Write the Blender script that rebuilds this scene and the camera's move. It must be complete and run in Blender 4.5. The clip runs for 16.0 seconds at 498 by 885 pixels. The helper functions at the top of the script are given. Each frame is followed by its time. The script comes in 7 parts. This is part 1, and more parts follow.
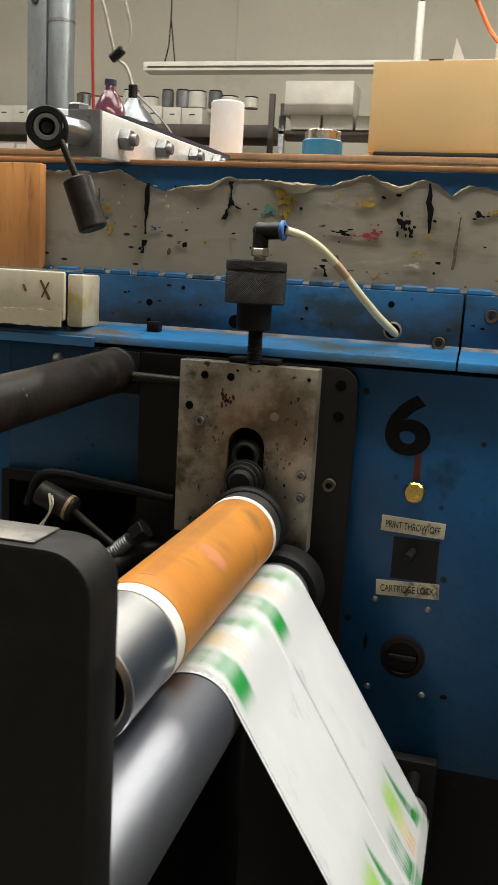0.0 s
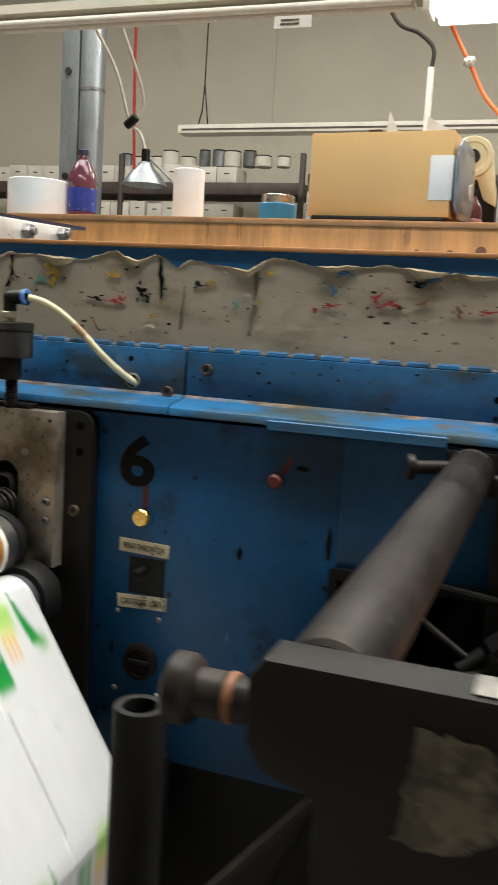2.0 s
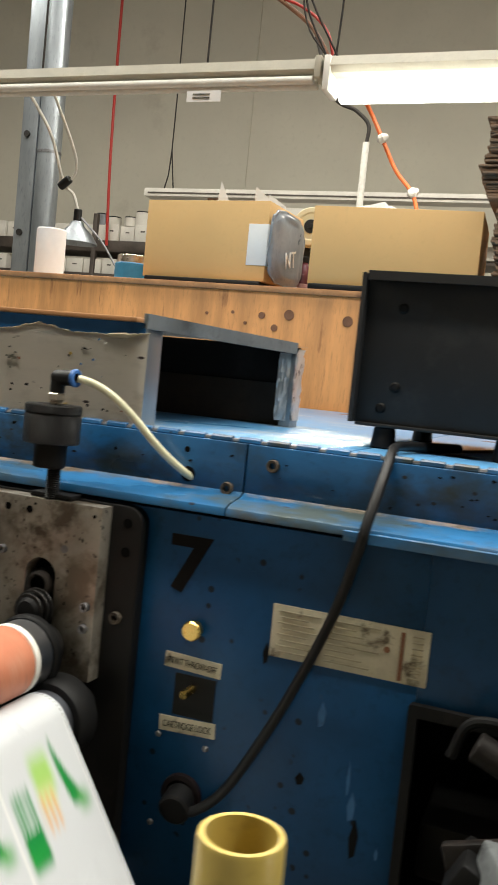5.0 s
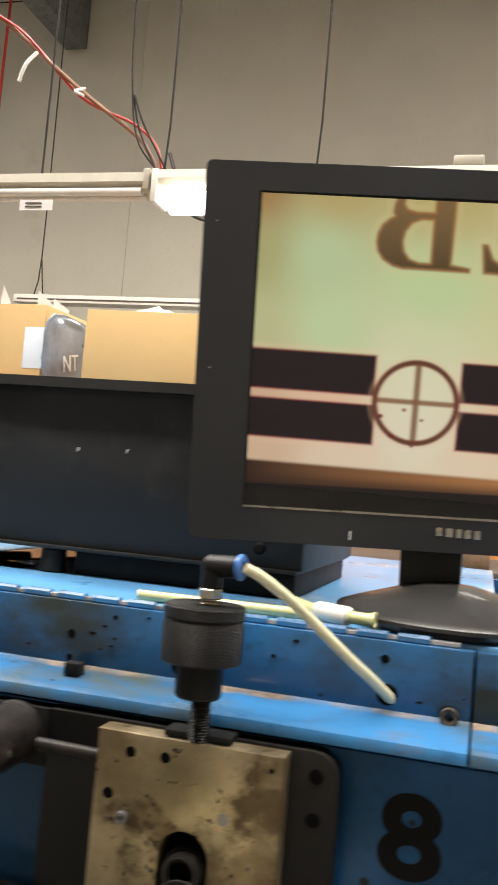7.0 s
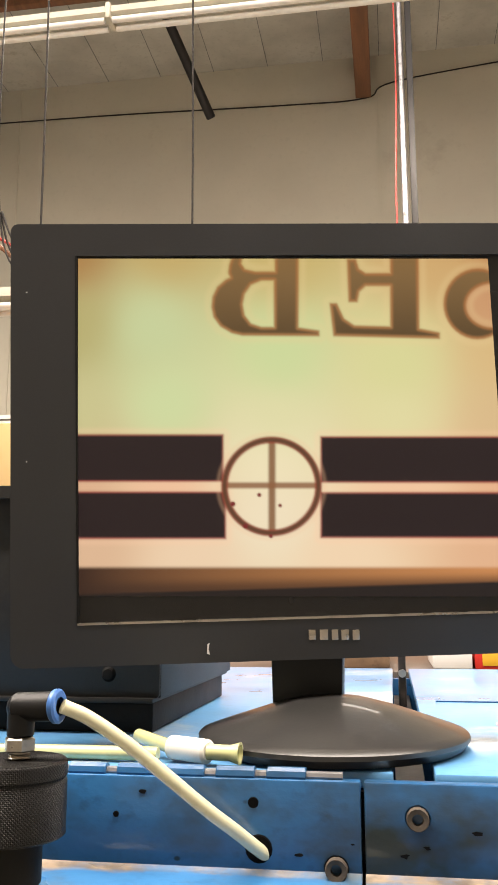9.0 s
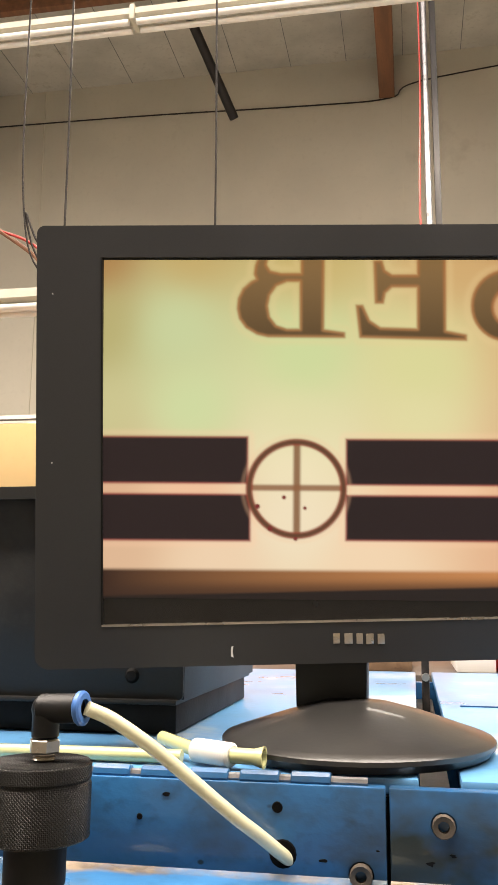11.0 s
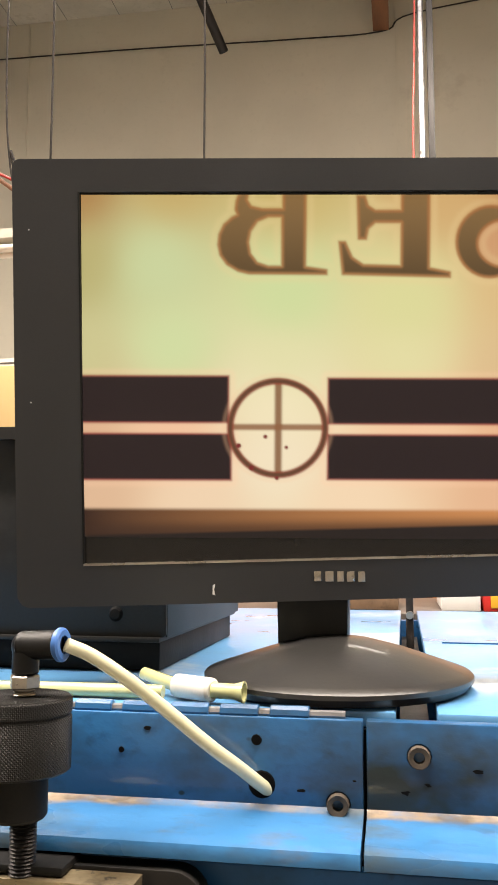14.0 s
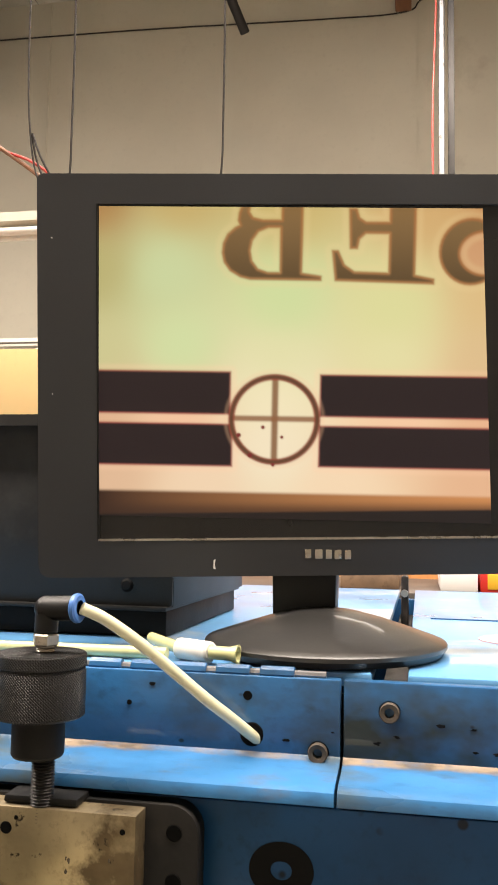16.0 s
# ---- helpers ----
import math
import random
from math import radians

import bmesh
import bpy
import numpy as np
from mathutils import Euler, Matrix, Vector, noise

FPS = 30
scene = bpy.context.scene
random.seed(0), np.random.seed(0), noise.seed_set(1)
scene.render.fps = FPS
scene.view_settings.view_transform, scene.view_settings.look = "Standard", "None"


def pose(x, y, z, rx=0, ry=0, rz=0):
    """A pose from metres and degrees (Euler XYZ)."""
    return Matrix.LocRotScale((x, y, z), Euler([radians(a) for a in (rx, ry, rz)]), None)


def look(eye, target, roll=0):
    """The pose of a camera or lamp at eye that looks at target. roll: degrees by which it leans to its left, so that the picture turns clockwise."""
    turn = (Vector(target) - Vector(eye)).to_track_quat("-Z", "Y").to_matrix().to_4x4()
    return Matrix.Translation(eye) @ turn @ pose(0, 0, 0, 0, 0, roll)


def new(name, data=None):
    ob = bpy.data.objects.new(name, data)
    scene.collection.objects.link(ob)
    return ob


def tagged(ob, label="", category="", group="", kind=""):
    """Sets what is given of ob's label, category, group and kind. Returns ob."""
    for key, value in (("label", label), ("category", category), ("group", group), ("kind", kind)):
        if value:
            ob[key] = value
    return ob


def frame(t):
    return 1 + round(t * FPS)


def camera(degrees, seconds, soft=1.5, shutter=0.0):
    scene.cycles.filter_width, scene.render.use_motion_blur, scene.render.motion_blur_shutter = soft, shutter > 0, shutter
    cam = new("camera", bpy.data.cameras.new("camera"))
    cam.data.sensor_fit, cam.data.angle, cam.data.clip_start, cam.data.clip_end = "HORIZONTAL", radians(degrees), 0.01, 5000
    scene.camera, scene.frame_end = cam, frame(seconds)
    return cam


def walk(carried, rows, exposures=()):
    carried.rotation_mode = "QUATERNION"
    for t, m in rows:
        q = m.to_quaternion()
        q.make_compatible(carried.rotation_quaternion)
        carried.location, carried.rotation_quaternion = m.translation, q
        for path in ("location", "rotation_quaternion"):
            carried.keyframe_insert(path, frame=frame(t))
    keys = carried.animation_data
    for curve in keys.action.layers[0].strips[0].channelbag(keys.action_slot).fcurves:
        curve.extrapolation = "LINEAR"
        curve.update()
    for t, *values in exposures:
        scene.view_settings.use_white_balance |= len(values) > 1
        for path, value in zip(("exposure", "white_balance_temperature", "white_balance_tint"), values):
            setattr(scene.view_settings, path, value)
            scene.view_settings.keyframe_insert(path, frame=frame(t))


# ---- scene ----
cam = camera(31.7, 16.0, 1.5, 0.4)
PATH = [
    (0, (0.335, -1.025, 1.36), (-0.163, 0.876, 0.987), 3.2),
    (0.5, (0.385, -1.001, 1.366), (-0.168, 0.885, 0.998), 4.1),
    (1, (0.47, -1.011, 1.377), (-0.133, 0.871, 1.074), 2.7),
    (1.5, (0.619, -1.038, 1.388), (-0.065, 0.822, 1.115), 2.6),
    (2, (0.789, -1.074, 1.396), (0.141, 0.798, 1.125), 3.5),
    (2.5, (0.915, -1.098, 1.384), (0.373, 0.805, 1.092), 3.6),
    (3, (1.036, -1.052, 1.373), (0.522, 0.855, 1.059), 3.9),
    (3.2, (1.089, -1.026, 1.37), (0.533, 0.865, 1.028), 4.4),
    (5.3, (1.559, -0.945, 1.434), (0.865, 0.926, 1.306), 5.8),
    (5.5, (1.611, -0.909, 1.435), (0.952, 0.975, 1.298), 5.1),
    (6, (1.696, -0.868, 1.461), (1.269, 1.086, 1.451), 3.8),
    (6.5, (1.795, -0.828, 1.471), (1.281, 1.104, 1.522), 3.4),
    (7, (1.913, -0.765, 1.474), (1.384, 1.16, 1.586), 5.0),
    (7.5, (1.984, -0.703, 1.485), (1.533, 1.239, 1.653), 6.2),
    (8, (1.97, -0.657, 1.492), (1.668, 1.266, 1.951), 1.8),
    (8.5, (1.939, -0.628, 1.476), (1.66, 1.314, 1.866), 0.3),
    (9, (1.939, -0.622, 1.475), (1.628, 1.319, 1.841), -0.1),
    (9.5, (1.937, -0.619, 1.476), (1.596, 1.318, 1.838), 0.0),
    (10, (1.936, -0.62, 1.477), (1.585, 1.314, 1.847), 0.2),
    (12.5, (1.935, -0.616, 1.476), (1.573, 1.322, 1.812), 0.5),
    (13, (1.936, -0.611, 1.475), (1.58, 1.335, 1.772), 0.3),
    (13.5, (1.935, -0.61, 1.477), (1.586, 1.342, 1.738), 0.2),
    (14, (1.944, -0.613, 1.474), (1.6, 1.343, 1.714), 0.2),
    (14.5, (1.952, -0.625, 1.472), (1.62, 1.333, 1.707), 0.4),
    (15, (1.955, -0.649, 1.476), (1.611, 1.308, 1.704), 0.7),
    (15.5, (1.961, -0.679, 1.469), (1.592, 1.272, 1.713), 0.9),
    (16, (1.976, -0.692, 1.473), (1.593, 1.261, 1.669), 1.1),
]
EXPOSURES = [(0, -0.10, 6300, 8), (0.5, -0.22, 6300, 8), (1.5, -0.36, 6250, 8), (2.0, -0.06, 6250, 8), (2.5, 0.46, 6200, 8), (3.2, 0.22, 6200, 7), (5.3, -0.10, 6300, 8), (6.0, 0.12, 6250, 9), (7.0, 0.48, 6350, 13), (8.0, 0.86, 6900, 18), (8.5, 0.79, 6900, 17), (16, 0.85, 6900, 17)]
walk(cam, [(t, look(eye, target, roll)) for t, eye, target, roll in PATH], EXPOSURES)

# ---------- light: fluorescent rows, and added lamps with no fixture, in a closed hall ---
world = bpy.data.worlds.new("hall")
scene.world = world
world.use_nodes = True
world.node_tree.nodes["Background"].inputs[0].default_value = (0.9, 0.95, 1.0, 1)
world.node_tree.nodes["Background"].inputs[1].default_value = 0.05


def tube_light(name, place, size_x, size_y, watts, colour=(1.0, 0.93, 0.80), turn=(0, 0, 0)):
    """An area lamp, along a row of fluorescent tubes or added overhead with no fixture."""
    data = bpy.data.lights.new(name, "AREA")
    data.shape, data.size, data.size_y, data.energy, data.color = "RECTANGLE", size_x, size_y, watts, colour
    ob = new(name, data)
    ob.location, ob.rotation_euler = place, [radians(a) for a in turn]
    return ob


tube_light("tube_light_back", (0.55, 3.98, 3.03), 1.3, 0.12, 40)
# Lamp under the long row, whose own tubes do not glow.
tube_light("tube_light_high", (0.0, 5.0, 5.68), 11.0, 0.25, 420)
# Unseen lamp over the press, with no fixture, lights its tops.
tube_light("tube_light_press", (1.3, -0.34, 3.3), 5.0, 0.25, 105)
# No skylight is built: this wide lamp is added to even the walls.
tube_light("skylight_strip", (0.0, 1.2, 8.6), 18.0, 4.0, 1600, (1.0, 0.95, 0.86))


# ---------- helpers ----------
def origin(ob):
    p = Vector((0, 0, 0))
    while ob is not None:
        p += ob.location
        ob = ob.parent
    return p


def thing(name, place, label, category, group="", kind=""):
    ob = new(name)
    ob.location = place
    ob.empty_display_size = 0.05
    return tagged(ob, label, category, group, kind)


def mesh_of(name, bm, mats, smooth=True):
    me = bpy.data.meshes.new(name)
    bmesh.ops.recalc_face_normals(bm, faces=bm.faces)
    bm.to_mesh(me)
    bm.free()
    for m in mats if isinstance(mats, (list, tuple)) else [mats]:
        me.materials.append(m)
    if smooth:
        me.polygons.foreach_set("use_smooth", [True] * len(me.polygons))
        me.set_sharp_from_angle(angle=radians(32))
    return me


def part(name, bm, material, parent, label="", smooth=True):
    """One mesh under a thing or a part; its geometry is given in the world's metres."""
    bm.transform(Matrix.Translation(-origin(parent)))
    ob = new(name, mesh_of(name, bm, material, smooth))
    ob.parent = parent
    return tagged(ob, label)


def solid(name, bm, material, label, category="", group="", kind="", smooth=True, place=None):
    """A thing that is one mesh."""
    at = Vector(place) if place else Vector((0, 0, 0))
    bm.transform(Matrix.Translation(-at))
    ob = new(name, mesh_of(name, bm, material, smooth))
    ob.location = at
    return tagged(ob, label, category, group, kind)


def box(x0, x1, y0, y1, z0, z1, bevel=0.0, bm=None, turn=None, mi=0):
    own = bmesh.new()
    bmesh.ops.create_cube(own, size=1)
    own.transform(Matrix.Diagonal((x1 - x0, y1 - y0, z1 - z0, 1)))
    if bevel:
        bmesh.ops.bevel(own, geom=own.edges[:], offset=bevel, segments=2, profile=0.5, affect="EDGES", clamp_overlap=True)
    if turn is not None:
        own.transform(turn)
    own.transform(Matrix.Translation(((x0 + x1) / 2, (y0 + y1) / 2, (z0 + z1) / 2)))
    return merge(own, bm, mi)


def merge(own, bm, mi=0):
    for f in own.faces:
        f.material_index = mi
    if bm is None:
        return own
    me = bpy.data.meshes.new("tmp")
    own.to_mesh(me)
    own.free()
    bm.from_mesh(me)
    bpy.data.meshes.remove(me)
    return bm


def basis(a, b):
    way = (Vector(b) - Vector(a))
    return Matrix.Translation(a) @ way.to_track_quat("Z", "Y").to_matrix().to_4x4(), way.length


def lathe(profile, a=(0, 0, 0), b=(0, 0, 1), seg=32, bm=None, mi=0):
    """Profile of (radius, height) turned round the line from a towards b."""
    own = bmesh.new()
    m, _ = basis(a, b)
    rings = []
    for r, h in profile:
        if r < 1e-6:
            rings.append([own.verts.new(m @ Vector((0, 0, h)))])
        else:
            rings.append([own.verts.new(m @ Vector((r * math.cos(2 * math.pi * k / seg), r * math.sin(2 * math.pi * k / seg), h))) for k in range(seg)])
    for p, q in zip(rings, rings[1:]):
        for k in range(seg):
            k2 = (k + 1) % seg
            if len(p) == 1 and len(q) == 1:
                continue
            if len(p) == 1:
                own.faces.new((p[0], q[k], q[k2]))
            elif len(q) == 1:
                own.faces.new((p[k], p[k2], q[0]))
            else:
                own.faces.new((p[k], p[k2], q[k2], q[k]))
    return merge(own, bm, mi)


def rod(a, b, r, seg=24, bevel=0.0, bm=None, r2=None, mi=0):
    _, n = basis(a, b)
    r2 = r if r2 is None else r2
    e = bevel
    prof = [(0, 0), (r - e, 0), (r, e), (r2, n - e), (r2 - e, n), (0, n)] if e else [(0, 0), (r, 0), (r2, n), (0, n)]
    return lathe(prof, a, b, seg, bm, mi)


def pipe(a, b, r, inner, seg=24, bm=None):
    """An open pipe with a bore."""
    _, n = basis(a, b)
    return lathe([(inner, n - 0.06 if n > 0.08 else n * 0.3), (inner, n), (r * 0.97, n), (r, n - 0.002), (r, 0), (0, 0)], a, b, seg, bm)


def curve_points(pts, steps=8):
    """A smooth line through points (Catmull-Rom)."""
    p = [Vector(q) for q in pts]
    p = [2 * p[0] - p[1], *p, 2 * p[-1] - p[-2]]
    out = []
    for i in range(1, len(p) - 2):
        for k in range(steps):
            t = k / steps
            a, b, c, d = p[i - 1], p[i], p[i + 1], p[i + 2]
            out.append(0.5 * (2 * b + (c - a) * t + (2 * a - 5 * b + 4 * c - d) * t * t + (3 * b - a - 3 * c + d) * t ** 3))
    out.append(p[-2])
    return out


def hose(pts, r, seg=12, steps=8, bm=None, smooth=True):
    line = curve_points(pts, steps) if smooth else [Vector(q) for q in pts]
    own = bmesh.new()
    rings, side = [], None
    for i, q in enumerate(line):
        way = (line[min(i + 1, len(line) - 1)] - line[max(i - 1, 0)]).normalized()
        if side is None:
            side = way.orthogonal().normalized()
        side = (side - way * side.dot(way)).normalized()
        up = way.cross(side)
        rings.append([own.verts.new(q + r * (math.cos(2 * math.pi * k / seg) * side + math.sin(2 * math.pi * k / seg) * up)) for k in range(seg)])
    for p, q in zip(rings, rings[1:]):
        for k in range(seg):
            own.faces.new((p[k], p[(k + 1) % seg], q[(k + 1) % seg], q[k]))
    own.faces.new(rings[0][::-1])
    own.faces.new(rings[-1])
    return merge(own, bm)


def slab(outline, y0, y1, bm=None, bevel=0.0, mi=0):
    """A plate of an outline of (x, z), from y0 (front) to y1."""
    own = bmesh.new()
    front = [own.verts.new((x, y0, z)) for x, z in outline]
    face = own.faces.new(front)
    ret = bmesh.ops.extrude_face_region(own, geom=[face])
    bmesh.ops.translate(own, verts=[v for v in ret["geom"] if isinstance(v, bmesh.types.BMVert)], vec=(0, y1 - y0, 0))
    if bevel:
        edges = [e for e in own.edges if abs(e.verts[0].co.y - e.verts[1].co.y) < 1e-6]
        bmesh.ops.bevel(own, geom=edges, offset=bevel, segments=2, profile=0.5, affect="EDGES", clamp_overlap=True)
    return merge(own, bm, mi)


def rounded(x0, x1, z0, z1, radii, steps=6):
    """Outline of a rectangle with corner radii (bottom left, bottom right, top right, top left)."""
    out = []
    for (cx, cz, a), r in zip(((x0, z0, 180), (x1, z0, 270), (x1, z1, 0), (x0, z1, 90)), radii):
        sx, sz = (1 if cx == x0 else -1), (1 if cz == z0 else -1)
        if r <= 0:
            out.append((cx, cz))
            continue
        for k in range(steps + 1):
            w = radians(a + 90 * k / steps)
            out.append((cx + sx * r + r * math.cos(w), cz + sz * r + r * math.sin(w)))
    return out


# ---------- materials ----------
def material(name, colour, rough=0.5, metal=0.0, vary=0.25, scale=12.0, fine=140.0, bump=0.08, stain=None, stain_at=0.62, stain_scale=6.0,
             coat=0.0, streak=None, emit=None, alpha=None, transmission=0.0, wear=None, wear_at=0.66, speck=None, band=None, spec=0.5, film=None):
    """A surface with coarse mottling, fine grain, relief, and optional stains, wear, specks and streaks."""
    m = bpy.data.materials.new(name)
    m.use_nodes = True
    nt = m.node_tree
    n, link = nt.nodes, nt.links
    bsdf = n["Principled BSDF"]
    coord = n.new("ShaderNodeTexCoord")
    info = n.new("ShaderNodeObjectInfo")
    shift = n.new("ShaderNodeVectorMath")
    shift.operation = "MULTIPLY_ADD"
    shift.inputs[1].default_value = (7.1, 3.7, 5.3)
    link.new(info.outputs["Random"], shift.inputs[0])
    link.new(coord.outputs["Object"], shift.inputs[2])
    where = shift.outputs[0]
    if streak:
        mp = n.new("ShaderNodeMapping")
        mp.inputs["Scale"].default_value = streak
        link.new(where, mp.inputs[0])
        where = mp.outputs[0]

    def noise_at(s, detail=4.0, roughness=0.55):
        t = n.new("ShaderNodeTexNoise")
        t.inputs["Scale"].default_value, t.inputs["Detail"].default_value, t.inputs["Roughness"].default_value = s, detail, roughness
        link.new(where, t.inputs["Vector"])
        return t.outputs["Fac"]

    def mix(a, b, fac):
        x = n.new("ShaderNodeMix")
        x.data_type = "RGBA"
        for sock, v in ((x.inputs[6], a), (x.inputs[7], b)):
            if isinstance(v, tuple):
                sock.default_value = (*v, 1)
            else:
                link.new(v, sock)
        if isinstance(fac, float):
            x.inputs[0].default_value = fac
        else:
            link.new(fac, x.inputs[0])
        return x.outputs[2]

    def step(fac, lo, hi):
        r = n.new("ShaderNodeMapRange")
        r.inputs[1].default_value, r.inputs[2].default_value = lo, hi
        link.new(fac, r.inputs[0])
        return r.outputs[0]

    low = tuple(c * (1 - vary) for c in colour)
    high = tuple(min(1.0, c * (1 + vary)) for c in colour)
    coarse, grain = noise_at(scale), noise_at(fine, 3.0)
    col = mix(low, high, step(coarse, 0.3, 0.7))
    col = mix(col, tuple(c * (1 - min(0.4, 1.2 * vary)) for c in colour), step(grain, 0.55, 0.85))
    if stain:
        col = mix(col, stain, step(noise_at(stain_scale, 6.0, 0.65), stain_at, stain_at + 0.10))
    if film:
        col = mix(col, film[0], step(noise_at(film[1], 5.0, 0.6), film[2], film[2] + 0.16))
    if wear:
        col = mix(col, wear, step(noise_at(stain_scale * 4.3, 7.0, 0.7), wear_at, wear_at + 0.05))
    if speck:
        v = n.new("ShaderNodeTexVoronoi")
        v.inputs["Scale"].default_value = speck[1]
        link.new(where, v.inputs["Vector"])
        dot = n.new("ShaderNodeMath")
        dot.operation = "MULTIPLY"
        link.new(step(v.outputs["Distance"], speck[2], speck[2] * 0.7), dot.inputs[0])
        link.new(step(noise_at(speck[1] * 0.35, 2.0), 0.52, 0.56), dot.inputs[1])
        col = mix(col, speck[0], dot.outputs[0])
    if band:
        sep = n.new("ShaderNodeSeparateXYZ")
        link.new(coord.outputs["Object"], sep.inputs[0])
        near = n.new("ShaderNodeMapRange")
        near.inputs[1].default_value, near.inputs[2].default_value, near.inputs[4].default_value = band[1], band[2], 0.5
        link.new(sep.outputs[2], near.inputs[0])
        both = n.new("ShaderNodeMath")
        link.new(near.outputs[0], both.inputs[0])
        link.new(noise_at(22.0, 6.0, 0.65), both.inputs[1])
        col = mix(col, mix(band[0], tuple(c * 0.4 for c in band[0]), step(noise_at(55.0, 4.0), 0.45, 0.6)), step(both.outputs[0], 0.88, 1.08))
    link.new(col, bsdf.inputs["Base Color"])
    rr = n.new("ShaderNodeMapRange")
    rr.inputs[3].default_value, rr.inputs[4].default_value = max(0.02, rough - 0.12), min(1.0, rough + 0.14)
    link.new(coarse, rr.inputs[0])
    link.new(rr.outputs[0], bsdf.inputs["Roughness"])
    bsdf.inputs["Metallic"].default_value = metal
    bsdf.inputs["Specular IOR Level"].default_value = spec
    bsdf.inputs["Coat Weight"].default_value = coat
    bsdf.inputs["Transmission Weight"].default_value = transmission
    if bump:
        b = n.new("ShaderNodeBump")
        b.inputs["Strength"].default_value, b.inputs["Distance"].default_value = bump, 0.002
        link.new(grain, b.inputs["Height"])
        link.new(b.outputs[0], bsdf.inputs["Normal"])
    if emit:
        bsdf.inputs["Emission Color"].default_value = (*emit[:3], 1)
        bsdf.inputs["Emission Strength"].default_value = emit[3]
    return m


def knurled(name, colour):
    """Dark steel with a diamond knurl cut round the upright axis."""
    m = material(name, colour, 0.42, 0.6, 0.2, 30, 300, 0)
    nt = m.node_tree
    n, link = nt.nodes, nt.links
    coord = n.new("ShaderNodeTexCoord")
    sep = n.new("ShaderNodeSeparateXYZ")
    link.new(coord.outputs["Object"], sep.inputs[0])

    def math_node(op, a, b=None):
        x = n.new("ShaderNodeMath")
        x.operation = op
        for sock, v in zip(x.inputs, (a, b)):
            if v is None:
                continue
            if isinstance(v, (int, float)):
                sock.default_value = v
            else:
                link.new(v, sock)
        return x.outputs[0]

    turn = math_node("MULTIPLY", math_node("ARCTAN2", sep.outputs[1], sep.outputs[0]), 46.0)
    rise = math_node("MULTIPLY", sep.outputs[2], 1350.0)
    a = math_node("ABSOLUTE", math_node("SINE", math_node("ADD", turn, rise)))
    b = math_node("ABSOLUTE", math_node("SINE", math_node("SUBTRACT", turn, rise)))
    h = math_node("MINIMUM", a, b)
    bp = n.new("ShaderNodeBump")
    bp.inputs["Strength"].default_value, bp.inputs["Distance"].default_value = 0.7, 0.0012
    link.new(h, bp.inputs["Height"])
    link.new(bp.outputs[0], n["Principled BSDF"].inputs["Normal"])
    return m


BLUE = material("blue_paint", (0.0078, 0.064, 0.170), 0.36, 0, 0.28, 7, 90, 0.10, (0.0048, 0.028, 0.068), 0.59, 6.5, coat=0.04, spec=0.3, wear=(0.10, 0.09, 0.075), wear_at=0.70, speck=((0.004, 0.01, 0.02), 34, 0.17))
# Blue steps lighter from front panel to rail to ledge.
RAIL = material("lighter_rail_blue", (0.0148, 0.099, 0.250), 0.30, 0, 0.32, 8, 110, 0.16, (0.012, 0.040, 0.075), 0.57, 11.0, coat=0.3, streak=(0.7, 1, 1), wear=(0.06, 0.055, 0.045), wear_at=0.68, speck=((0.004, 0.006, 0.01), 60, 0.15), band=((0.24, 0.185, 0.13), 1.304, 1.287), film=((0.020, 0.030, 0.032), 9.0, 0.48))
# Base and pale patches carry the covers' glare; the brown is wear.
BLUE_TOP_GLARE = material("blue_cover_with_glare", (0.10, 0.29, 0.54), 0.30, 0, 0.2, 6, 80, 0.06, (0.34, 0.42, 0.50), 0.54, 3.5, coat=0.3, wear=(0.22, 0.16, 0.12), wear_at=0.70)
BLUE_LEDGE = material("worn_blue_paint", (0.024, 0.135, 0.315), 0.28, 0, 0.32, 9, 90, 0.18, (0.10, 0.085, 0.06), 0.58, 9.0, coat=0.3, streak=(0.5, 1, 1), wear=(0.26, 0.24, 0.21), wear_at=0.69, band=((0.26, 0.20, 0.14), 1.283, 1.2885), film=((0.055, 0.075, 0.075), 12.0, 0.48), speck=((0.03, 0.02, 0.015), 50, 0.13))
BLACK_STEEL = material("black_oiled_steel", (0.006, 0.006, 0.0062), 0.55, 0.0, 0.35, 14, 160, 0.15, (0.022, 0.019, 0.017), 0.62, 7, spec=0.22)
# Black plate paint; also the shade colour of duct, openings and web return.
BLACK_PLATE = material("black_plate_paint_and_shade", (0.0066, 0.0063, 0.0062), 0.5, 0, 0.35, 9, 120, 0.12, (0.018, 0.016, 0.014), 0.60, 5, spec=0.24, wear=(0.045, 0.04, 0.036), wear_at=0.71)
# Worn steel edges, and the painted highlight round the hand grip.
EDGE_WEAR_HIGHLIGHT = material("steel_edge_wear_and_highlight", (0.22, 0.21, 0.20), 0.38, 0.7, 0.4, 18, 150, 0.1, (0.03, 0.03, 0.03), 0.55, 10)
BARE_STEEL = material("worn_bare_steel", (0.35, 0.32, 0.275), 0.42, 0.6, 0.2, 16, 220, 0.10, (0.10, 0.08, 0.06), 0.52, 13, wear=(0.022, 0.018, 0.015), wear_at=0.62, film=((0.15, 0.125, 0.095), 15.0, 0.46))
# Bare steel with the light's brass tint in its colour, plus real stains.
BRASSY_LIT_STEEL = material("brassy_lit_steel", (0.40, 0.325, 0.205), 0.42, 0.7, 0.35, 14, 220, 0.12, (0.10, 0.072, 0.040), 0.50, 13, wear=(0.03, 0.022, 0.014), wear_at=0.61, film=((0.20, 0.15, 0.085), 9.0, 0.45))
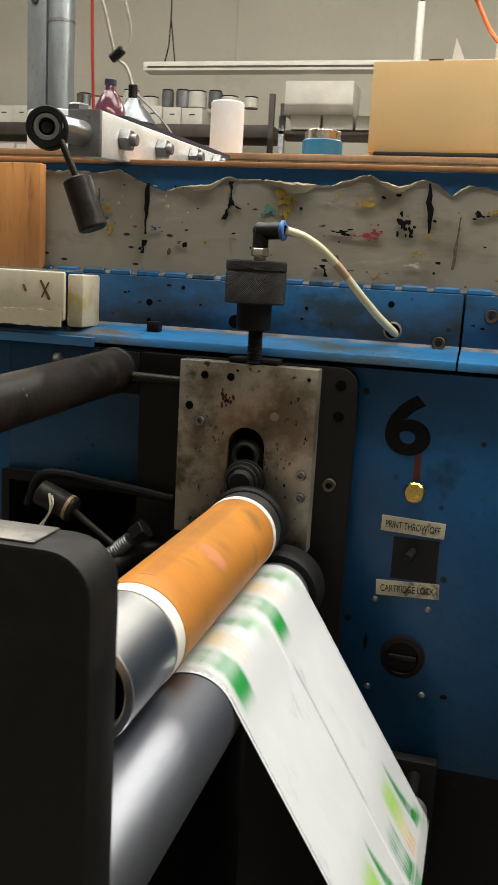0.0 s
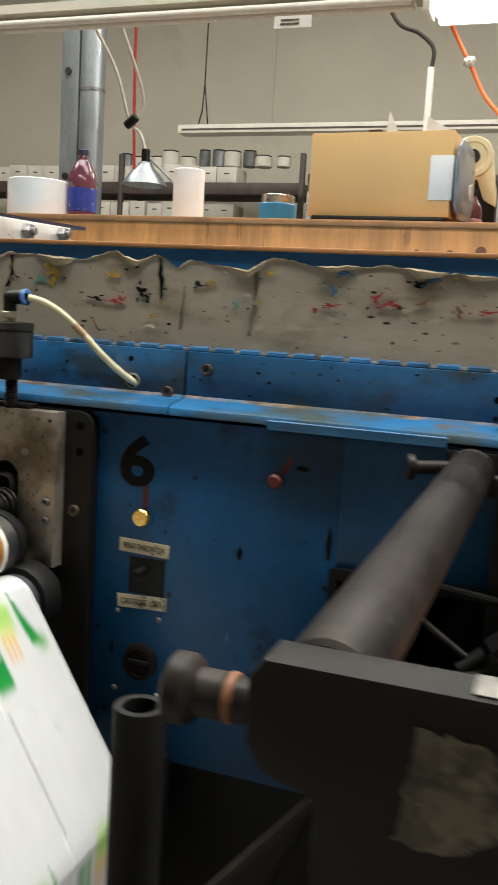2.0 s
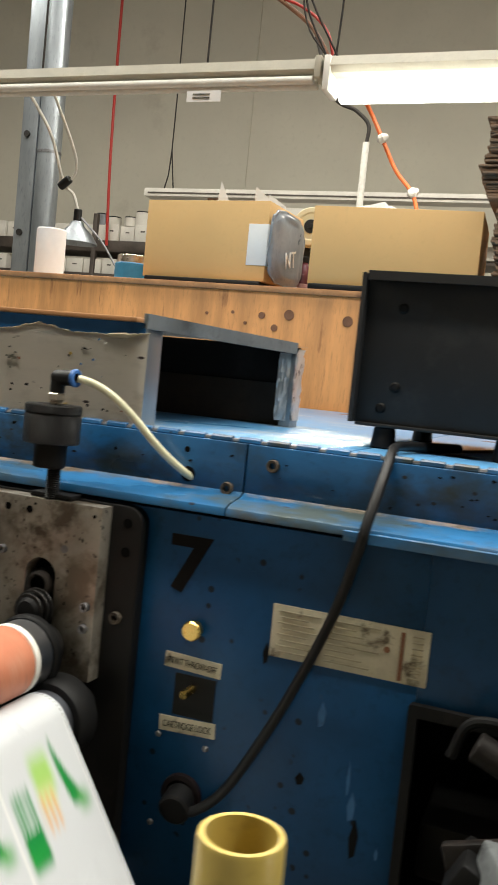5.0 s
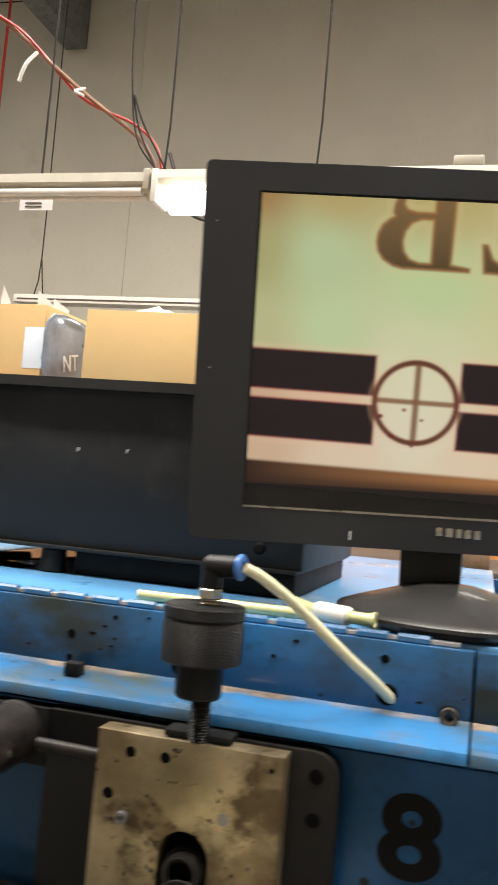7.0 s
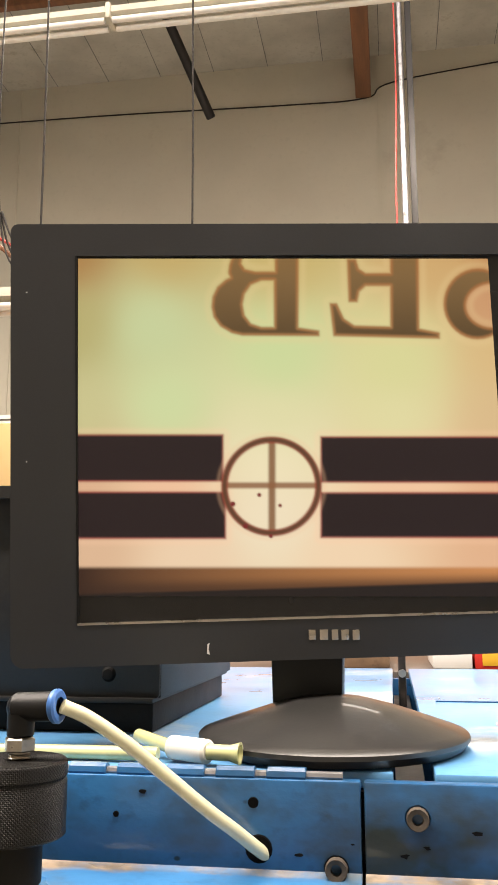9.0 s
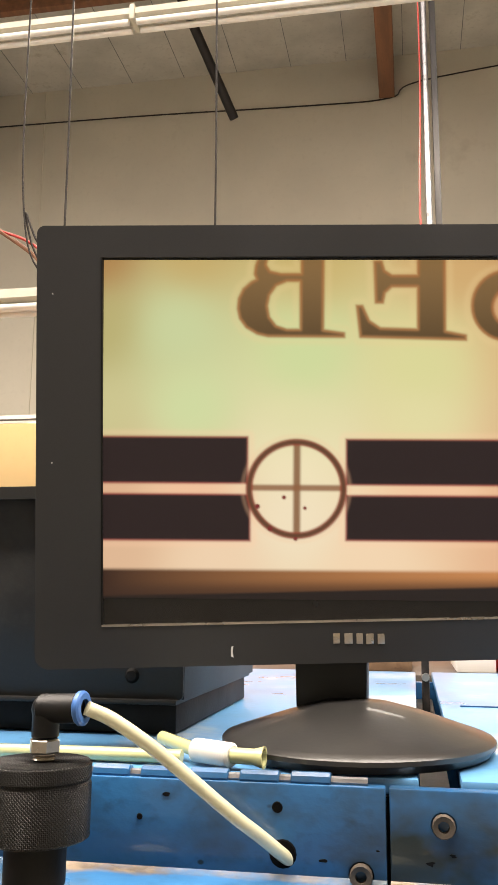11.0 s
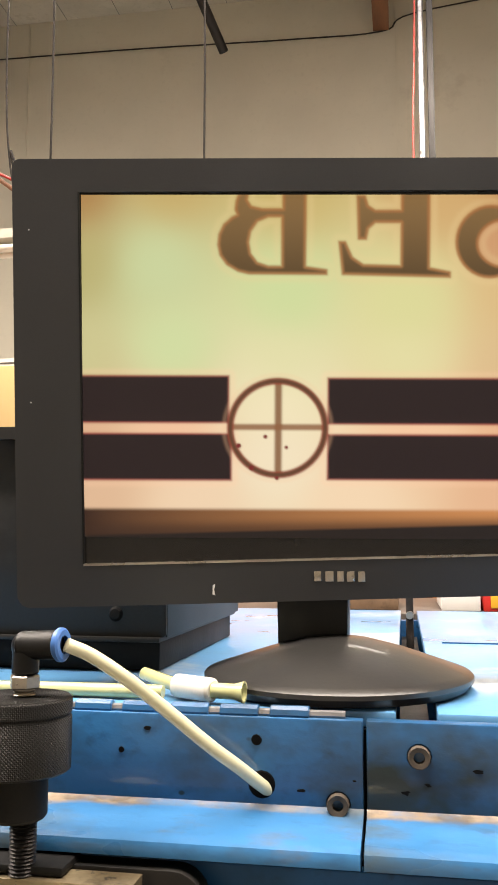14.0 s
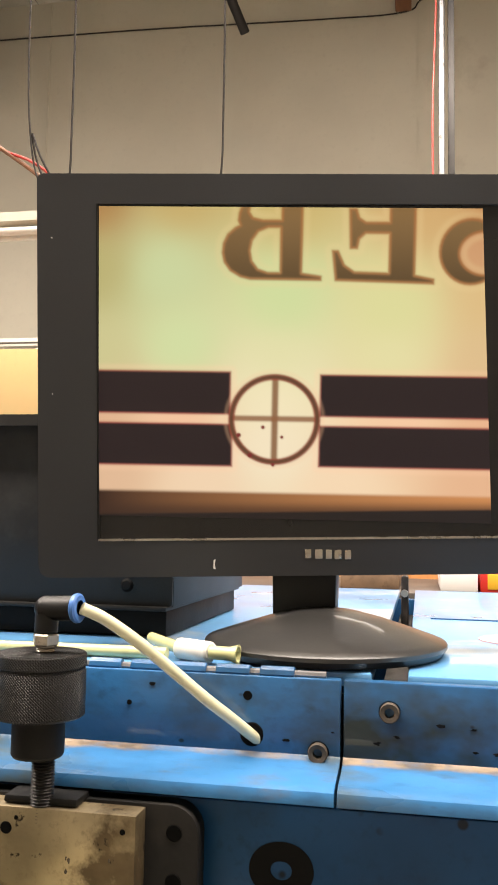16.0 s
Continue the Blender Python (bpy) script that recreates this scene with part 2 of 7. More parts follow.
ROLL_STEEL = material("dark_polished_roll", (0.36, 0.38, 0.43), 0.38, 1.0, 0.12, 8, 260, 0.04, (0.26, 0.24, 0.24), 0.66, 6, streak=(1, 0.12, 1))
RUST = material("rusty_bare_metal", (0.36, 0.25, 0.165), 0.5, 0.2, 0.35, 20, 150, 0.1, (0.12, 0.07, 0.04), 0.58, 14)
PINK = material("faded_pink_sticker", (0.62, 0.40, 0.44), 0.4, 0, 0.15, 12, 80, 0.0)
POLISHED = material("polished_steel", (0.60, 0.61, 0.63), 0.30, 1.0, 0.12, 8, 260, 0.05, (0.30, 0.25, 0.22), 0.66, 6, streak=(1, 0.12, 1))
DULL_STEEL = material("dull_steel", (0.25, 0.25, 0.26), 0.42, 0.8, 0.3, 25, 200, 0.1, (0.05, 0.045, 0.04), 0.6, 18)
BAR_STEEL = material("dark_brown_steel_bar", (0.016, 0.0138, 0.0128), 0.44, 0.0, 0.45, 11, 80, 0.4, (0.009, 0.0075, 0.007), 0.52, 8, wear=(0.16, 0.145, 0.13), wear_at=0.67, spec=0.22, film=((0.028, 0.022, 0.019), 30.0, 0.50))
KNURL = knurled("knurled_black_steel", (0.0125, 0.012, 0.0118))
THREAD = material("dark_thread", (0.035, 0.033, 0.032), 0.4, 0.7, 0.2, 40, 300, 0.05)
BLACK_PLASTIC = material("black_plastic", (0.006, 0.006, 0.0065), 0.42, 0, 0.15, 20, 320, 0.04, spec=0.35)
BLUE_RING = material("blue_plastic_ring", (0.05, 0.15, 0.42), 0.35, 0, 0.1, 20, 300, 0.02)
NICKEL = material("nickel_fitting", (0.55, 0.50, 0.44), 0.28, 1.0, 0.15, 40, 300, 0.05)
HOSE = material("yellowed_clear_hose", (0.64, 0.62, 0.43), 0.28, 0, 0.12, 12, 200, 0.03, (0.50, 0.36, 0.20), 0.66, 9, coat=0.4)
ORANGE = material("orange_photopolymer", (0.46, 0.185, 0.033), 0.48, 0, 0.2, 9, 120, 0.05, (0.26, 0.125, 0.032), 0.54, 13, spec=0.35, film=((0.34, 0.16, 0.04), 8.0, 0.5))
SALMON = material("salmon_photopolymer", (0.56, 0.215, 0.125), 0.46, 0, 0.2, 10, 120, 0.05, (0.66, 0.34, 0.23), 0.55, 16, film=((0.50, 0.15, 0.08), 11.0, 0.52))
CREAM = material("cream_sleeve", (0.72, 0.66, 0.44), 0.42, 0, 0.1, 10, 120, 0.05)
WHITE_TAPE = material("white_tape", (0.78, 0.76, 0.70), 0.5, 0, 0.06, 20, 200, 0.04)
WEB = material("white_label_stock", (0.62, 0.64, 0.665), 0.5, 0, 0.03, 5, 60, 0.0, (0.50, 0.52, 0.55), 0.60, 3.0, streak=(4.0, 9.0, 4.0), spec=0.3)
FLAP = material("stained_flap_board", (0.60, 0.55, 0.42), 0.6, 0, 0.14, 9, 80, 0.15, (0.46, 0.38, 0.16), 0.56, 12, wear=(0.16, 0.11, 0.07), wear_at=0.70, film=((0.46, 0.42, 0.33), 14.0, 0.5))
WEB_LINE = material("grey_matrix_line", (0.20, 0.20, 0.20), 0.6, 0, 0.3, 60, 200, 0.0)
GOLD = material("brass_button", (0.75, 0.52, 0.16), 0.25, 1.0, 0.12, 40, 200, 0.05)
CAP = material("worn_dark_bakelite", (0.010, 0.006, 0.007), 0.5, 0, 0.3, 20, 150, 0.1, spec=0.2)
PRINT = material("faded_brown_print", (0.36, 0.32, 0.22), 0.6, 0, 0.25, 60, 300, 0.0)
LABEL = material("cream_label_tape", (0.60, 0.55, 0.41), 0.5, 0, 0.16, 30, 200, 0.05, (0.13, 0.10, 0.065), 0.58, 34)
INK = material("black_ink", (0.004, 0.004, 0.0045), 0.6, 0, 0.2, 30, 200, 0.0, spec=0.15)
RED = material("red_paint_mark", (0.085, 0.010, 0.012), 0.5, 0, 0.3, 30, 200, 0.05)
# Near-black for the shade in holes and recesses; also colours the guard bracket.
HOLE = material("hole_shade_and_guard_black", (0.003, 0.003, 0.003), 0.9, 0, 0.0, 10, 50, 0.0, spec=0.08)
LINER = material("splattered_liner_board", (0.64, 0.585, 0.50), 0.6, 0, 0.10, 5, 70, 0.12, (0.42, 0.375, 0.30), 0.58, 6, streak=(0.6, 1, 1.6), wear=(0.14, 0.11, 0.085), wear_at=0.73, speck=((0.05, 0.035, 0.03), 45, 0.16))
TORN = material("torn_paper_edge", (0.52, 0.46, 0.34), 0.7, 0, 0.2, 30, 150, 0.2, (0.30, 0.22, 0.12), 0.6, 14)
PLY = material("orange_plywood", (0.60, 0.27, 0.088), 0.5, 0, 0.28, 5, 60, 0.08, (0.24, 0.09, 0.03), 0.60, 6, streak=(3.5, 3.5, 0.5))
PLY_EDGE = material("plywood_edge", (0.40, 0.19, 0.075), 0.6, 0, 0.3, 8, 90, 0.1, (0.17, 0.07, 0.03), 0.6, 9)
CARTON = material("tan_carton", (0.70, 0.43, 0.17), 0.6, 0, 0.05, 3, 60, 0.04)
OLD_CARTON = material("brown_corrugated_board", (0.20, 0.125, 0.075), 0.7, 0, 0.35, 12, 90, 0.2, (0.10, 0.06, 0.035), 0.55, 10)
WHITE_CARD = material("white_card", (0.78, 0.77, 0.75), 0.55, 0, 0.04, 10, 80, 0.02)
GREY_BAG = material("grey_plastic_bag", (0.20, 0.23, 0.27), 0.3, 0, 0.3, 9, 60, 0.2, coat=0.3)
ALU = material("milled_aluminium", (0.90, 0.89, 0.87), 0.34, 0.4, 0.15, 14, 200, 0.08, (0.16, 0.15, 0.14), 0.63, 12)
EBOX = material("black_textured_enclosure", (0.021, 0.0205, 0.0205), 0.48, 0, 0.22, 5, 400, 0.10, (0.030, 0.029, 0.028), 0.58, 9, spec=0.34, wear=(0.055, 0.053, 0.05), wear_at=0.74)
BEZEL = material("charcoal_monitor_plastic", (0.0245, 0.0255, 0.029), 0.36, 0, 0.12, 6, 500, 0.05)
SCREEN_GLASS = material("unlit_screen", (0.010, 0.009, 0.009), 0.24, 0, 0.05, 5, 50, 0.0)
GALV = material("galvanised_steel", (0.34, 0.37, 0.40), 0.36, 0.75, 0.28, 4, 60, 0.06, (0.20, 0.21, 0.22), 0.6, 5, streak=(1, 1, 0.25))
WALL = material("warm_white_wall", (0.54, 0.51, 0.425), 0.85, 0, 0.06, 0.9, 14, 0.10, (0.46, 0.425, 0.35), 0.62, 0.8)
CEILING = material("foil_backed_insulation", (0.50, 0.48, 0.43), 0.55, 0, 0.18, 1.6, 20, 0.15, (0.33, 0.30, 0.24), 0.60, 1.6)
FLOOR = material("stained_concrete", (0.24, 0.225, 0.20), 0.6, 0, 0.2, 2, 60, 0.12, (0.10, 0.09, 0.08), 0.58, 2.5)
BEAM = material("brown_timber_beam", (0.20, 0.085, 0.040), 0.6, 0, 0.3, 3, 40, 0.12, streak=(4, 0.4, 4))
ENAMEL = material("cream_enamel", (0.48, 0.45, 0.36), 0.4, 0, 0.10, 6, 60, 0.04, (0.45, 0.40, 0.28), 0.62, 5)
LIT = material("lit_fluorescent_tube", (0.9, 0.9, 0.85), 0.4, 0, 0.0, 5, 20, 0.0, emit=(1.0, 0.97, 0.88, 3.6))
DARK_PIPE = material("black_iron_pipe", (0.016, 0.014, 0.013), 0.5, 0.3, 0.3, 9, 60, 0.1)
RED_WIRE = material("red_wire", (0.45, 0.030, 0.022), 0.4, 0, 0.1, 30, 100, 0.0)
ORANGE_CORD = material("orange_cord", (0.75, 0.16, 0.035), 0.45, 0, 0.1, 30, 100, 0.0)
WHITE_CORD = material("white_cord", (0.70, 0.68, 0.62), 0.5, 0, 0.1, 30, 100, 0.0)
GREY_CORD = material("grey_wire", (0.04, 0.036, 0.033), 0.6, 0.0, 0.1, 30, 100, 0.0, spec=0.1)
SHELF = material("brown_steel_shelving", (0.075, 0.060, 0.050), 0.55, 0.2, 0.3, 6, 60, 0.1)
STOCK_BOX = material("white_stock_carton", (0.66, 0.63, 0.57), 0.65, 0, 0.12, 4, 50, 0.05)
CAN = material("paint_can_tin", (0.28, 0.29, 0.31), 0.35, 0.6, 0.3, 8, 60, 0.05)
PAPER_ROLL = material("white_paper_roll", (0.82, 0.81, 0.80), 0.6, 0, 0.03, 20, 120, 0.05)
BLUE_CUP = material("blue_tape_mug", (0.035, 0.22, 0.42), 0.4, 0, 0.15, 20, 120, 0.05)
BOTTLE_PET = material("red_drink_bottle", (0.14, 0.04, 0.065), 0.15, 0, 0.2, 9, 60, 0.02, coat=0.6)
BOTTLE_LABEL = material("blue_bottle_label", (0.025, 0.045, 0.30), 0.35, 0, 0.3, 30, 100, 0.0, (0.55, 0.52, 0.35), 0.60, 40)
NAVY = material("navy_plastic", (0.02, 0.022, 0.05), 0.45, 0, 0.1, 10, 100, 0.05)
YELLOW_PIPE = material("amber_plastic_tube", (0.48, 0.36, 0.09), 0.35, 0, 0.2, 12, 80, 0.05, (0.30, 0.20, 0.05), 0.6, 14, coat=0.3)
OLIVE = material("worn_olive_sticker", (0.13, 0.12, 0.085), 0.5, 0, 0.45, 30, 160, 0.15, (0.022, 0.02, 0.016), 0.52, 28, wear=(0.27, 0.25, 0.20), wear_at=0.64, film=((0.05, 0.046, 0.034), 45.0, 0.5))
GREY_STICKER = material("worn_grey_sticker", (0.28, 0.27, 0.25), 0.5, 0, 0.35, 22, 160, 0.12, (0.06, 0.06, 0.052), 0.56, 26, wear=(0.42, 0.40, 0.36), wear_at=0.66)
BLUE_SPLAT = material("blue_ink_splash", (0.03, 0.12, 0.28), 0.5, 0, 0.3, 30, 100, 0.0)
RED_SPLAT = material("red_ink_splash", (0.32, 0.035, 0.045), 0.5, 0, 0.35, 60, 200, 0.0)
YELLOW_SPLAT = material("ochre_ink_splash", (0.42, 0.28, 0.035), 0.5, 0, 0.3, 30, 100, 0.0)
TEAL_SPLAT = material("teal_ink_splash", (0.10, 0.30, 0.28), 0.5, 0, 0.3, 30, 100, 0.0)
RED_CARTON = material("red_yellow_carton", (0.60, 0.03, 0.02), 0.4, 0, 0.1, 8, 60, 0.0)
YELLOW_CARD = material("yellow_card", (0.75, 0.42, 0.03), 0.4, 0, 0.1, 8, 60, 0.0)
OILY = material("brown_oil_film", (0.055, 0.042, 0.03), 0.45, 0, 0.4, 40, 200, 0.0)
# Brownish shade of the duct's inside, as a colour.
DUCT_SHADE_BROWN = material("duct_shade_brown", (0.045, 0.028, 0.018), 0.7, 0, 0.35, 12, 90, 0.2)
GREY_EDGE = material("grey_painted_sheet", (0.155, 0.165, 0.17), 0.5, 0.2, 0.3, 9, 90, 0.15, (0.07, 0.075, 0.08), 0.56, 12)
DUSTY = material("rust_brown_screw", (0.065, 0.05, 0.036), 0.65, 0.0, 0.35, 60, 300, 0.1, (0.05, 0.035, 0.025), 0.55, 60)
FOOT = material("dark_glossy_foot_plastic", (0.026, 0.0255, 0.025), 0.36, 0, 0.2, 9, 200, 0.04, (0.03, 0.029, 0.028), 0.6, 9, coat=0.25)
CLEAR_TIP = material("pale_yellow_clear_tube", (0.58, 0.58, 0.30), 0.15, 0, 0.1, 20, 100, 0.0, coat=0.6)
FOIL = material("crumpled_foil", (0.74, 0.74, 0.74), 0.3, 0.6, 0.2, 30, 60, 0.8)


# ---------- hall ----------
solid("floor", box(-14, 12, -9, 10.2, -0.2, 0), FLOOR, "stained grey concrete workshop floor", kind="structure")
solid("wall_north", box(-14, 12, 10, 10.25, 0, 8.9), WALL, "warm white tilt-up concrete wall", kind="structure")
solid("wall_south", box(-14, 12, -9.25, -9, 0, 8.9), WALL, "warm white workshop wall", kind="structure")
solid("wall_east", box(12, 12.25, -9, 10, 0, 8.9), WALL, "warm white workshop wall", kind="structure")
solid("wall_west", box(-14.25, -14, -9, 10, 0, 8.9), WALL, "warm white workshop wall", kind="structure")
bm = box(-14, 12, -9.2, 10.2, 8.64, 8.95)
for k in range(35):
    box(-13.6 + 0.742 * k, -13.593 + 0.742 * k, -9, 10, 8.635, 8.641, bm=bm, mi=1)
solid("ceiling", bm, [CEILING, GREY_EDGE], "foil-backed insulation on the roof deck", kind="structure")
for k, (x, half, low) in enumerate(((-9.6, 0.16, 7.4), (-4.02, 0.16, 7.4), (1.77, 0.10, 8.02), (7.3, 0.10, 8.02))):
    solid("beam_%d" % (k + 1), box(x - half, x + half, -8.9, 9.97, low, 8.70, 0.01), BEAM if low > 8 else GREY_EDGE, "brown timber roof beam" if low > 8 else "grey painted roof beam", kind="structure")
for k, y in enumerate((2.0, 8.05)):
    solid("purlin_%d" % (k + 1), box(-13.9, 11.9, y - 0.05, y + 0.05, 8.40, 8.70, 0.01), BEAM, "brown timber purlin under the roof", kind="structure")
bm = hose([(-13, 9.97, 8.0), (-7, 9.97, 8.16), (-2.3, 9.97, 8.12), (0.7, 9.97, 8.02), (1.8, 9.97, 8.02), (2.4, 9.97, 8.25), (6, 9.97, 8.5), (11, 9.97, 8.4)], 0.010, 6)
solid("wall_cable", bm, GREY_CORD, "thin dark cable clipped along the wall", "cable")
for k, x in enumerate((-7.2, -3.0, 1.95, 6.0)):
    solid("wall_joint_%d" % (k + 1), box(x - 0.006, x + 0.006, 9.985, 10.0, 0.2, 8.6), WALL, "joint between wall panels", kind="structure")
solid("roof_brace", rod((0.042, 8.5, 7.03), (-0.70, 7.15, 8.74), 0.055, 14, 0.01), DARK_PIPE, "black iron pipe hung from the roof", "pipe")
# conduit and its wires
d = thing("conduit", (2.14, 6.0, 0), "galvanised upright conduit with a red wire beside it", "conduit")
part("pipe", rod((2.14, 6, 0), (2.14, 6, 8.77), 0.026, 16), DULL_STEEL, d)
part("brace", rod((2.14, 6, 7.0), (2.75, 6.2, 8.6), 0.018, 8), BEAM, d, "rusty diagonal brace")
part("backing_post", box(2.19, 2.24, 6.03, 6.08, 0, 8.7, 0.004), DARK_PIPE, d, "dark strut post")
part("wire", hose([(2.08, 5.98, 1.0), (2.09, 5.97, 3.2), (2.07, 5.98, 4.6), (2.10, 5.97, 6.0), (2.07, 5.98, 8.77)], 0.007, 6), RED_WIRE, d, "red wire")


def lamp_fixture(name, x0, x1, y, z, label, lit=None, drops=(), group="fluorescent fixtures"):
    """A channel fixture with end caps, tubes and drop wires."""
    f = thing(name, ((x0 + x1) / 2, y, z), label, "light fixture", group)
    part("channel", slab_x([(y - 0.06, z + 0.06), (y + 0.06, z + 0.06), (y + 0.075, z), (y + 0.03, z - 0.025), (y - 0.03, z - 0.025), (y - 0.075, z)], x0, x1), ENAMEL, f)
    n = max(1, round((x1 - x0) / 2.4))
    for k in range(n + 1):
        x = x0 + (x1 - x0) * k / n
        part("end_cap", box(x - 0.02, x + 0.02, y - 0.085, y + 0.085, z - 0.05, z + 0.075, 0.006), ENAMEL, f)
    for k in range(n):
        a, b = x0 + (x1 - x0) * k / n + 0.03, x0 + (x1 - x0) * (k + 1) / n - 0.03
        on = lit is not None and lit[0] <= (a + b) / 2 <= lit[1]
        for s in (-0.05, 0.05):
            part("tube", rod((a, y + s, z - 0.055), (b, y + s, z - 0.055), 0.024 if not on else 0.03, 12), LIT if on else WHITE_TAPE, f, "lit tube" if on else "")
    for x in drops:
        part("drop_wire", hose([(x, y, z + 0.05), (x + 0.01, y, (z + 8.77) / 2), (x, y, 8.77)], 0.007, 6, 3), GREY_CORD, f, "thin suspension wire")
    return f


def slab_x(outline, x0, x1, bm=None):
    """A bar of an outline of (y, z) from x0 to x1."""
    own = bmesh.new()
    a = own.faces.new([own.verts.new((x0, y, z)) for y, z in outline])
    ret = bmesh.ops.extrude_face_region(own, geom=[a])
    bmesh.ops.translate(own, verts=[v for v in ret["geom"] if isinstance(v, bmesh.types.BMVert)], vec=(x1 - x0, 0, 0))
    return merge(own, bm)


fx = lamp_fixture("fluorescent_fixture", -5.6, -0.14, 4.0, 3.24, "unlit cream fluorescent fixture hung over the bench", None, (-4.2, -2.05, -0.87))
part("note", box(-0.93, -0.71, 3.88, 3.884, 3.05, 3.115), WHITE_CARD, fx, "small white paper note")
for z in (3.093, 3.072):
    part("writing", box(-0.89, -0.78, 3.876, 3.879, z - 0.004, z + 0.004), OLIVE, fx, "handwriting as plain bars")
lit = thing("fluorescent_fixture", (0.6, 4.0, 3.24), "lit white fluorescent fixture hung over the bench", "light fixture", "fluorescent fixtures")
part("channel", slab_x([(3.93, 3.31), (4.07, 3.31), (4.10, 3.25), (4.06, 3.22), (3.94, 3.22), (3.90, 3.25)], -0.10, 2.35), ENAMEL, lit)
for x in (-0.08, 2.33):
    part("end_cap", box(x - 0.02, x + 0.02, 3.90, 4.10, 3.11, 3.31, 0.008), WHITE_TAPE, lit)
for s in (-0.055, 0.055):
    part("tube", rod((-0.03, 4.0 + s, 3.13), (2.3, 4.0 + s, 3.13), 0.05, 16, 0.01), LIT, lit, "glowing tube")
for x in (-0.05, 0.87):
    part("drop_wire", hose([(x - 0.05, 4, 3.3), (x, 4, 3.6), (x - 0.02, 4, 5.9), (x - 0.04, 4, 8.77)], 0.007, 6, 3), GREY_CORD, lit, "thin suspension wire")
part("junction_box", box(1.62, 1.78, 3.93, 4.07, 3.31, 3.37, 0.01), ENAMEL, lit)
lamp_fixture("fluorescent_fixture", -9.5, 9.5, 5.0, 5.79, "long cream fluorescent fixture hung under the roof", None, (-4.9, 3.4))
# ties, wires and cords over the bench
w = thing("feed_wires", (-0.1, 4.05, 3.35), "dusty red and grey wires tied to the lamp line", "wires")
part("wire", hose([(-0.10, 4.0, 3.32), (-0.20, 4.05, 3.47), (-0.32, 4.1, 3.60), (-0.70, 4.1, 3.88), (-1.15, 4.1, 4.25), (-1.6, 4.1, 4.62), (-2.1, 4.1, 5.1)], 0.013, 8), BEAM, w)
part("wire", hose([(-0.08, 4.02, 3.32), (-0.15, 4.04, 3.50), (-0.33, 4.08, 3.66), (-0.72, 4.12, 3.86), (-1.15, 4.08, 4.28), (-1.6, 4.1, 4.58), (-2.1, 4.1, 5.15)], 0.009, 8), RED_WIRE, w, "red wire")
part("wire", hose([(-0.05, 4.0, 3.33), (-0.22, 3.98, 3.62), (-0.30, 4.0, 3.80), (-0.26, 4.02, 3.60), (-0.12, 4.0, 3.34)], 0.007, 6), GREY_CORD, w, "loose grey loop")
part("cord", hose([(-0.10, 4.0, 3.30), (-0.30, 4.0, 3.7), (-0.35, 4.0, 5.0), (-0.3, 4, 8.77)], 0.006, 6), GREY_CORD, w)
part("tie", hose([(-1.02, 4.05, 4.13), (-1.06, 4.0, 4.03), (-1.10, 4.0, 3.92)], 0.012, 6), WHITE_CORD, w, "white cable tie")
part("tie", hose([(-0.66, 4.05, 3.88), (-0.70, 4.0, 3.84), (-0.64, 4.0, 3.81)], 0.010, 6), WHITE_CORD, w, "white cable tie")
o = thing("orange_cord", (0.05, 4.84, 3.2), "orange extension cord hanging behind the lamp line", "cord")
part("cord", hose([(-0.10, 4.08, 3.32), (-0.11, 4.5, 3.40), (-0.06, 4.84, 3.31), (0.056, 4.84, 3.105), (0.169, 4.84, 2.90), (0.298, 4.84, 2.745), (0.35, 4.84, 2.55), (0.37, 4.84, 2.2)], 0.014, 8), ORANGE_CORD, o)
for p in ((0.056, 4.83, 3.105), (0.298, 4.83, 2.755)):
    part("knot", lathe([(0, -0.04), (0.03, -0.02), (0.034, 0.01), (0.015, 0.04), (0, 0.045)], p, (p[0] + 0.2, p[1], p[2] + 0.1), 10), WHITE_CORD, o, "white tape knot")
o = thing("drop_pole", (-0.385, 6.1, 1.8), "pale drop pole with a grey lead at the top", "pole")
part("pole", rod((-0.385, 6.1, 0.0), (-0.385, 6.1, 3.44), 0.028, 12), WHITE_CORD, o)
part("lead", hose([(-0.385, 6.1, 3.42), (-0.380, 6.1, 3.58), (-0.50, 6.1, 3.70), (-0.70, 6.1, 3.82), (-0.9, 6.1, 4.3)], 0.016, 8), GREY_CORD, o)
o = thing("red_drop_cord", (-4.35, 8.9, 2.9), "red cord hanging from the roof before the rack", "cord")
part("cord", hose([(-4.35, 8.88, 2.95), (-4.36, 8.8, 4.2), (-4.38, 8.8, 6.2), (-4.35, 8.8, 8.66)], 0.019, 6), RED_WIRE, o)
o = thing("work_lamp", (-2.01, 4.5, 2.28), "aluminium reflector work lamp on a white cord", "lamp")
part("shade", lathe([(0.155, 0.0), (0.15, 0.012), (0.11, 0.07), (0.055, 0.12), (0.045, 0.15), (0.03, 0.155), (0.03, 0.15), (0.10, 0.068), (0.148, 0.0), (0.155, 0.0)], (-2.01, 4.5, 2.28), (-2.01, 4.5, 3), 28), GALV, o)
part("socket", rod((-2.01, 4.5, 2.42), (-2.01, 4.5, 2.52), 0.03, 14, 0.006), BLACK_PLASTIC, o)
part("clamp", hose([(-1.98, 4.5, 2.46), (-1.8, 4.5, 2.3), (-1.66, 4.5, 2.12)], 0.008, 6), DULL_STEEL, o)
part("cord", hose([(-2.01, 4.5, 2.5), (-2.05, 4.48, 2.62), (-2.12, 4.45, 2.7), (-2.16, 4.3, 3.0), (-2.24, 4.05, 3.27)], 0.012, 6), WHITE_CORD, o)
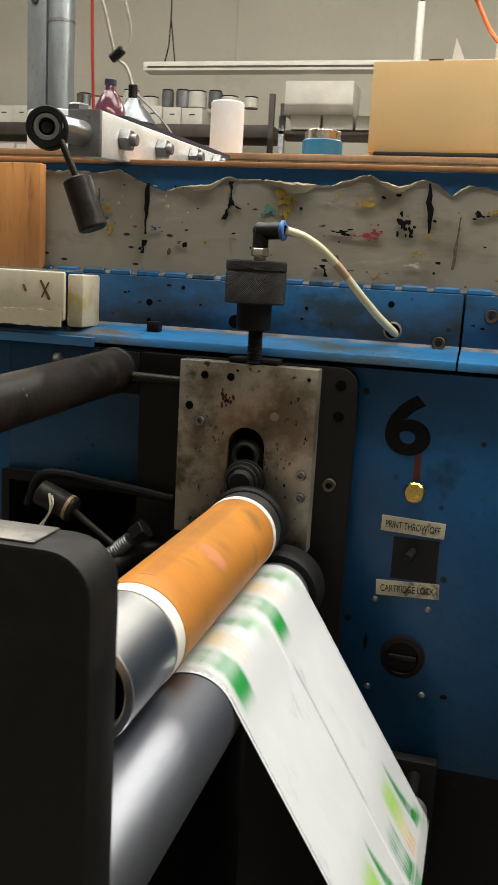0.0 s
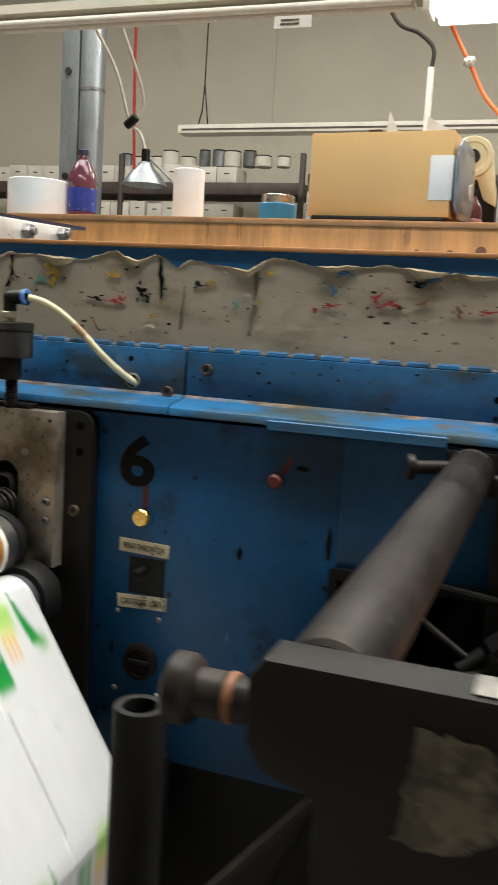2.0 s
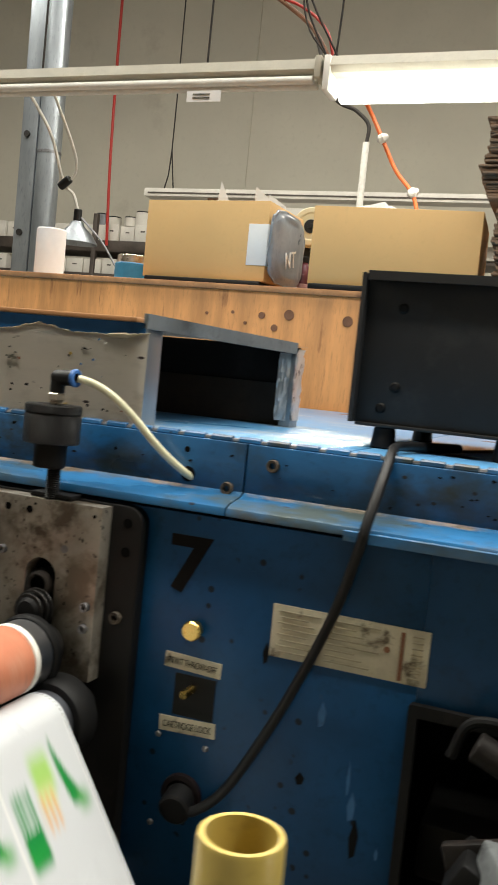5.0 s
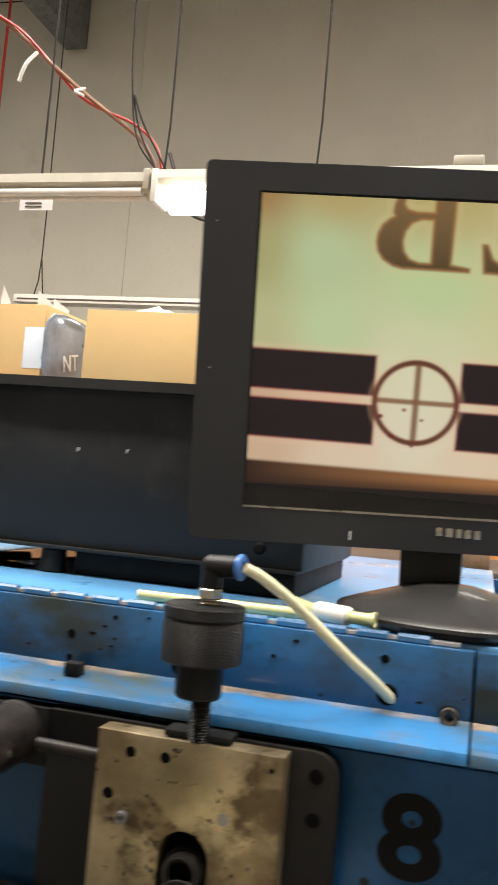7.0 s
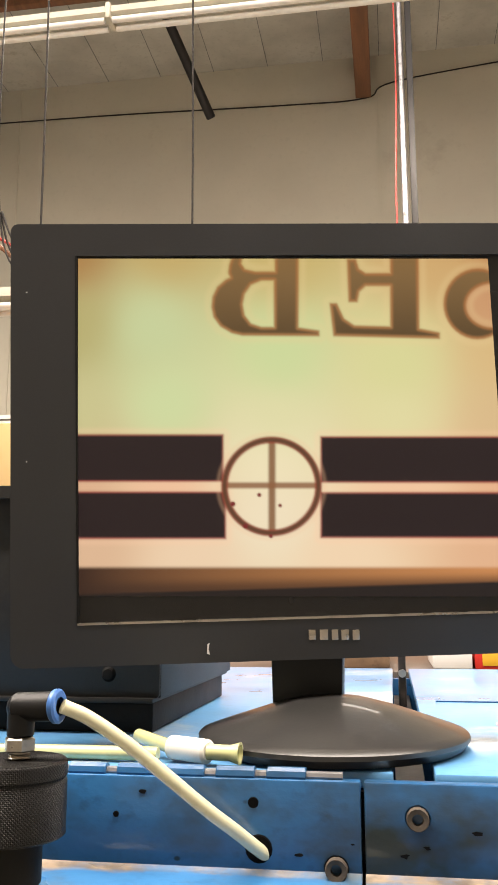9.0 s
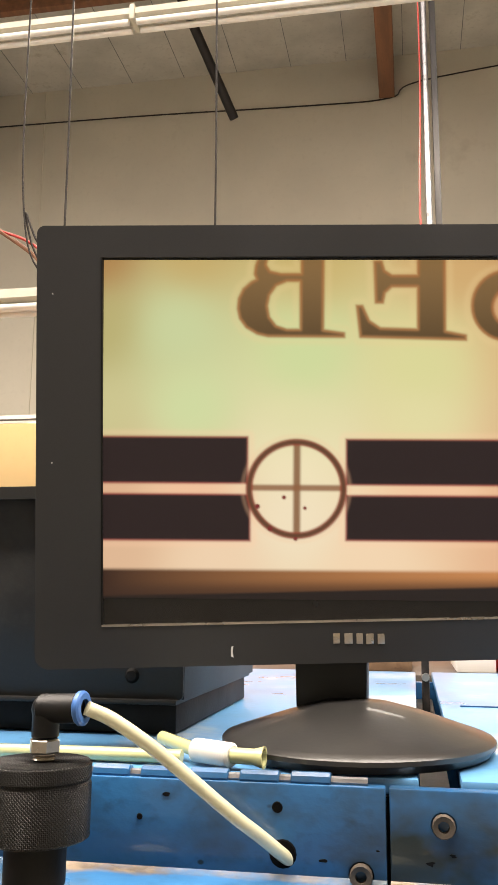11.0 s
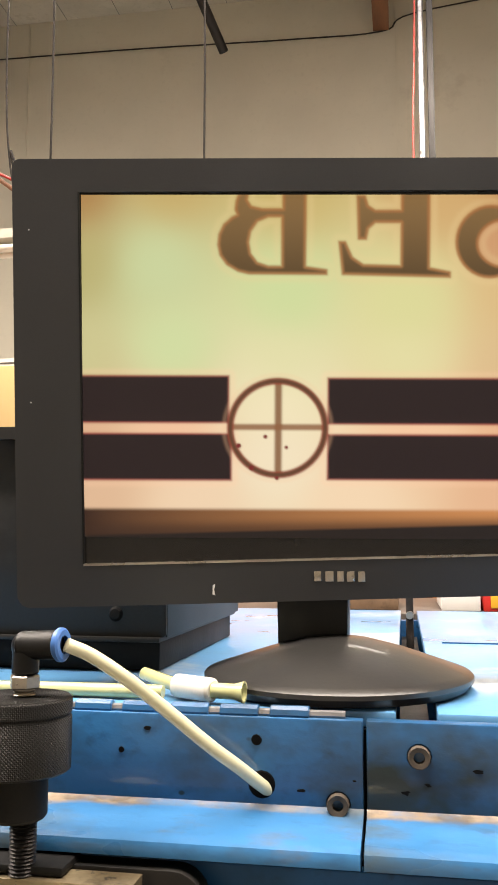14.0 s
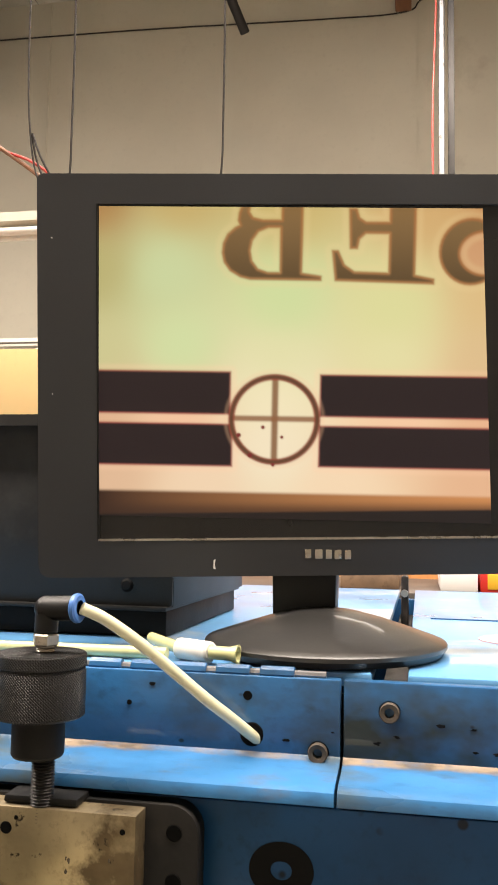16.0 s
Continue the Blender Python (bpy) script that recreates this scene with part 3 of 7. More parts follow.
part("cord", hose([(-2.08, 4.46, 2.68), (-2.0, 4.40, 2.85), (-2.03, 4.05, 3.27)], 0.010, 6), WHITE_CORD, o)
part("plug", rod((-2.14, 4.44, 2.66), (-2.06, 4.44, 2.72), 0.03, 12, 0.006), BLACK_PLASTIC, o, "black plug")
# column and duct
c = thing("building_column", (-3.3, 5.8, 0), "grey steel column with a round duct beside it", "column")
part("post", box(-3.47, -3.30, 5.75, 5.93, 0, 8.7, 0.01), GALV, c)
part("duct", rod((-3.19, 5.8, 0), (-3.19, 5.8, 8.77), 0.105, 24), GALV, c)
for z in (1.9, 3.25, 4.7):
    part("seam_band", rod((-3.19, 5.8, z), (-3.19, 5.8, z + 0.025), 0.109, 24), DULL_STEEL, c)
for z in (2.55, 3.42):
    part("bolt", rod((-3.40, 5.755, z), (-3.40, 5.735, z), 0.03, 12), DARK_PIPE, c)
solid("wall_band", box(-14, 12, 9.95, 9.998, 0, 3.80), WALL, "lower part of the wall, a shade darker", kind="structure")

# ---------- far shelving ----------
random.seed(4)
s = thing("storage_rack", (-4.0, 9.2, 0), "brown steel rack with cartons and paint cans", "rack")
for z in (1.2, 1.95, 2.60, 3.02):
    part("deck", box(-7.2, -2.2, 8.9, 9.5, z - 0.05 if z < 3 else z - 0.14, z, 0.006), SHELF, s)
for x in (-7.18, -4.55, -2.22):
    for y in (8.92, 9.46):
        part("upright", box(x - 0.03, x + 0.03, y - 0.03, y + 0.03, 0, 3.35, 0.004), SHELF, s)
for z, n, h in ((3.02, 17, 0.21), (2.60, 17, 0.20), (1.95, 16, 0.24)):
    x = -7.1
    for k in range(n):
        wd = random.uniform(0.21, 0.27)
        if x + wd > -2.28:
            break
        if random.random() < 0.9:
            ht = h * random.uniform(0.85, 1.02)
            y0 = 8.92 + random.uniform(0, 0.05)
            q = thing("stock_carton", (x + wd / 2, 9.1, z), "small white stock carton on the rack", "carton", "cartons on the rack")
            part("body", box(x, x + wd - 0.015, y0, y0 + 0.35, z, z + ht, 0.005), STOCK_BOX, q)
            # Dark patch on the uncut face, for the shade in a hand hole.
            part("flap_gap", box(x + wd * 0.35, x + wd * 0.6, y0 - 0.003, y0, z + ht * 0.55, z + ht * 0.63), SHELF, q, "dark patch for the shade in a hand hole")
        x += wd
x = -4.6
for k in range(11):
    r, ht = random.uniform(0.06, 0.11), random.uniform(0.10, 0.19)
    q = thing("paint_can", (x, 9.2, 3.245), "grey paint can on top of the cartons", "can", "cans on the rack")
    part("body", rod((x, 9.15, 3.235), (x, 9.15, 3.235 + ht), r, 16, 0.006), random.choice((CAN, DULL_STEEL, STOCK_BOX, GREY_EDGE, STOCK_BOX, SHELF)), q)
    part("lid", rod((x, 9.15, 3.235 + ht), (x, 9.15, 3.25 + ht), r * 0.92, 16), BLACK_PLASTIC, q)
    x += random.uniform(0.17, 0.26)
t = thing("cable_tray", (-1.0, 8.0, 3.42), "long white tray hung before the wall", "tray")
part("tray", box(-3.35, 6.5, 7.9, 8.1, 3.37, 3.46, 0.01), STOCK_BOX, t)
part("slot", box(-3.3, 6.45, 7.893, 7.9, 3.40, 3.415), SHELF, t)
for x in (-3.1, 4.6):
    part("drop_wire", hose([(x - 0.06, 8, 3.45), (x, 8, 3.9), (x, 8, 6), (x, 8, 8.77)], 0.008, 6, 3), GREY_CORD, t)
    part("drop_wire", hose([(x + 0.06, 8, 3.45), (x, 8, 3.9)], 0.008, 6, 3), GREY_CORD, t)
r2 = thing("parts_rack", (-1.6, 8.6, 0), "grey rack with drawers and a big white carton", "rack")
for x in (-2.0, -1.0, 0.0, 1.0):
    part("upright", box(x - 0.03, x + 0.03, 8.5, 8.56, 0, 3.05, 0.004), DULL_STEEL, r2)
for z in (2.0, 2.45, 2.9):
    part("deck", box(-2.05, 1.05, 8.5, 9.0, z - 0.04, z, 0.004), SHELF, r2)
for x in (-1.9, -1.55, -1.2, -0.85, 0.2, 0.55):
    part("drawer", box(x, x + 0.32, 8.47, 8.8, 2.46, 2.62, 0.006), STOCK_BOX, r2)
    part("drawer", box(x, x + 0.32, 8.47, 8.8, 2.91, 3.05, 0.006), STOCK_BOX, r2)
q = solid("white_carton", box(-1.98, -1.25, 8.5, 8.95, 3.055, 3.40, 0.01), STOCK_BOX, "big white carton on the parts rack", "carton")

# ---------- plywood bench behind the press ----------
b = thing("plywood_bench", (0.0, 2.2, 0), "orange plywood bench standing behind the press", "bench")
part("front_panel", box(-2.4, 2.6, 1.93, 1.948, 0, 1.742, 0.002), PLY, b)
part("top", box(-2.42, 2.62, 1.915, 2.75, 1.742, 1.762, 0.003), PLY_EDGE, b)
for k, (x, z) in enumerate(((0.30, 1.665), (0.41, 1.66), (0.51, 1.668), (0.20, 1.655), (0.46, 1.62), (0.72, 1.66), (0.35, 1.63))):
    part("knot", rod((x, 1.9305, z), (x, 1.926, z), 0.006 + 0.006 * (k % 3), 14), BEAM, b, "dark knot")
for x in (-2.3, 2.5):
    part("leg", box(x - 0.04, x + 0.04, 2.6, 2.68, 0, 1.742, 0.004), PLY_EDGE, b)


def carton(name, place, width, depth, height, yaw, label):
    c = thing(name, place, label, "carton", "cartons on the bench")
    m = pose(*place, 0, 0, yaw)
    t = 0.006
    for nm, (x0, x1, y0, y1) in (("front", (0, width, 0, t)), ("back", (0, width, depth - t, depth)), ("side", (0, t, t, depth - t)), ("side", (width - t, width, t, depth - t))):
        q = box(x0, x1, y0, y1, 0, height, 0.002)
        q.transform(m)
        part(nm, q, CARTON, c)
    q = box(t, width - t, t, depth - t, 0, t)
    q.transform(m)
    part("bottom", q, CARTON, c)
    return c, m


solid("dark_tray", box(-0.085, 0.375, 1.965, 2.33, 1.762, 1.782, 0.004), BLACK_PLASTIC, "flat black tray under an open carton", "tray", "trays on the bench", place=(0.15, 2.15, 1.762))
solid("dark_tray", box(0.565, 1.15, 1.925, 2.33, 1.762, 1.782, 0.004), BLACK_PLASTIC, "flat black tray under the wrapped carton", "tray", "trays on the bench", place=(0.86, 2.15, 1.762))
ca, ma = carton("open_carton", (-0.108, 1.995, 1.782), 0.497, 0.33, 0.282, -3.5, "open tan cardboard carton with papers sticking out")
q = box(0.425, 0.5025, -0.006, -0.001, 0.055, 0.20, 0.001)
box(0.4985, 0.5035, -0.004, 0.10, 0.055, 0.20, 0.001, q)
q.transform(ma)
part("white_label", q, WHITE_CARD, ca, "white label folded round the corner")


def paper(name, m, pts, mat, label, place, category="paper"):
    q = bmesh.new()
    f = q.faces.new([q.verts.new((x, y, z)) for x, y, z in pts])
    bmesh.ops.solidify(q, geom=[f], thickness=0.004)
    q.transform(m)
    return solid(name, q, mat, label, category, place=place)


paper("paper_sheet", ma, [(0.20, 0.10, 0.02), (0.30, 0.12, 0.02), (0.28, 0.11, 0.30), (0.245, 0.10, 0.375)], WHITE_CARD, "white paper folded to a point in the carton", (0.12, 2.0, 1.79))
paper("paper_sheet", ma, [(0.36, 0.14, 0.02), (0.48, 0.12, 0.02), (0.475, 0.12, 0.285), (0.37, 0.14, 0.365)], WHITE_CARD, "white paper leaning in the carton", (0.3, 2.0, 1.79))
paper("paper_sheet", ma, [(0.39, 0.20, 0.02), (0.485, 0.18, 0.02), (0.48, 0.18, 0.30), (0.40, 0.20, 0.35)], WHITE_CARD, "white paper leaning in the carton", (0.33, 2.05, 1.79))
paper("board_scrap", ma, [(0.14, 0.18, 0.02), (0.22, 0.18, 0.02), (0.20, 0.18, 0.33), (0.15, 0.18, 0.33)], OLD_CARTON, "brown board scrap in the carton", (0.05, 2.1, 1.79), "board")
bag = bmesh.new()
bmesh.ops.create_icosphere(bag, subdivisions=4, radius=1)
for v in bag.verts:
    p = v.co.copy()
    flat = [math.copysign(abs(a) ** 0.55, a) for a in (p.y, p.z)]
    v.co = Vector((0.418 + 0.010 * flat[0] + 0.012 * p.x + 0.006 * noise.noise(p * 3.1), 2.10 + 0.165 * flat[0] + 0.008 * noise.noise(p * 4.3), 1.914 + 0.130 * flat[1] + 0.010 * noise.noise(p * 5.1)))
    v.co.z = max(v.co.z, 1.7825)
o = solid("plastic_bag", bag, GREY_BAG, "flat grey-blue plastic bag standing between the cartons", "bag", place=(0.418, 2.10, 1.782))
tx = bpy.data.curves.new("writing", "FONT")
tx.body, tx.size, tx.extrude = "NT", 0.085, 0.001
to = new("writing", tx)
deps = bpy.context.evaluated_depsgraph_get()
wm = bpy.data.meshes.new_from_object(to.evaluated_get(deps))
bpy.data.objects.remove(to)
wm.materials.append(WHITE_CARD)
wo = new("writing", wm)
wo.parent = o
wo.matrix_basis = pose(0.024, -0.07, 0.055, 90, -12, 90)
cb, mb = carton("open_carton", (0.559, 1.94, 1.782), 0.565, 0.36, 0.265, 3.0, "open tan cardboard carton with crumpled wrapping")
bag = bmesh.new()
bmesh.ops.create_icosphere(bag, subdivisions=3, radius=1)
for v in bag.verts:
    v.co = Vector((v.co.x * 0.16, v.co.y * 0.11, v.co.z * 0.15)) * (1 + 0.3 * noise.noise(v.co * 3.1))
bag.transform(Matrix.Translation((0.74, 2.12, 1.935)))
solid("wrapping_bag", bag, WHITE_CARD, "crumpled white wrapping in the carton", "bag", place=(0.74, 2.12, 1.79))
# stack of folded brown boards
random.seed(11)
st = thing("board_stack", (1.45, 2.15, 1.762), "leaning stack of flat brown corrugated boxes", "stack")
z, k = 1.762, 0
while z < 2.345:
    h = random.uniform(0.005, 0.009)
    off = 0.012 * math.sin(z * 31) + random.uniform(-0.010, 0.010) - (0.055 if z > 2.08 else 0)
    part("board", box(1.165 + off, 1.80 + off * 0.5, 1.955 + random.uniform(-0.02, 0.02), 2.45, z, z + h, 0.0015), OLD_CARTON, st)
    z += h + random.uniform(0.001, 0.006) * 0.4
    k += 1
# things on the bench
pr = thing("paper_roll", (-0.660, 2.2, 1.762), "white paper towel roll standing on the bench", "paper roll")
part("roll", lathe([(0.02, 0.0), (0.057, 0.0), (0.061, 0.005), (0.061, 0.209), (0.057, 0.214), (0.02, 0.214), (0.02, 0)], (-0.660, 2.2, 1.762), (-0.660, 2.2, 3), 32), PAPER_ROLL, pr)
mg = thing("blue_mug", (-0.320, 2.3, 1.762), "blue tape-wrapped cup with a steel rim", "cup")
part("body", rod((-0.320, 2.3, 1.762), (-0.320, 2.3, 1.862), 0.074, 28, 0.004), BLUE_CUP, mg)
part("rim", lathe([(0.06, 0), (0.066, 0.0), (0.066, 0.03), (0.06, 0.034), (0.05, 0.03), (0.05, 0)], (-0.320, 2.3, 1.862), (-0.320, 2.3, 3), 28), NICKEL, mg)
bo = thing("drink_bottle", (-1.08, 2.1, 1.762), "red drink bottle with a blue label", "bottle")
part("bottle", lathe([(0, 0), (0.052, 0.0), (0.058, 0.01), (0.056, 0.03), (0.056, 0.125), (0.058, 0.135), (0.054, 0.175), (0.035, 0.215), (0.02, 0.232), (0.018, 0.25), (0, 0.25)], (-1.08, 2.1, 1.762), (-1.08, 2.1, 3), 28), BOTTLE_PET, bo)
part("label", lathe([(0.0575, 0.03), (0.0585, 0.031), (0.0585, 0.12), (0.0575, 0.121)], (-1.08, 2.1, 1.762), (-1.08, 2.1, 3), 28), BOTTLE_LABEL, bo)
part("cap", rod((-1.08, 2.1, 2.012), (-1.08, 2.1, 2.035), 0.022, 18, 0.003), NAVY, bo)
td = thing("tape_dispenser", (0.40, 2.42, 1.762), "cream tape dispenser on the bench behind the cartons", "dispenser")
part("wheel", lathe([(0, 0.004), (0.05, 0.004), (0.056, 0), (0.073, 0), (0.076, 0.004), (0.076, 0.042), (0.072, 0.046), (0, 0.046)], (0.403, 2.40, 2.062), (0.403, 3, 2.062), 36), CREAM, td)
part("hub", lathe([(0, 0.012), (0.010, 0.012), (0.012, 0.006), (0.026, 0.006), (0.028, 0)], (0.403, 2.402, 2.062), (0.403, 1, 2.062), 20), BLACK_PLASTIC, td, "dark hub")
part("arm", slab([(0.375, 2.13), (0.43, 2.13), (0.478, 2.06), (0.50, 1.93), (0.50, 1.88), (0.455, 1.905), (0.425, 1.98), (0.375, 1.98)], 2.412, 2.44, bevel=0.004), CREAM, td)
part("stand", box(0.35, 0.50, 2.42, 2.52, 1.762, 1.985, 0.012), BLACK_STEEL, td, "dark stand")
sb = thing("sauce_bottle", (0.425, 2.30, 1.762), "dark red bottle with a pale printed label", "bottle")
part("bottle", lathe([(0, 0), (0.036, 0), (0.041, 0.006), (0.041, 0.085), (0.036, 0.105), (0.020, 0.128), (0.017, 0.14), (0, 0.14)], (0.425, 2.30, 1.762), (0.425, 2.30, 3), 28), BOTTLE_PET, sb)
part("label", lathe([(0.041, 0.012), (0.0418, 0.013), (0.0418, 0.055), (0.041, 0.056)], (0.425, 2.30, 1.762), (0.425, 2.30, 3), 28), PINK, sb, "faded printed label")
part("cap", rod((0.425, 2.30, 1.902), (0.425, 2.30, 1.925), 0.019, 18, 0.002), BLACK_PLASTIC, sb)

# ---------- press frame ----------
P = 0.807
press = thing("press_frame", (0.8, 0.0, 0), "blue painted steel frame of the label printing press", "printing press")
RAIL_SEAMS = (-1.4, 0.306, 1.109, 1.914, 3.2)
for a, bx in zip(RAIL_SEAMS, RAIL_SEAMS[1:]):
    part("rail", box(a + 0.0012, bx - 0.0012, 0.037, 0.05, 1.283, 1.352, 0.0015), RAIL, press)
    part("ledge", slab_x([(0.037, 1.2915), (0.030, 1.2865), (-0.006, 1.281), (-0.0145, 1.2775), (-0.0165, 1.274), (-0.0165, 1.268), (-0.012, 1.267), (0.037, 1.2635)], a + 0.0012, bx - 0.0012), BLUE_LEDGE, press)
for i in range(-1, 3):
    X = P * i
    # slotted strip on the ledge beside each bearing
    part("ledge_strip", slab_x([(-0.0165, 1.2745), (-0.0205, 1.2735), (-0.0205, 1.2625), (-0.0165, 1.2625)], X - 0.36, X - 0.135), BLUE_LEDGE, press)
    # front panel: full piece, and the piece over and under the opening
    part("front_panel", box(X + 0.16, X + 0.545, 0, 0.012, 0.775, 1.262, 0.001), BLUE, press)
    part("front_panel", box(X - 0.262, X + 0.16, 0, 0.012, 1.085, 1.262, 0.001), BLUE, press)
    part("front_panel", box(X - 0.262, X + 0.16, 0, 0.012, 0.775, 0.86, 0.001), BLUE, press)
    part("opening_frame", slab(rounded(X - 0.268, X - 0.02, 1.078, 1.092, (0, 0, 0.004, 0.004)), -0.010, 0.0), BLACK_STEEL, press)
    part("opening_frame", slab([(X - 0.268, 0.86), (X - 0.257, 0.86), (X - 0.257, 1.078), (X - 0.268, 1.078)], -0.010, 0.0), BLACK_STEEL, press)
part("lower_panel", box(-1.4, 3.2, 0.05, 0.065, 0.02, 0.79, 0.002), BLACK_PLATE, press, "dark lower panel")
# Black panel behind the openings supplies their inner shade.
part("inner_panel", box(-1.4, 3.2, 0.32, 0.33, 0.4, 1.29), BLACK_PLATE, press, "black panel put in for the shade inside the openings")
part("base", box(-1.4, 3.2, 0.02, 1.1, 0.0, 0.10, 0.01), BLACK_STEEL, press, "black steel base")
part("rear_panel", box(-1.4, 3.2, 1.10, 1.12, 0.1, 1.34, 0.002), BLUE, press)
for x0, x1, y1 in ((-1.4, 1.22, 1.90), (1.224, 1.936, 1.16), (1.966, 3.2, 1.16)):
    part("cover", box(x0, x1, 0.062, y1, 1.343, 1.3545, 0.002), BLUE_TOP_GLARE, press, "hinged sheet-metal cover, blue lightened for its glare")
part("cover_crease", box(1.99, 3.1, 0.555, 0.56, 1.3545, 1.356), BLUE, press)
for x, y, r in ((2.09, 0.34, 0.05), (2.15, 0.75, 0.045)):
    part("faded_sticker", rod((x, y, 1.3545), (x, y, 1.3556), r, 18), PINK, press, "faded pink sticker")
part("hinge_pin", rod((-1.4, 0.046, 1.3535), (1.90, 0.046, 1.3535), 0.0035, 8), DULL_STEEL, press)
k = 0
x = -1.38
leaf = None
while x < 1.86:
    if leaf is None:
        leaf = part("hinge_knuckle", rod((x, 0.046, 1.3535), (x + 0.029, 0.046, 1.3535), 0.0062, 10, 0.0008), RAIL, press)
        x_first = x
    else:
        kn = new("hinge_knuckle", leaf.data)
        kn.parent = press
        kn.location = (x - x_first, 0, 0)
    x += 0.0375


def bolt(parent, x, y, z, r=0.0075, name="bolt"):
    """A socket-head screw standing out of a face towards the aisle."""
    q = lathe([(0, -0.004), (r * 0.45, -0.004), (r * 0.5, 0.0055), (r * 0.92, 0.006), (r, 0.005), (r, 0.0), (r * 1.12, 0.0), (r * 1.12, -0.0015)], (x, y, z), (x, y - 1, z), 14)
    return part(name, q, DUSTY if name == "bolt" else DULL_STEEL, parent)


def bore(parent, x, y, z, r, ring=0.0):
    # Flat black disc carries the hole's shade; nothing is cut.
    q = lathe([(0, 0.0008), (r, 0.0008), (r * 1.12, 0.0)], (x, y, z), (x, y - 1, z), 16)
    part("bolt_hole", q, HOLE, parent)
    if ring:
        part("hole_ring", lathe([(r, 0.0), (r, 0.0016), (r + ring, 0.0012), (r + ring, 0)], (x, y, z), (x, y - 1, z), 20), GREY_STICKER, parent, "pale rim round the hose hole")


for i in range(-1, 3):
    X = P * i
    bolt(press, X + 0.281, 0.037, 1.294, 0.008)
    bolt(press, X + 0.338, 0.037, 1.329, 0.008)
    for dx, z, r in ((-0.085, 1.32, 0.004), (-0.085, 1.297, 0.003), (0.03, 1.303, 0.0075), (-0.04, 1.341, 0.0022), (0.222, 1.336, 0.0035), (0.12, 1.325, 0.002)):
        bore(press, X + dx, 0.037, z, r)
    bore(press, X + 0.226, 0.037, 1.305, 0.0088, 0.0022 if i == 0 else 0.0)
    part("stop_block", box(X - 0.078, X - 0.062, 0.012, 0.026, 1.285, 1.297, 0.001), BLACK_STEEL, press)


def text_part(parent, body, x, y, z, width, height, mat, name, label="", bold=0.0, lean=0.0):
    """Upright writing on a face, set to a width and height about its middle."""
    cu = bpy.data.curves.new(name, "FONT")
    cu.body, cu.align_x, cu.align_y, cu.extrude, cu.offset = body, "CENTER", "CENTER", 0.004, bold
    tmp = new(name, cu)
    me = bpy.data.meshes.new_from_object(tmp.evaluated_get(bpy.context.evaluated_depsgraph_get()))
    bpy.data.objects.remove(tmp)
    co = np.array([v.co[:] for v in me.vertices])
    lo, hi = co.min(0), co.max(0)
    for v in me.vertices:
        u, w = (v.co.x - (lo[0] + hi[0]) / 2) / (hi[0] - lo[0]) * width, (v.co.y - (lo[1] + hi[1]) / 2) / (hi[1] - lo[1]) * height
        v.co = (u, -0.0004 - 0.0004 * (v.co.z > 0), w)
    me.materials.clear()
    me.materials.append(mat)
    ob = new(name, me)
    ob.parent = parent
    ob.matrix_basis = pose(*(Vector((x, y, z)) - origin(parent)), 0, lean, 0)
    return tagged(ob, label)


def press_labels(i, digit):
    """Number, button, lever and tape labels on a station's panel."""
    X = P * i
    text_part(press, digit, X + 0.2575, 0, 1.199, 0.053 if digit != "7" else 0.056, 0.072, INK, "number", "black painted number", 0.03)
    part("push_button", lathe([(0, 0.016), (0.0105, 0.016), (0.0125, 0.0135), (0.0125, 0.006), (0.006, 0.005), (0.006, 0)], (X + 0.272, 0, 1.1225), (X + 0.272, -1, 1.1225), 22), GOLD, press, "round brass button")
    if i == 0:
        part("button_plate", box(X + 0.268, X + 0.276, -0.0006, 0, 1.135, 1.166), RED, press, "red paint stroke")
    for z, body in ((1.078, "PRINT THROW-OFF"), (1.0, "CARTRIDGE LOCK")):
        lb = part("tape_label", box(X + 0.236, X + 0.311, -0.0012, 0, z - 0.0095, z + 0.0095, 0, None, pose(0, 0, 0, 0, 2 if z > 1.05 else -3, 0)), LABEL, press, "cream tape label")
        text_part(press, body, X + 0.2735, -0.0014, z, 0.064, 0.0085, INK, "label_writing", "", 0.0, 2 if z > 1.05 else -3)
    part("toggle_plate", box(X + 0.252, X + 0.306, -0.001, 0, 1.012, 1.064), BLACK_PLATE, press)
    part("toggle_lever", rod((X + 0.276, 0, 1.048), (X + 0.272, -0.022, 1.045), 0.0055, 12, 0.001), BLACK_STEEL if i == 0 else GOLD, press)
    part("round_cap", lathe([(0, 0.004), (0.018, 0.004), (0.02, 0.007), (0.026, 0.006), (0.027, 0.0)], (X + 0.275, 0, 0.914), (X + 0.275, -1, 0.914), 28), CAP, press, "round black cap")
    part("round_cap_grip", box(X + 0.258, X + 0.292, -0.009, -0.004, 0.910, 0.918, 0.002), BLACK_STEEL, press)
    for dx, z in ((0.236, 0.982), (0.300, 0.978), (0.236, 0.868), (0.302, 0.868)):
        part("screw", lathe([(0, 0.0035), (0.003, 0.0025), (0.0042, 0)], (X + dx, 0, z), (X + dx, -1, z), 10), DULL_STEEL, press)
    # peg and its red mark
    part("peg", rod((X + 0.640, -0.042, 1.239), (X + 0.684, -0.030, 1.241), 0.0085, 16), BAR_STEEL, press) if i < 2 else None
    part("peg_head", rod((X + 0.641, -0.0418, 1.239), (X + 0.631, -0.0445, 1.2385), 0.0155, 22, 0.002), BAR_STEEL, press, "rubbed brown steel head") if i < 2 else None


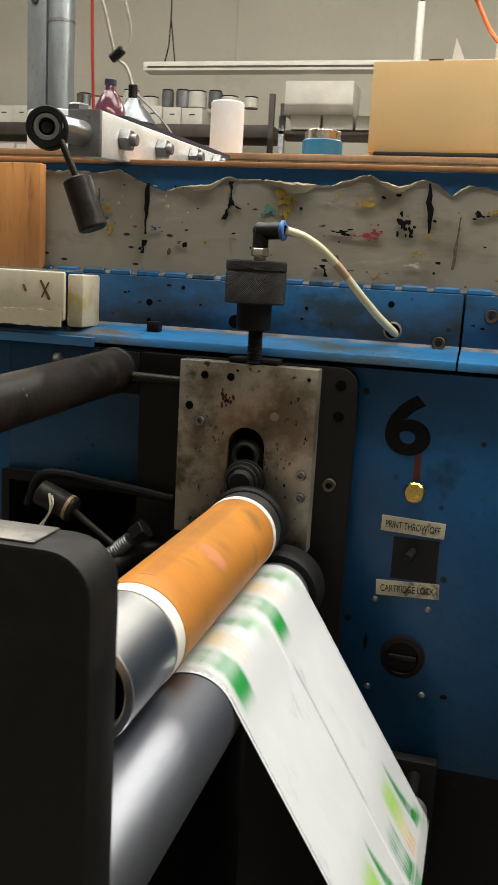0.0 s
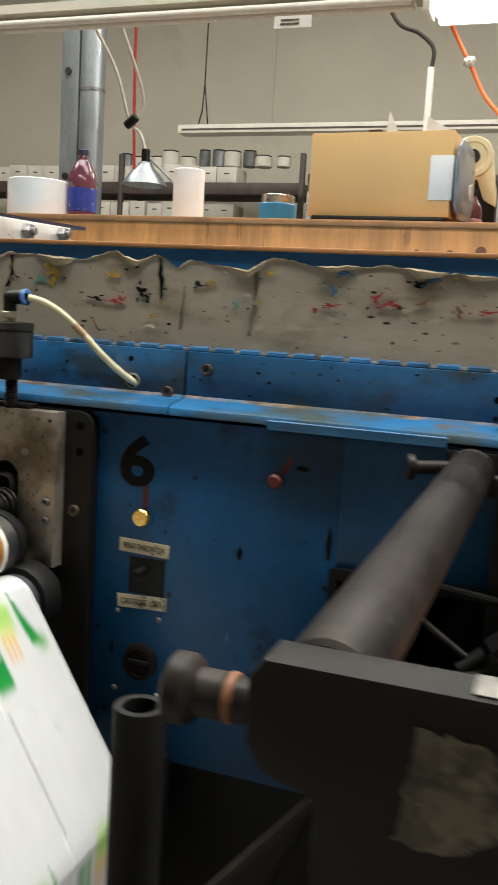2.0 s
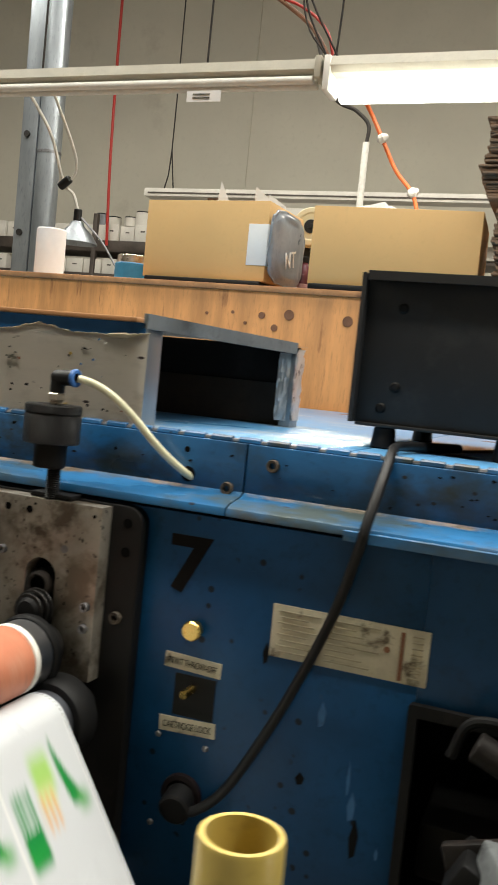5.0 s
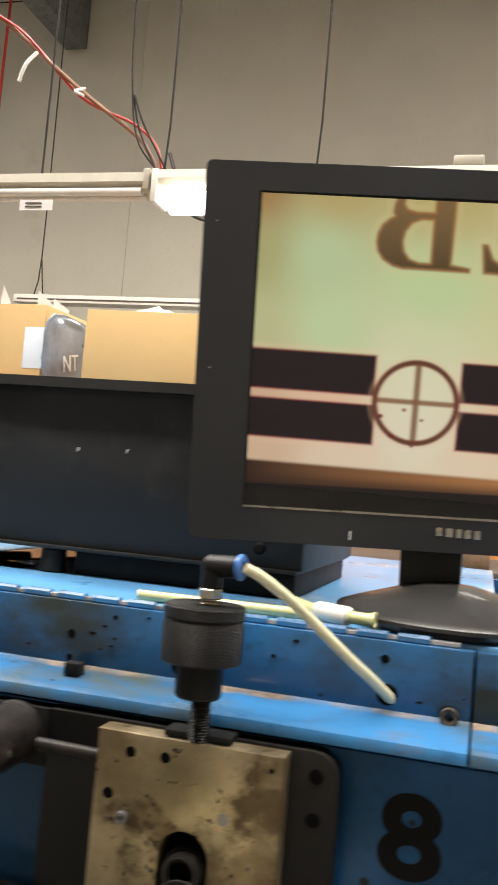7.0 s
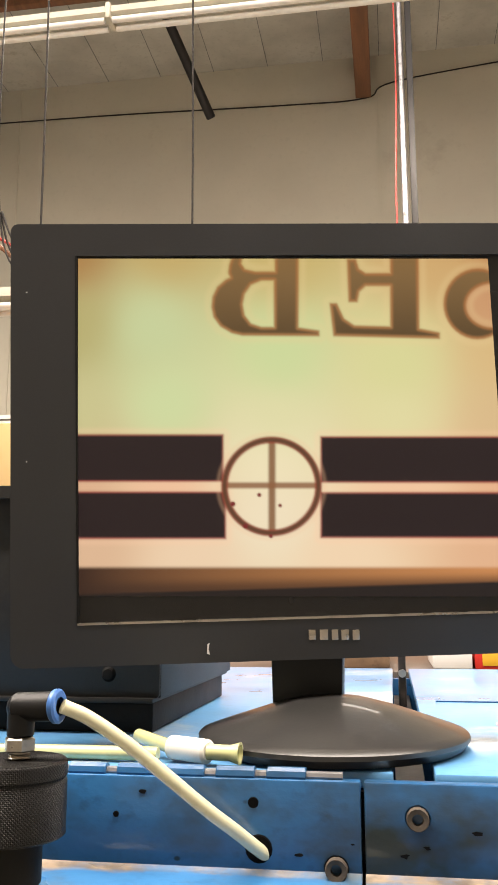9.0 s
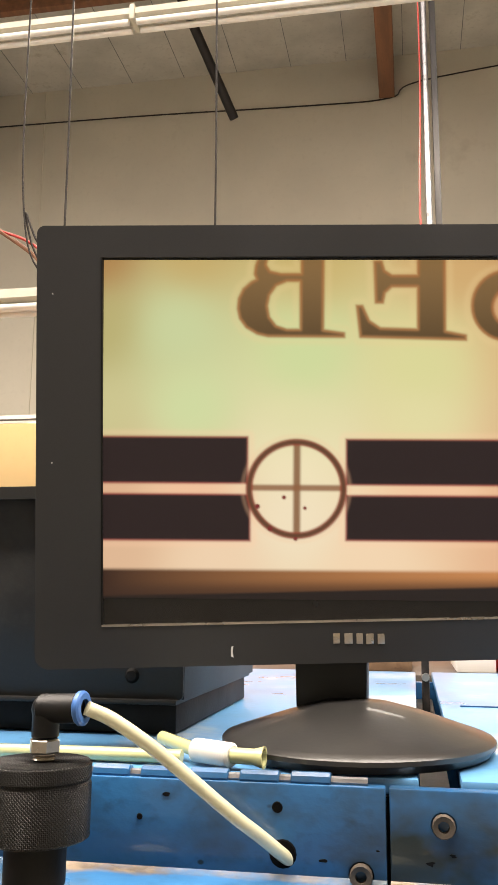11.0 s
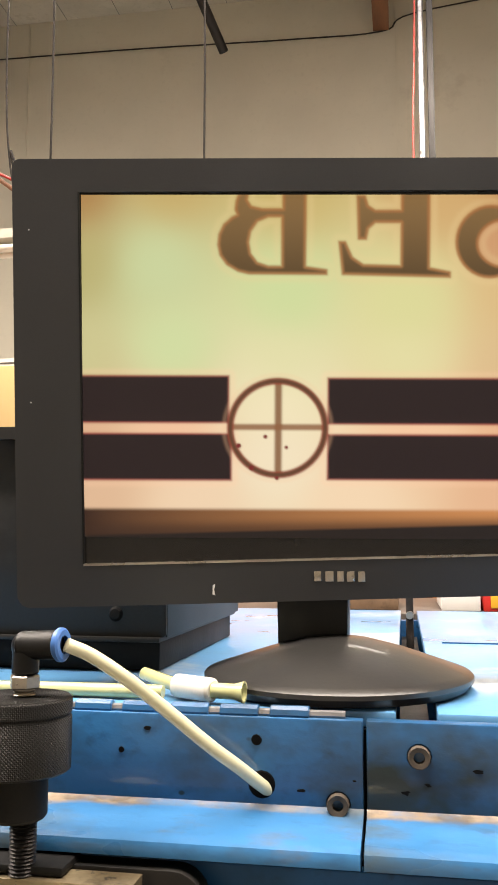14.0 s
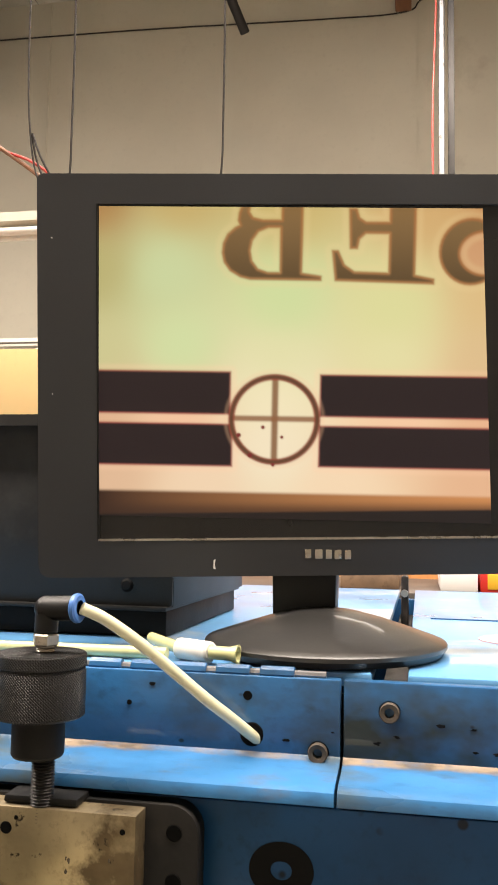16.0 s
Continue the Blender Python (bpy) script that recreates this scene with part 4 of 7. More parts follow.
for i, dg in ((-1, "5"), (0, "6"), (1, "7"), (2, "8")):
    press_labels(i, dg)
part("red_stroke", slab([(0.462, 1.205), (0.470, 1.203), (0.480, 1.224), (0.474, 1.228)], -0.0006, 0), RED, press)
part("red_knob", rod((0.459, 0, 1.195), (0.459, -0.016, 1.195), 0.010, 16, 0.003), RED, press, "worn red knob")
part("ink_stroke", slab([(0.483, 1.212), (0.498, 1.210), (0.502, 1.216), (0.487, 1.218)], -0.0006, 0), INK, press)
rp = part("instruction_plate", box(1.176, 1.361, -0.002, 0, 1.110, 1.173, 0.0006), LABEL, press, "cream instruction plate with worn print")
for k in range(8):
    z = 1.166 - 0.0068 * k
    part("print_bar", box(1.184 + 0.004 * (k % 2), 1.235 - 0.007 * ((k * 5) % 3), -0.003, -0.002, z - 0.0014, z, 0), PRINT, rp)
    part("print_bar", box(1.243, 1.305 - 0.009 * ((k * 7) % 4), -0.003, -0.002, z - 0.0014, z, 0), PRINT, rp)
    part("print_bar", box(1.342, 1.354, -0.003, -0.002, z - 0.0014, z, 0), PRINT, rp)
part("print_bar", box(1.3285, 1.333, -0.0034, -0.002, 1.113, 1.168), BEAM, rp)
part("print_bar", rod((1.314, -0.002, 1.145), (1.314, -0.0034, 1.145), 0.0035, 12), BEAM, rp)
part("guard_bracket", box(0.520, 0.60, -0.045, 0.0, 0.85, 1.016, 0.003), HOLE, press, "black guard bracket")
part("bracket_edge", box(0.520, 0.60, -0.046, -0.0455, 1.0140, 1.0160), EDGE_WEAR_HIGHLIGHT, press)
part("bright_pin", rod((0.530, -0.056, 0.925), (0.505, -0.075, 0.922), 0.0115, 18, 0.002), NICKEL, press, "bright pin end")
# Flat black patch painted for the shade of a round opening.
part("round_opening", slab([(0.585 + 0.035 * math.cos(radians(a)), 1.058 + 0.03 * math.sin(radians(a))) for a in range(0, 360, 20)], -0.0006, 0), HOLE, press)
# paint runs and splashes on the panel
random.seed(21)
for k in range(46):
    x, z = random.uniform(-0.3, 1.75), random.uniform(0.84, 1.10)
    if any(abs(x - P * i - 0.075) < 0.13 for i in range(3)) or any(P * i - 0.27 < x < P * i + 0.2 for i in range(3)):
        continue
    h, wd = random.uniform(0.004, 0.05), random.uniform(0.002, 0.006)
    q = slab([(x - wd * 0.5, z), (x - wd, z + h * 0.5), (x, z + h), (x + wd, z + h * 0.6), (x + wd * 0.6, z + 0.1 * h)], -0.0007, 0)
    part("ink_run", q, INK if k % 3 else BLUE_SPLAT, press)
# inside the openings
for i in range(-1, 3):
    X = P * i
    part("inner_shaft", rod((X - 0.16, 0.30, 0.95), (X - 0.10, 0.02, 0.93), 0.03, 20, 0.004), BLACK_STEEL, press)
    if i == 2:
        part("pale_block", box(X - 0.16, X - 0.06, -0.20, -0.08, 0.93, 1.0, 0.006, None, pose(0, 0, 0, 0, 12, 20)), GREY_EDGE, press, "grey block")
    part("inner_gear", rod((X - 0.06, 0.10, 0.98), (X - 0.06, 0.14, 0.98), 0.075, 30, 0.004), BLACK_STEEL, press)
    part("inner_block", box(X - 0.25, X - 0.15, 0.06, 0.2, 0.86, 0.93, 0.008), BLACK_PLATE, press)
    if i == 1:
        for x0, x1, z0, z1 in ((-0.225, -0.165, 1.03, 1.058), (-0.225, -0.19, 0.985, 1.012)):
            part("perforated_sheet", box(X + x0, X + x1, 0.05, 0.053, z0, z1), GREY_STICKER, press, "pale perforated sheet")
    part("latch", rod((X - 0.190, -0.05, 1.078), (X - 0.142, -0.05, 1.059), 0.0165, 22, 0.002), BAR_STEEL, press, "cylindrical latch weight")
    part("latch_band", rod((X - 0.151, -0.05, 1.0625), (X - 0.147, -0.05, 1.061), 0.0170, 22), RUST, press)
    part("latch_rod", rod((X - 0.142, -0.05, 1.058), (X - 0.087, -0.055, 1.024), 0.0042, 10), BAR_STEEL, press)
    if i == 0:
        part("latch_string", hose([(X - 0.168, -0.067, 1.082), (X - 0.164, -0.071, 1.066), (X - 0.172, -0.066, 1.050), (X - 0.190, -0.062, 1.030), (X - 0.204, -0.062, 1.020)], 0.0016, 6), WHITE_CORD, press, "pale string")
    if i == 0:
        part("latch_string", hose([(X - 0.164, -0.068, 1.080), (X - 0.162, -0.071, 1.066), (X - 0.186, -0.064, 1.026), (X - 0.196, -0.062, 1.016)], 0.0014, 6), WHITE_CORD, press, "pale string")
    # Bolts and nuts of other stations are black to suit their shaded openings.
    part("threaded_bolt", lathe([(0, 0)] + [(0.0085 if k % 2 else 0.0098, 0.036 * k / 20) for k in range(21)] + [(0, 0.036)], (X - 0.092, -0.055, 1.008), (X - 0.058, -0.05, 1.038), 16), DULL_STEEL if i == 0 else BLACK_STEEL, press, "greasy threaded bolt")
    part("bolt_head", rod((X - 0.060, -0.05, 1.036), (X - 0.046, -0.048, 1.048), 0.014, 6, 0.001), BLACK_STEEL, press)
    part("lever_plate", box(X - 0.205, X - 0.105, -0.095, -0.080, 0.958, 1.003, 0.004, None, pose(0, 0, 0, 0, -18, 0)), BAR_STEEL, press, "greasy lever plate")
    part("lever_nut", rod((X - 0.150, -0.095, 0.986), (X - 0.150, -0.104, 0.986), 0.012, 6, 0.001), DULL_STEEL if i == 0 else BLACK_STEEL, press)
    part("lever_bar", hose([(X - 0.215, -0.035, 1.055), (X - 0.20, -0.035, 1.092), (X - 0.17, -0.035, 1.100), (X - 0.10, -0.03, 1.092), (X - 0.02, -0.025, 1.082)], 0.006, 10), BLACK_STEEL, press, "bent black lever")
    part("link_arm", hose([(X - 0.105, -0.07, 0.995), (X - 0.085, -0.06, 0.998), (X - 0.06, -0.03, 1.01), (X - 0.02, 0.0, 1.015)], 0.012, 12), BLACK_PLATE, press)
    part("linkage", box(X - 0.20, X - 0.09, -0.13, -0.06, 0.925, 0.97, 0.006, None, pose(0, 0, 0, 0, 28, 0)), BLACK_STEEL, press)
    part("foot_bracket", box(X + 0.27, X + 0.33, -0.02, 0.0, 0.64, 0.79, 0.004), BLACK_STEEL, press)

# grime spots on the rail
random.seed(52)
for k in range(80):
    x, z = random.uniform(-0.15, 2.2), random.uniform(1.296, 1.345)
    r = random.uniform(0.0006, 0.0022)
    pts = [(x + r * random.uniform(0.6, 2.4) * math.cos(2 * math.pi * j / 9), z + r * random.uniform(0.5, 1.0) * math.sin(2 * math.pi * j / 9)) for j in range(9)]
    part("grime_spot", slab(pts, 0.0365, 0.037), INK, press)


# ---------- print stations ----------
AX, AZ, AR = 0.092, 1.0785, 0.042       # print cylinder axis and radius
BX, BZ, BR = 0.135, 1.007, 0.038       # impression cylinder axis and radius
WEB_FAR, WEB_NEAR = -0.112, -0.400


def bearing_block(i, steel, label):
    X = P * i
    b = thing("bearing_block", (X + 0.08, -0.02, 1.05), label, "bearing block", "bearing blocks of the press")
    outline = [(X - 0.011, 1.05), (X - 0.011, 1.259), (X + 0.155, 1.259), (X + 0.155, 1.042), (X + 0.0965, 1.042)]
    outline += [(X + 0.0745 + 0.022 * math.cos(radians(a)), 1.163 + 0.022 * math.sin(radians(a))) for a in range(0, 181, 15)]
    outline += [(X + 0.0525, 1.05)]
    part("steel_plate", slab(outline, -0.045, -0.020, bevel=0.0012), steel, b)
    part("backing_plate", slab(rounded(X - 0.072, X + 0.197, 0.80, 1.2615, (0, 0, 0.022, 0.002)), -0.020, 0.0, bevel=0.001), BLACK_PLATE, b, "black backing plate")
    part("side_bracket", slab(rounded(X - 0.135, X - 0.0725, 1.208, 1.2605, (0.006, 0, 0, 0.004)), -0.020, -0.0005, bevel=0.001), BLACK_STEEL, b)
    part("link_rod", rod((X - 0.075, -0.032, 1.232), (X - 0.0115, -0.032, 1.231), 0.006, 12), BAR_STEEL, b)
    # Near-black sheet puts the slot's shade behind the sliding block.
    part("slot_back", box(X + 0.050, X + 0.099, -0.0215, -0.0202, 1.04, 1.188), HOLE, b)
    part("sliding_block", slab([(X + 0.0745 + 0.0205 * math.cos(radians(a)), 1.150 + 0.0205 * math.sin(radians(a))) for a in range(0, 181, 15)] + [(X + 0.054, 1.05), (X + 0.095, 1.05)], -0.040, -0.022, bevel=0.001), BLACK_STEEL, b)
    part("bore_ring", lathe([(0.0105, -0.012), (0.0105, 0.010), (0.0135, 0.012), (0.0165, 0.010), (0.0165, 0)], (X + 0.0755, -0.040, 1.152), (X + 0.0755, -1, 1.152), 24), BAR_STEEL, b)
    # Black disc closes the bore with its shade.
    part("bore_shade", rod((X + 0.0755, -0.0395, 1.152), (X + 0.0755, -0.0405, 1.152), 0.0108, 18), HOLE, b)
    sx, sz = X + 0.0775, 1.124
    part("spring_stub", lathe([(0, 0), (0.021, 0), (0.021, 0.012), (0.016, 0.016), (0.016, 0.026), (0.012, 0.030), (0, 0.030)], (sx, -0.044, sz), (sx, -1, sz), 28), BLACK_STEEL, b, "black stub shaft")
    for y, rr in ((-0.049, 0.0245), (-0.058, 0.0235), (-0.066, 0.0205)):
        part("spring_ring", lathe([(rr - 0.003, 0), (rr - 0.0006, 0.0004), (rr, 0.0018), (rr - 0.0006, 0.0032), (rr - 0.003, 0.0036), (rr - 0.003, 0)], (sx, y, sz), (sx, -1, sz), 32), THREAD, b, "spring coil")
    for dx, z, r in ((0.020, 1.243, 0.0042), (0.052, 1.243, 0.0042), (0.0025, 1.2055, 0.0045), (0.145, 1.247, 0.002), (0.060, 1.251, 0.0015)):
        bore(b, X + dx, -0.045, z, r)
    bolt(b, X + 0.018, -0.045, 1.188, 0.0055, "screw")
    for z in (1.135, 1.108):
        bolt(b, X + 0.143, -0.045, z, 0.0058, "screw")
    part("dowel", rod((X + 0.107, -0.0448, 1.201), (X + 0.107, -0.0462, 1.201), 0.005, 14), DULL_STEEL, b)
    for z in (1.241, 1.205):
        bore(b, X + 0.178, -0.020, z, 0.0058)
    bolt(b, X + 0.173, -0.020, 1.122, 0.008)
    if i == 0:
        random.seed(4)
        for _ in range(22):
            x, z = X + 0.046 + random.gauss(0, 0.0045), 1.217 + random.gauss(0, 0.0045)
            w = random.uniform(0.0007, 0.0020)
            part("red_fleck", slab([(x + w * random.uniform(0.5, 1.2) * math.cos(a), z + 1.8 * w * random.uniform(0.5, 1.2) * math.sin(a)) for a in (0.2, 1.1, 2.2, 3.3, 4.2, 5.3)], -0.0454, -0.045), RED, b, "dried red fleck")
    # oily smudges round the slot and drips below the upper edge
    random.seed(40 + i)
    for _ in range(60):
        side = random.choice((-1, 1))
        x = X + 0.0745 + side * (0.026 + abs(random.gauss(0, 0.020)))
        z = random.uniform(1.055, 1.185) if random.random() < 0.8 else random.uniform(1.19, 1.255)
        if not X - 0.006 < x < X + 0.150:
            continue
        w = random.uniform(0.0004, 0.0017)
        lean = random.uniform(-0.4, 0.4)
        part("oil_smudge", slab([(x + w * random.uniform(0.4, 1.2) * math.cos(a) + lean * w * math.sin(a), z + random.uniform(0.8, 2.2) * w * math.sin(a)) for a in (0.1, 0.8, 1.5, 2.3, 3.1, 3.9, 4.7, 5.5)], -0.0453, -0.045), random.choice((OILY, OILY, OILY, INK)), b)
    return b


def pressure_knob(i, dz, elbow_turn):
    """Knurled pressure screw with its air fitting and hose."""
    X = P * i + 0.0765
    Y = -0.048
    k = thing("pressure_knob", (X, Y, 1.24), "black knurled pressure knob with a threaded stem and air hose", "knob", "pressure knobs of the press")
    kb = part("knurled_knob", bmesh.new(), KNURL, k)
    bm = lathe([(0, 0), (0.0325, 0), (0.0345, 0.0015), (0.0345, 0.034), (0.0335, 0.0365), (0.0345, 0.038), (0.0345, 0.0465), (0.033, 0.048), (0, 0.048)][::1], (0, 0, 1.329 + dz - 1.24), (0, 0, 2), 48)
    old = kb.data
    kb.data = mesh_of("knurled_knob", bm, KNURL)
    bpy.data.meshes.remove(old)
    part("neck", lathe([(0, 0), (0.0185, 0), (0.020, 0.002), (0.020, 0.030), (0, 0.030)], (X, Y, 1.2995 + dz), (X, Y, 2), 32), BLACK_STEEL, k)
    prof = [(0, 0)]
    n = 22
    for j in range(n):
        h = 0.052 * j / n
        prof += [(0.0078, h), (0.0092, h + 0.0012)]
    part("threaded_stem", lathe(prof + [(0.0078, 0.052), (0, 0.052)], (X, Y + 0.012, 1.248 + dz), (X, Y + 0.012, 2), 20), THREAD, k)
    part("stem_collar", box(X - 0.03, X + 0.03, -0.040, -0.004, 1.2595, 1.266, 0.002), BLACK_STEEL, k)
    z = 1.377 + dz
    part("thread_nipple", lathe([(0, 0), (0.0065, 0), (0.0075, 0.001), (0.0065, 0.002), (0.0075, 0.003), (0.0065, 0.004), (0.0065, 0.006), (0, 0.006)], (X + 0.003, Y, z), (X + 0.003, Y, 3), 16), NICKEL, k)
    part("hex_nut", rod((X + 0.003, Y, z + 0.005), (X + 0.003, Y, z + 0.014), 0.0105, 6, 0.001), NICKEL, k)
    w = Vector((math.cos(elbow_turn), math.sin(elbow_turn), 0.05))
    c = Vector((X + 0.003, Y, z + 0.033))
    eb = rod(tuple(Vector((X + 0.003, Y, z + 0.0145))), tuple(c), 0.009, 20, 0.001)
    rod(tuple(c - w * 0.004), tuple(c + w * 0.024), 0.0096, 20, 0.001, eb)
    bmesh.ops.create_uvsphere(eb, u_segments=16, v_segments=10, radius=0.0098, matrix=Matrix.Translation(c))
    part("elbow", eb, BLACK_PLASTIC, k, "black push-in elbow")
    part("release_ring", lathe([(0.006, 0), (0.0098, 0), (0.0112, 0.0015), (0.0112, 0.004), (0.0096, 0.0052), (0.006, 0.0052)], tuple(c + w * 0.0235), tuple(c + w), 22), BLUE_RING, k, "blue plastic release ring")
    a = c + w * 0.03
    line = ((0.127, -0.040, 1.406), (0.147, -0.028, 1.393), (0.168, -0.013, 1.371), (0.193, 0.002, 1.341), (0.212, 0.019, 1.319)) if i < 2 else ((0.124, -0.041, 1.402), (0.147, -0.028, 1.384), (0.170, -0.013, 1.362), (0.195, 0.002, 1.338), (0.213, 0.019, 1.320))
    pts = [tuple(a)] + [(P * i + x, y, z) for x, y, z in line] + [(P * i + 0.229, 0.038, 1.302), (P * i + 0.235, 0.052, 1.296)]
    part("air_hose", hose(pts, 0.0048, 14, 9), HOSE, k, "yellowed clear air hose")
    if i == 0:
        part("stained_sleeve", hose([(0.161, -0.018, 1.379), (0.168, -0.013, 1.371), (0.174, -0.0095, 1.364)], 0.0050, 14, 4), RUST, k, "brown stained stretch")
    return k


def print_cylinder(i, mat, label, back_ring=True):
    """Turned about its own axis; carries the plate, tape rings and bare ends."""
    X = P * i + AX
    c = thing("print_cylinder", (X, -0.25, AZ), label, "cylinder", "print cylinders of the press")
    ax = lambda y: (X, y, AZ)  # noqa: E731
    r = AR
    part("plate_sleeve", rod(ax(-0.128), ax(-0.418), r, 56, 0.0015), mat, c, "rubbery printing plate")
    part("tape_ring", rod(ax(-0.118), ax(-0.1275), r + 0.0004, 56, 0.0006), WHITE_TAPE, c, "white tape ring")
    part("tape_ring", rod(ax(-0.4185), ax(-0.435), r + 0.0006, 56, 0.0006), WHITE_TAPE, c, "white tape ring")
    part("plate_edge", rod(ax(-0.410), ax(-0.4182), r + 0.0012, 56, 0.0006), mat, c, "raised plate edge")
    part("bare_end", rod(ax(-0.092), ax(-0.1175), r - 0.0005, 56, 0.001), POLISHED, c, "bare steel end")
    part("bare_end", lathe([(0.034, 0.012), (0.034, 0.0825), (0.0355, 0.0835), (r - 0.0012, 0.0835), (r - 0.0005, 0.0825), (r - 0.0005, 0), (0.02, 0)], ax(-0.4355), ax(-1), 56), POLISHED, c, "bare steel end")
    # Hollow end is plugged black in place of its inner shade.
    part("end_recess", rod(ax(-0.437), ax(-0.505), 0.0335, 32), HOLE, c, "black plug for the shade in the hollow end")
    part("journal", rod(ax(-0.0455), ax(-0.092), 0.027, 28, 0.001), BLACK_STEEL, c)
    part("gear", rod(ax(-0.078), ax(-0.0915), 0.046, 48, 0.003), BLACK_STEEL, c, "black drive gear")
    part("shaft", rod(ax(-0.505), ax(-0.655), 0.0165, 24, 0.001), RUST, c, "brown shaft end")
    part("plate_seam", box(X - 0.0015, X + 0.0015, -0.395, -0.130, AZ + r - 0.0008, AZ + r + 0.0005), BEAM, c, "seam of the plate")
    part("ink_patch", rod((X + 0.6 * r, -0.30, AZ + 0.76 * r), (X + 0.6 * (r + 0.0012), -0.30, AZ + 0.76 * (r + 0.0012)), 0.013, 14), SALMON, c, "reddish smear")
    return c


def impression_cylinder(i):
    X = P * i + BX
    c = thing("impression_cylinder", (X, -0.36, BZ), "polished steel impression cylinder with a black collar", "cylinder", "impression cylinders of the press")
    ax = lambda y: (X, y, BZ)  # noqa: E731
    part("roll", rod(ax(-0.098), ax(-0.645), BR - 0.0006, 64, 0.001), ROLL_STEEL, c)
    part("collar", lathe([(0, 0), (0.044, 0), (0.049, 0.004), (0.049, 0.030), (0.045, 0.037), (0, 0.037)], ax(-0.060), ax(-1), 48), BLACK_STEEL, c, "black rubber collar")
    part("journal", rod(ax(-0.0005), ax(-0.06), 0.02, 28), BLACK_STEEL, c)
    part("journal", rod(ax(-0.645), ax(-0.657), 0.02, 28), DULL_STEEL, c)
    return c


# web path of one station, in (x, z) about the impression cylinder, as a closed run
TILT = math.atan2(0.532, 0.847)
REPEAT, SPEED = 0.298, 1.083
TURN_A, TURN_B = math.pi, TILT
STRAIGHT = 0.291
BEND = 0.022


def web_run():
    """Pieces of the run: (length, function of the way along it giving place and heading)."""
    out = []
    r = BR + 0.0004

    def arc(cx, cz, rad, a0, a1):
        n = rad * abs(a1 - a0)
        sign = 1 if a1 > a0 else -1

        def f(s):
            a = a0 + sign * s / rad
            return cx + rad * math.cos(a), cz + rad * math.sin(a), (a if sign < 0 else a + math.pi)
        return n, f

    def line(x0, z0, x1, z1):
        n = math.hypot(x1 - x0, z1 - z0)
        a = math.atan2(x1 - x0, -(z1 - z0))

        def f(s):
            return x0 + (x1 - x0) * s / n, z0 + (z1 - z0) * s / n, a
        return n, f
    out.append(arc(BX, BZ, r, TURN_A, TURN_B))
    tx, tz = BX + r * math.cos(TILT), BZ + r * math.sin(TILT)
    ex, ez = tx + STRAIGHT * math.sin(TILT), tz - STRAIGHT * math.cos(TILT)
    out.append(line(tx, tz, ex, ez))
    cx, cz = ex - BEND * math.cos(TILT), ez - BEND * math.sin(TILT)
    out.append(arc(cx, cz, BEND, TILT, 0.0))
    vx, vz = cx + BEND, cz
    left = BX - r
    fixed = sum(n for n, _ in out) + 2 * (math.pi / 2 * BEND) + (vx - left - 2 * BEND)
    runs = math.ceil((fixed + 0.8) / REPEAT)
    drop = (runs * REPEAT - fixed + (vz - BZ)) / 2
    low = vz - drop
    out.append(line(vx, vz, vx, low))
    out.append(arc(vx - BEND, low, BEND, 0.0, -math.pi / 2))
    out.append(line(vx - BEND, low - BEND, left + BEND, low - BEND))
    out.append(arc(left + BEND, low, BEND, -math.pi / 2, -math.pi))
    out.append(line(left, low, left, BZ))
    return out, runs, (cx, cz), (vx - BEND, low), (left + BEND, low)


RUN, REPEATS, IDLER_A, IDLER_B, IDLER_C = web_run()
RUN_LENGTH = sum(n for n, _ in RUN)
STRAIGHT_FROM = RUN[0][0]


def on_run(s):
    s %= RUN_LENGTH
    for n, f in RUN:
        if s <= n:
            return f(s)
        s -= n
    return RUN[-1][1](RUN[-1][0])


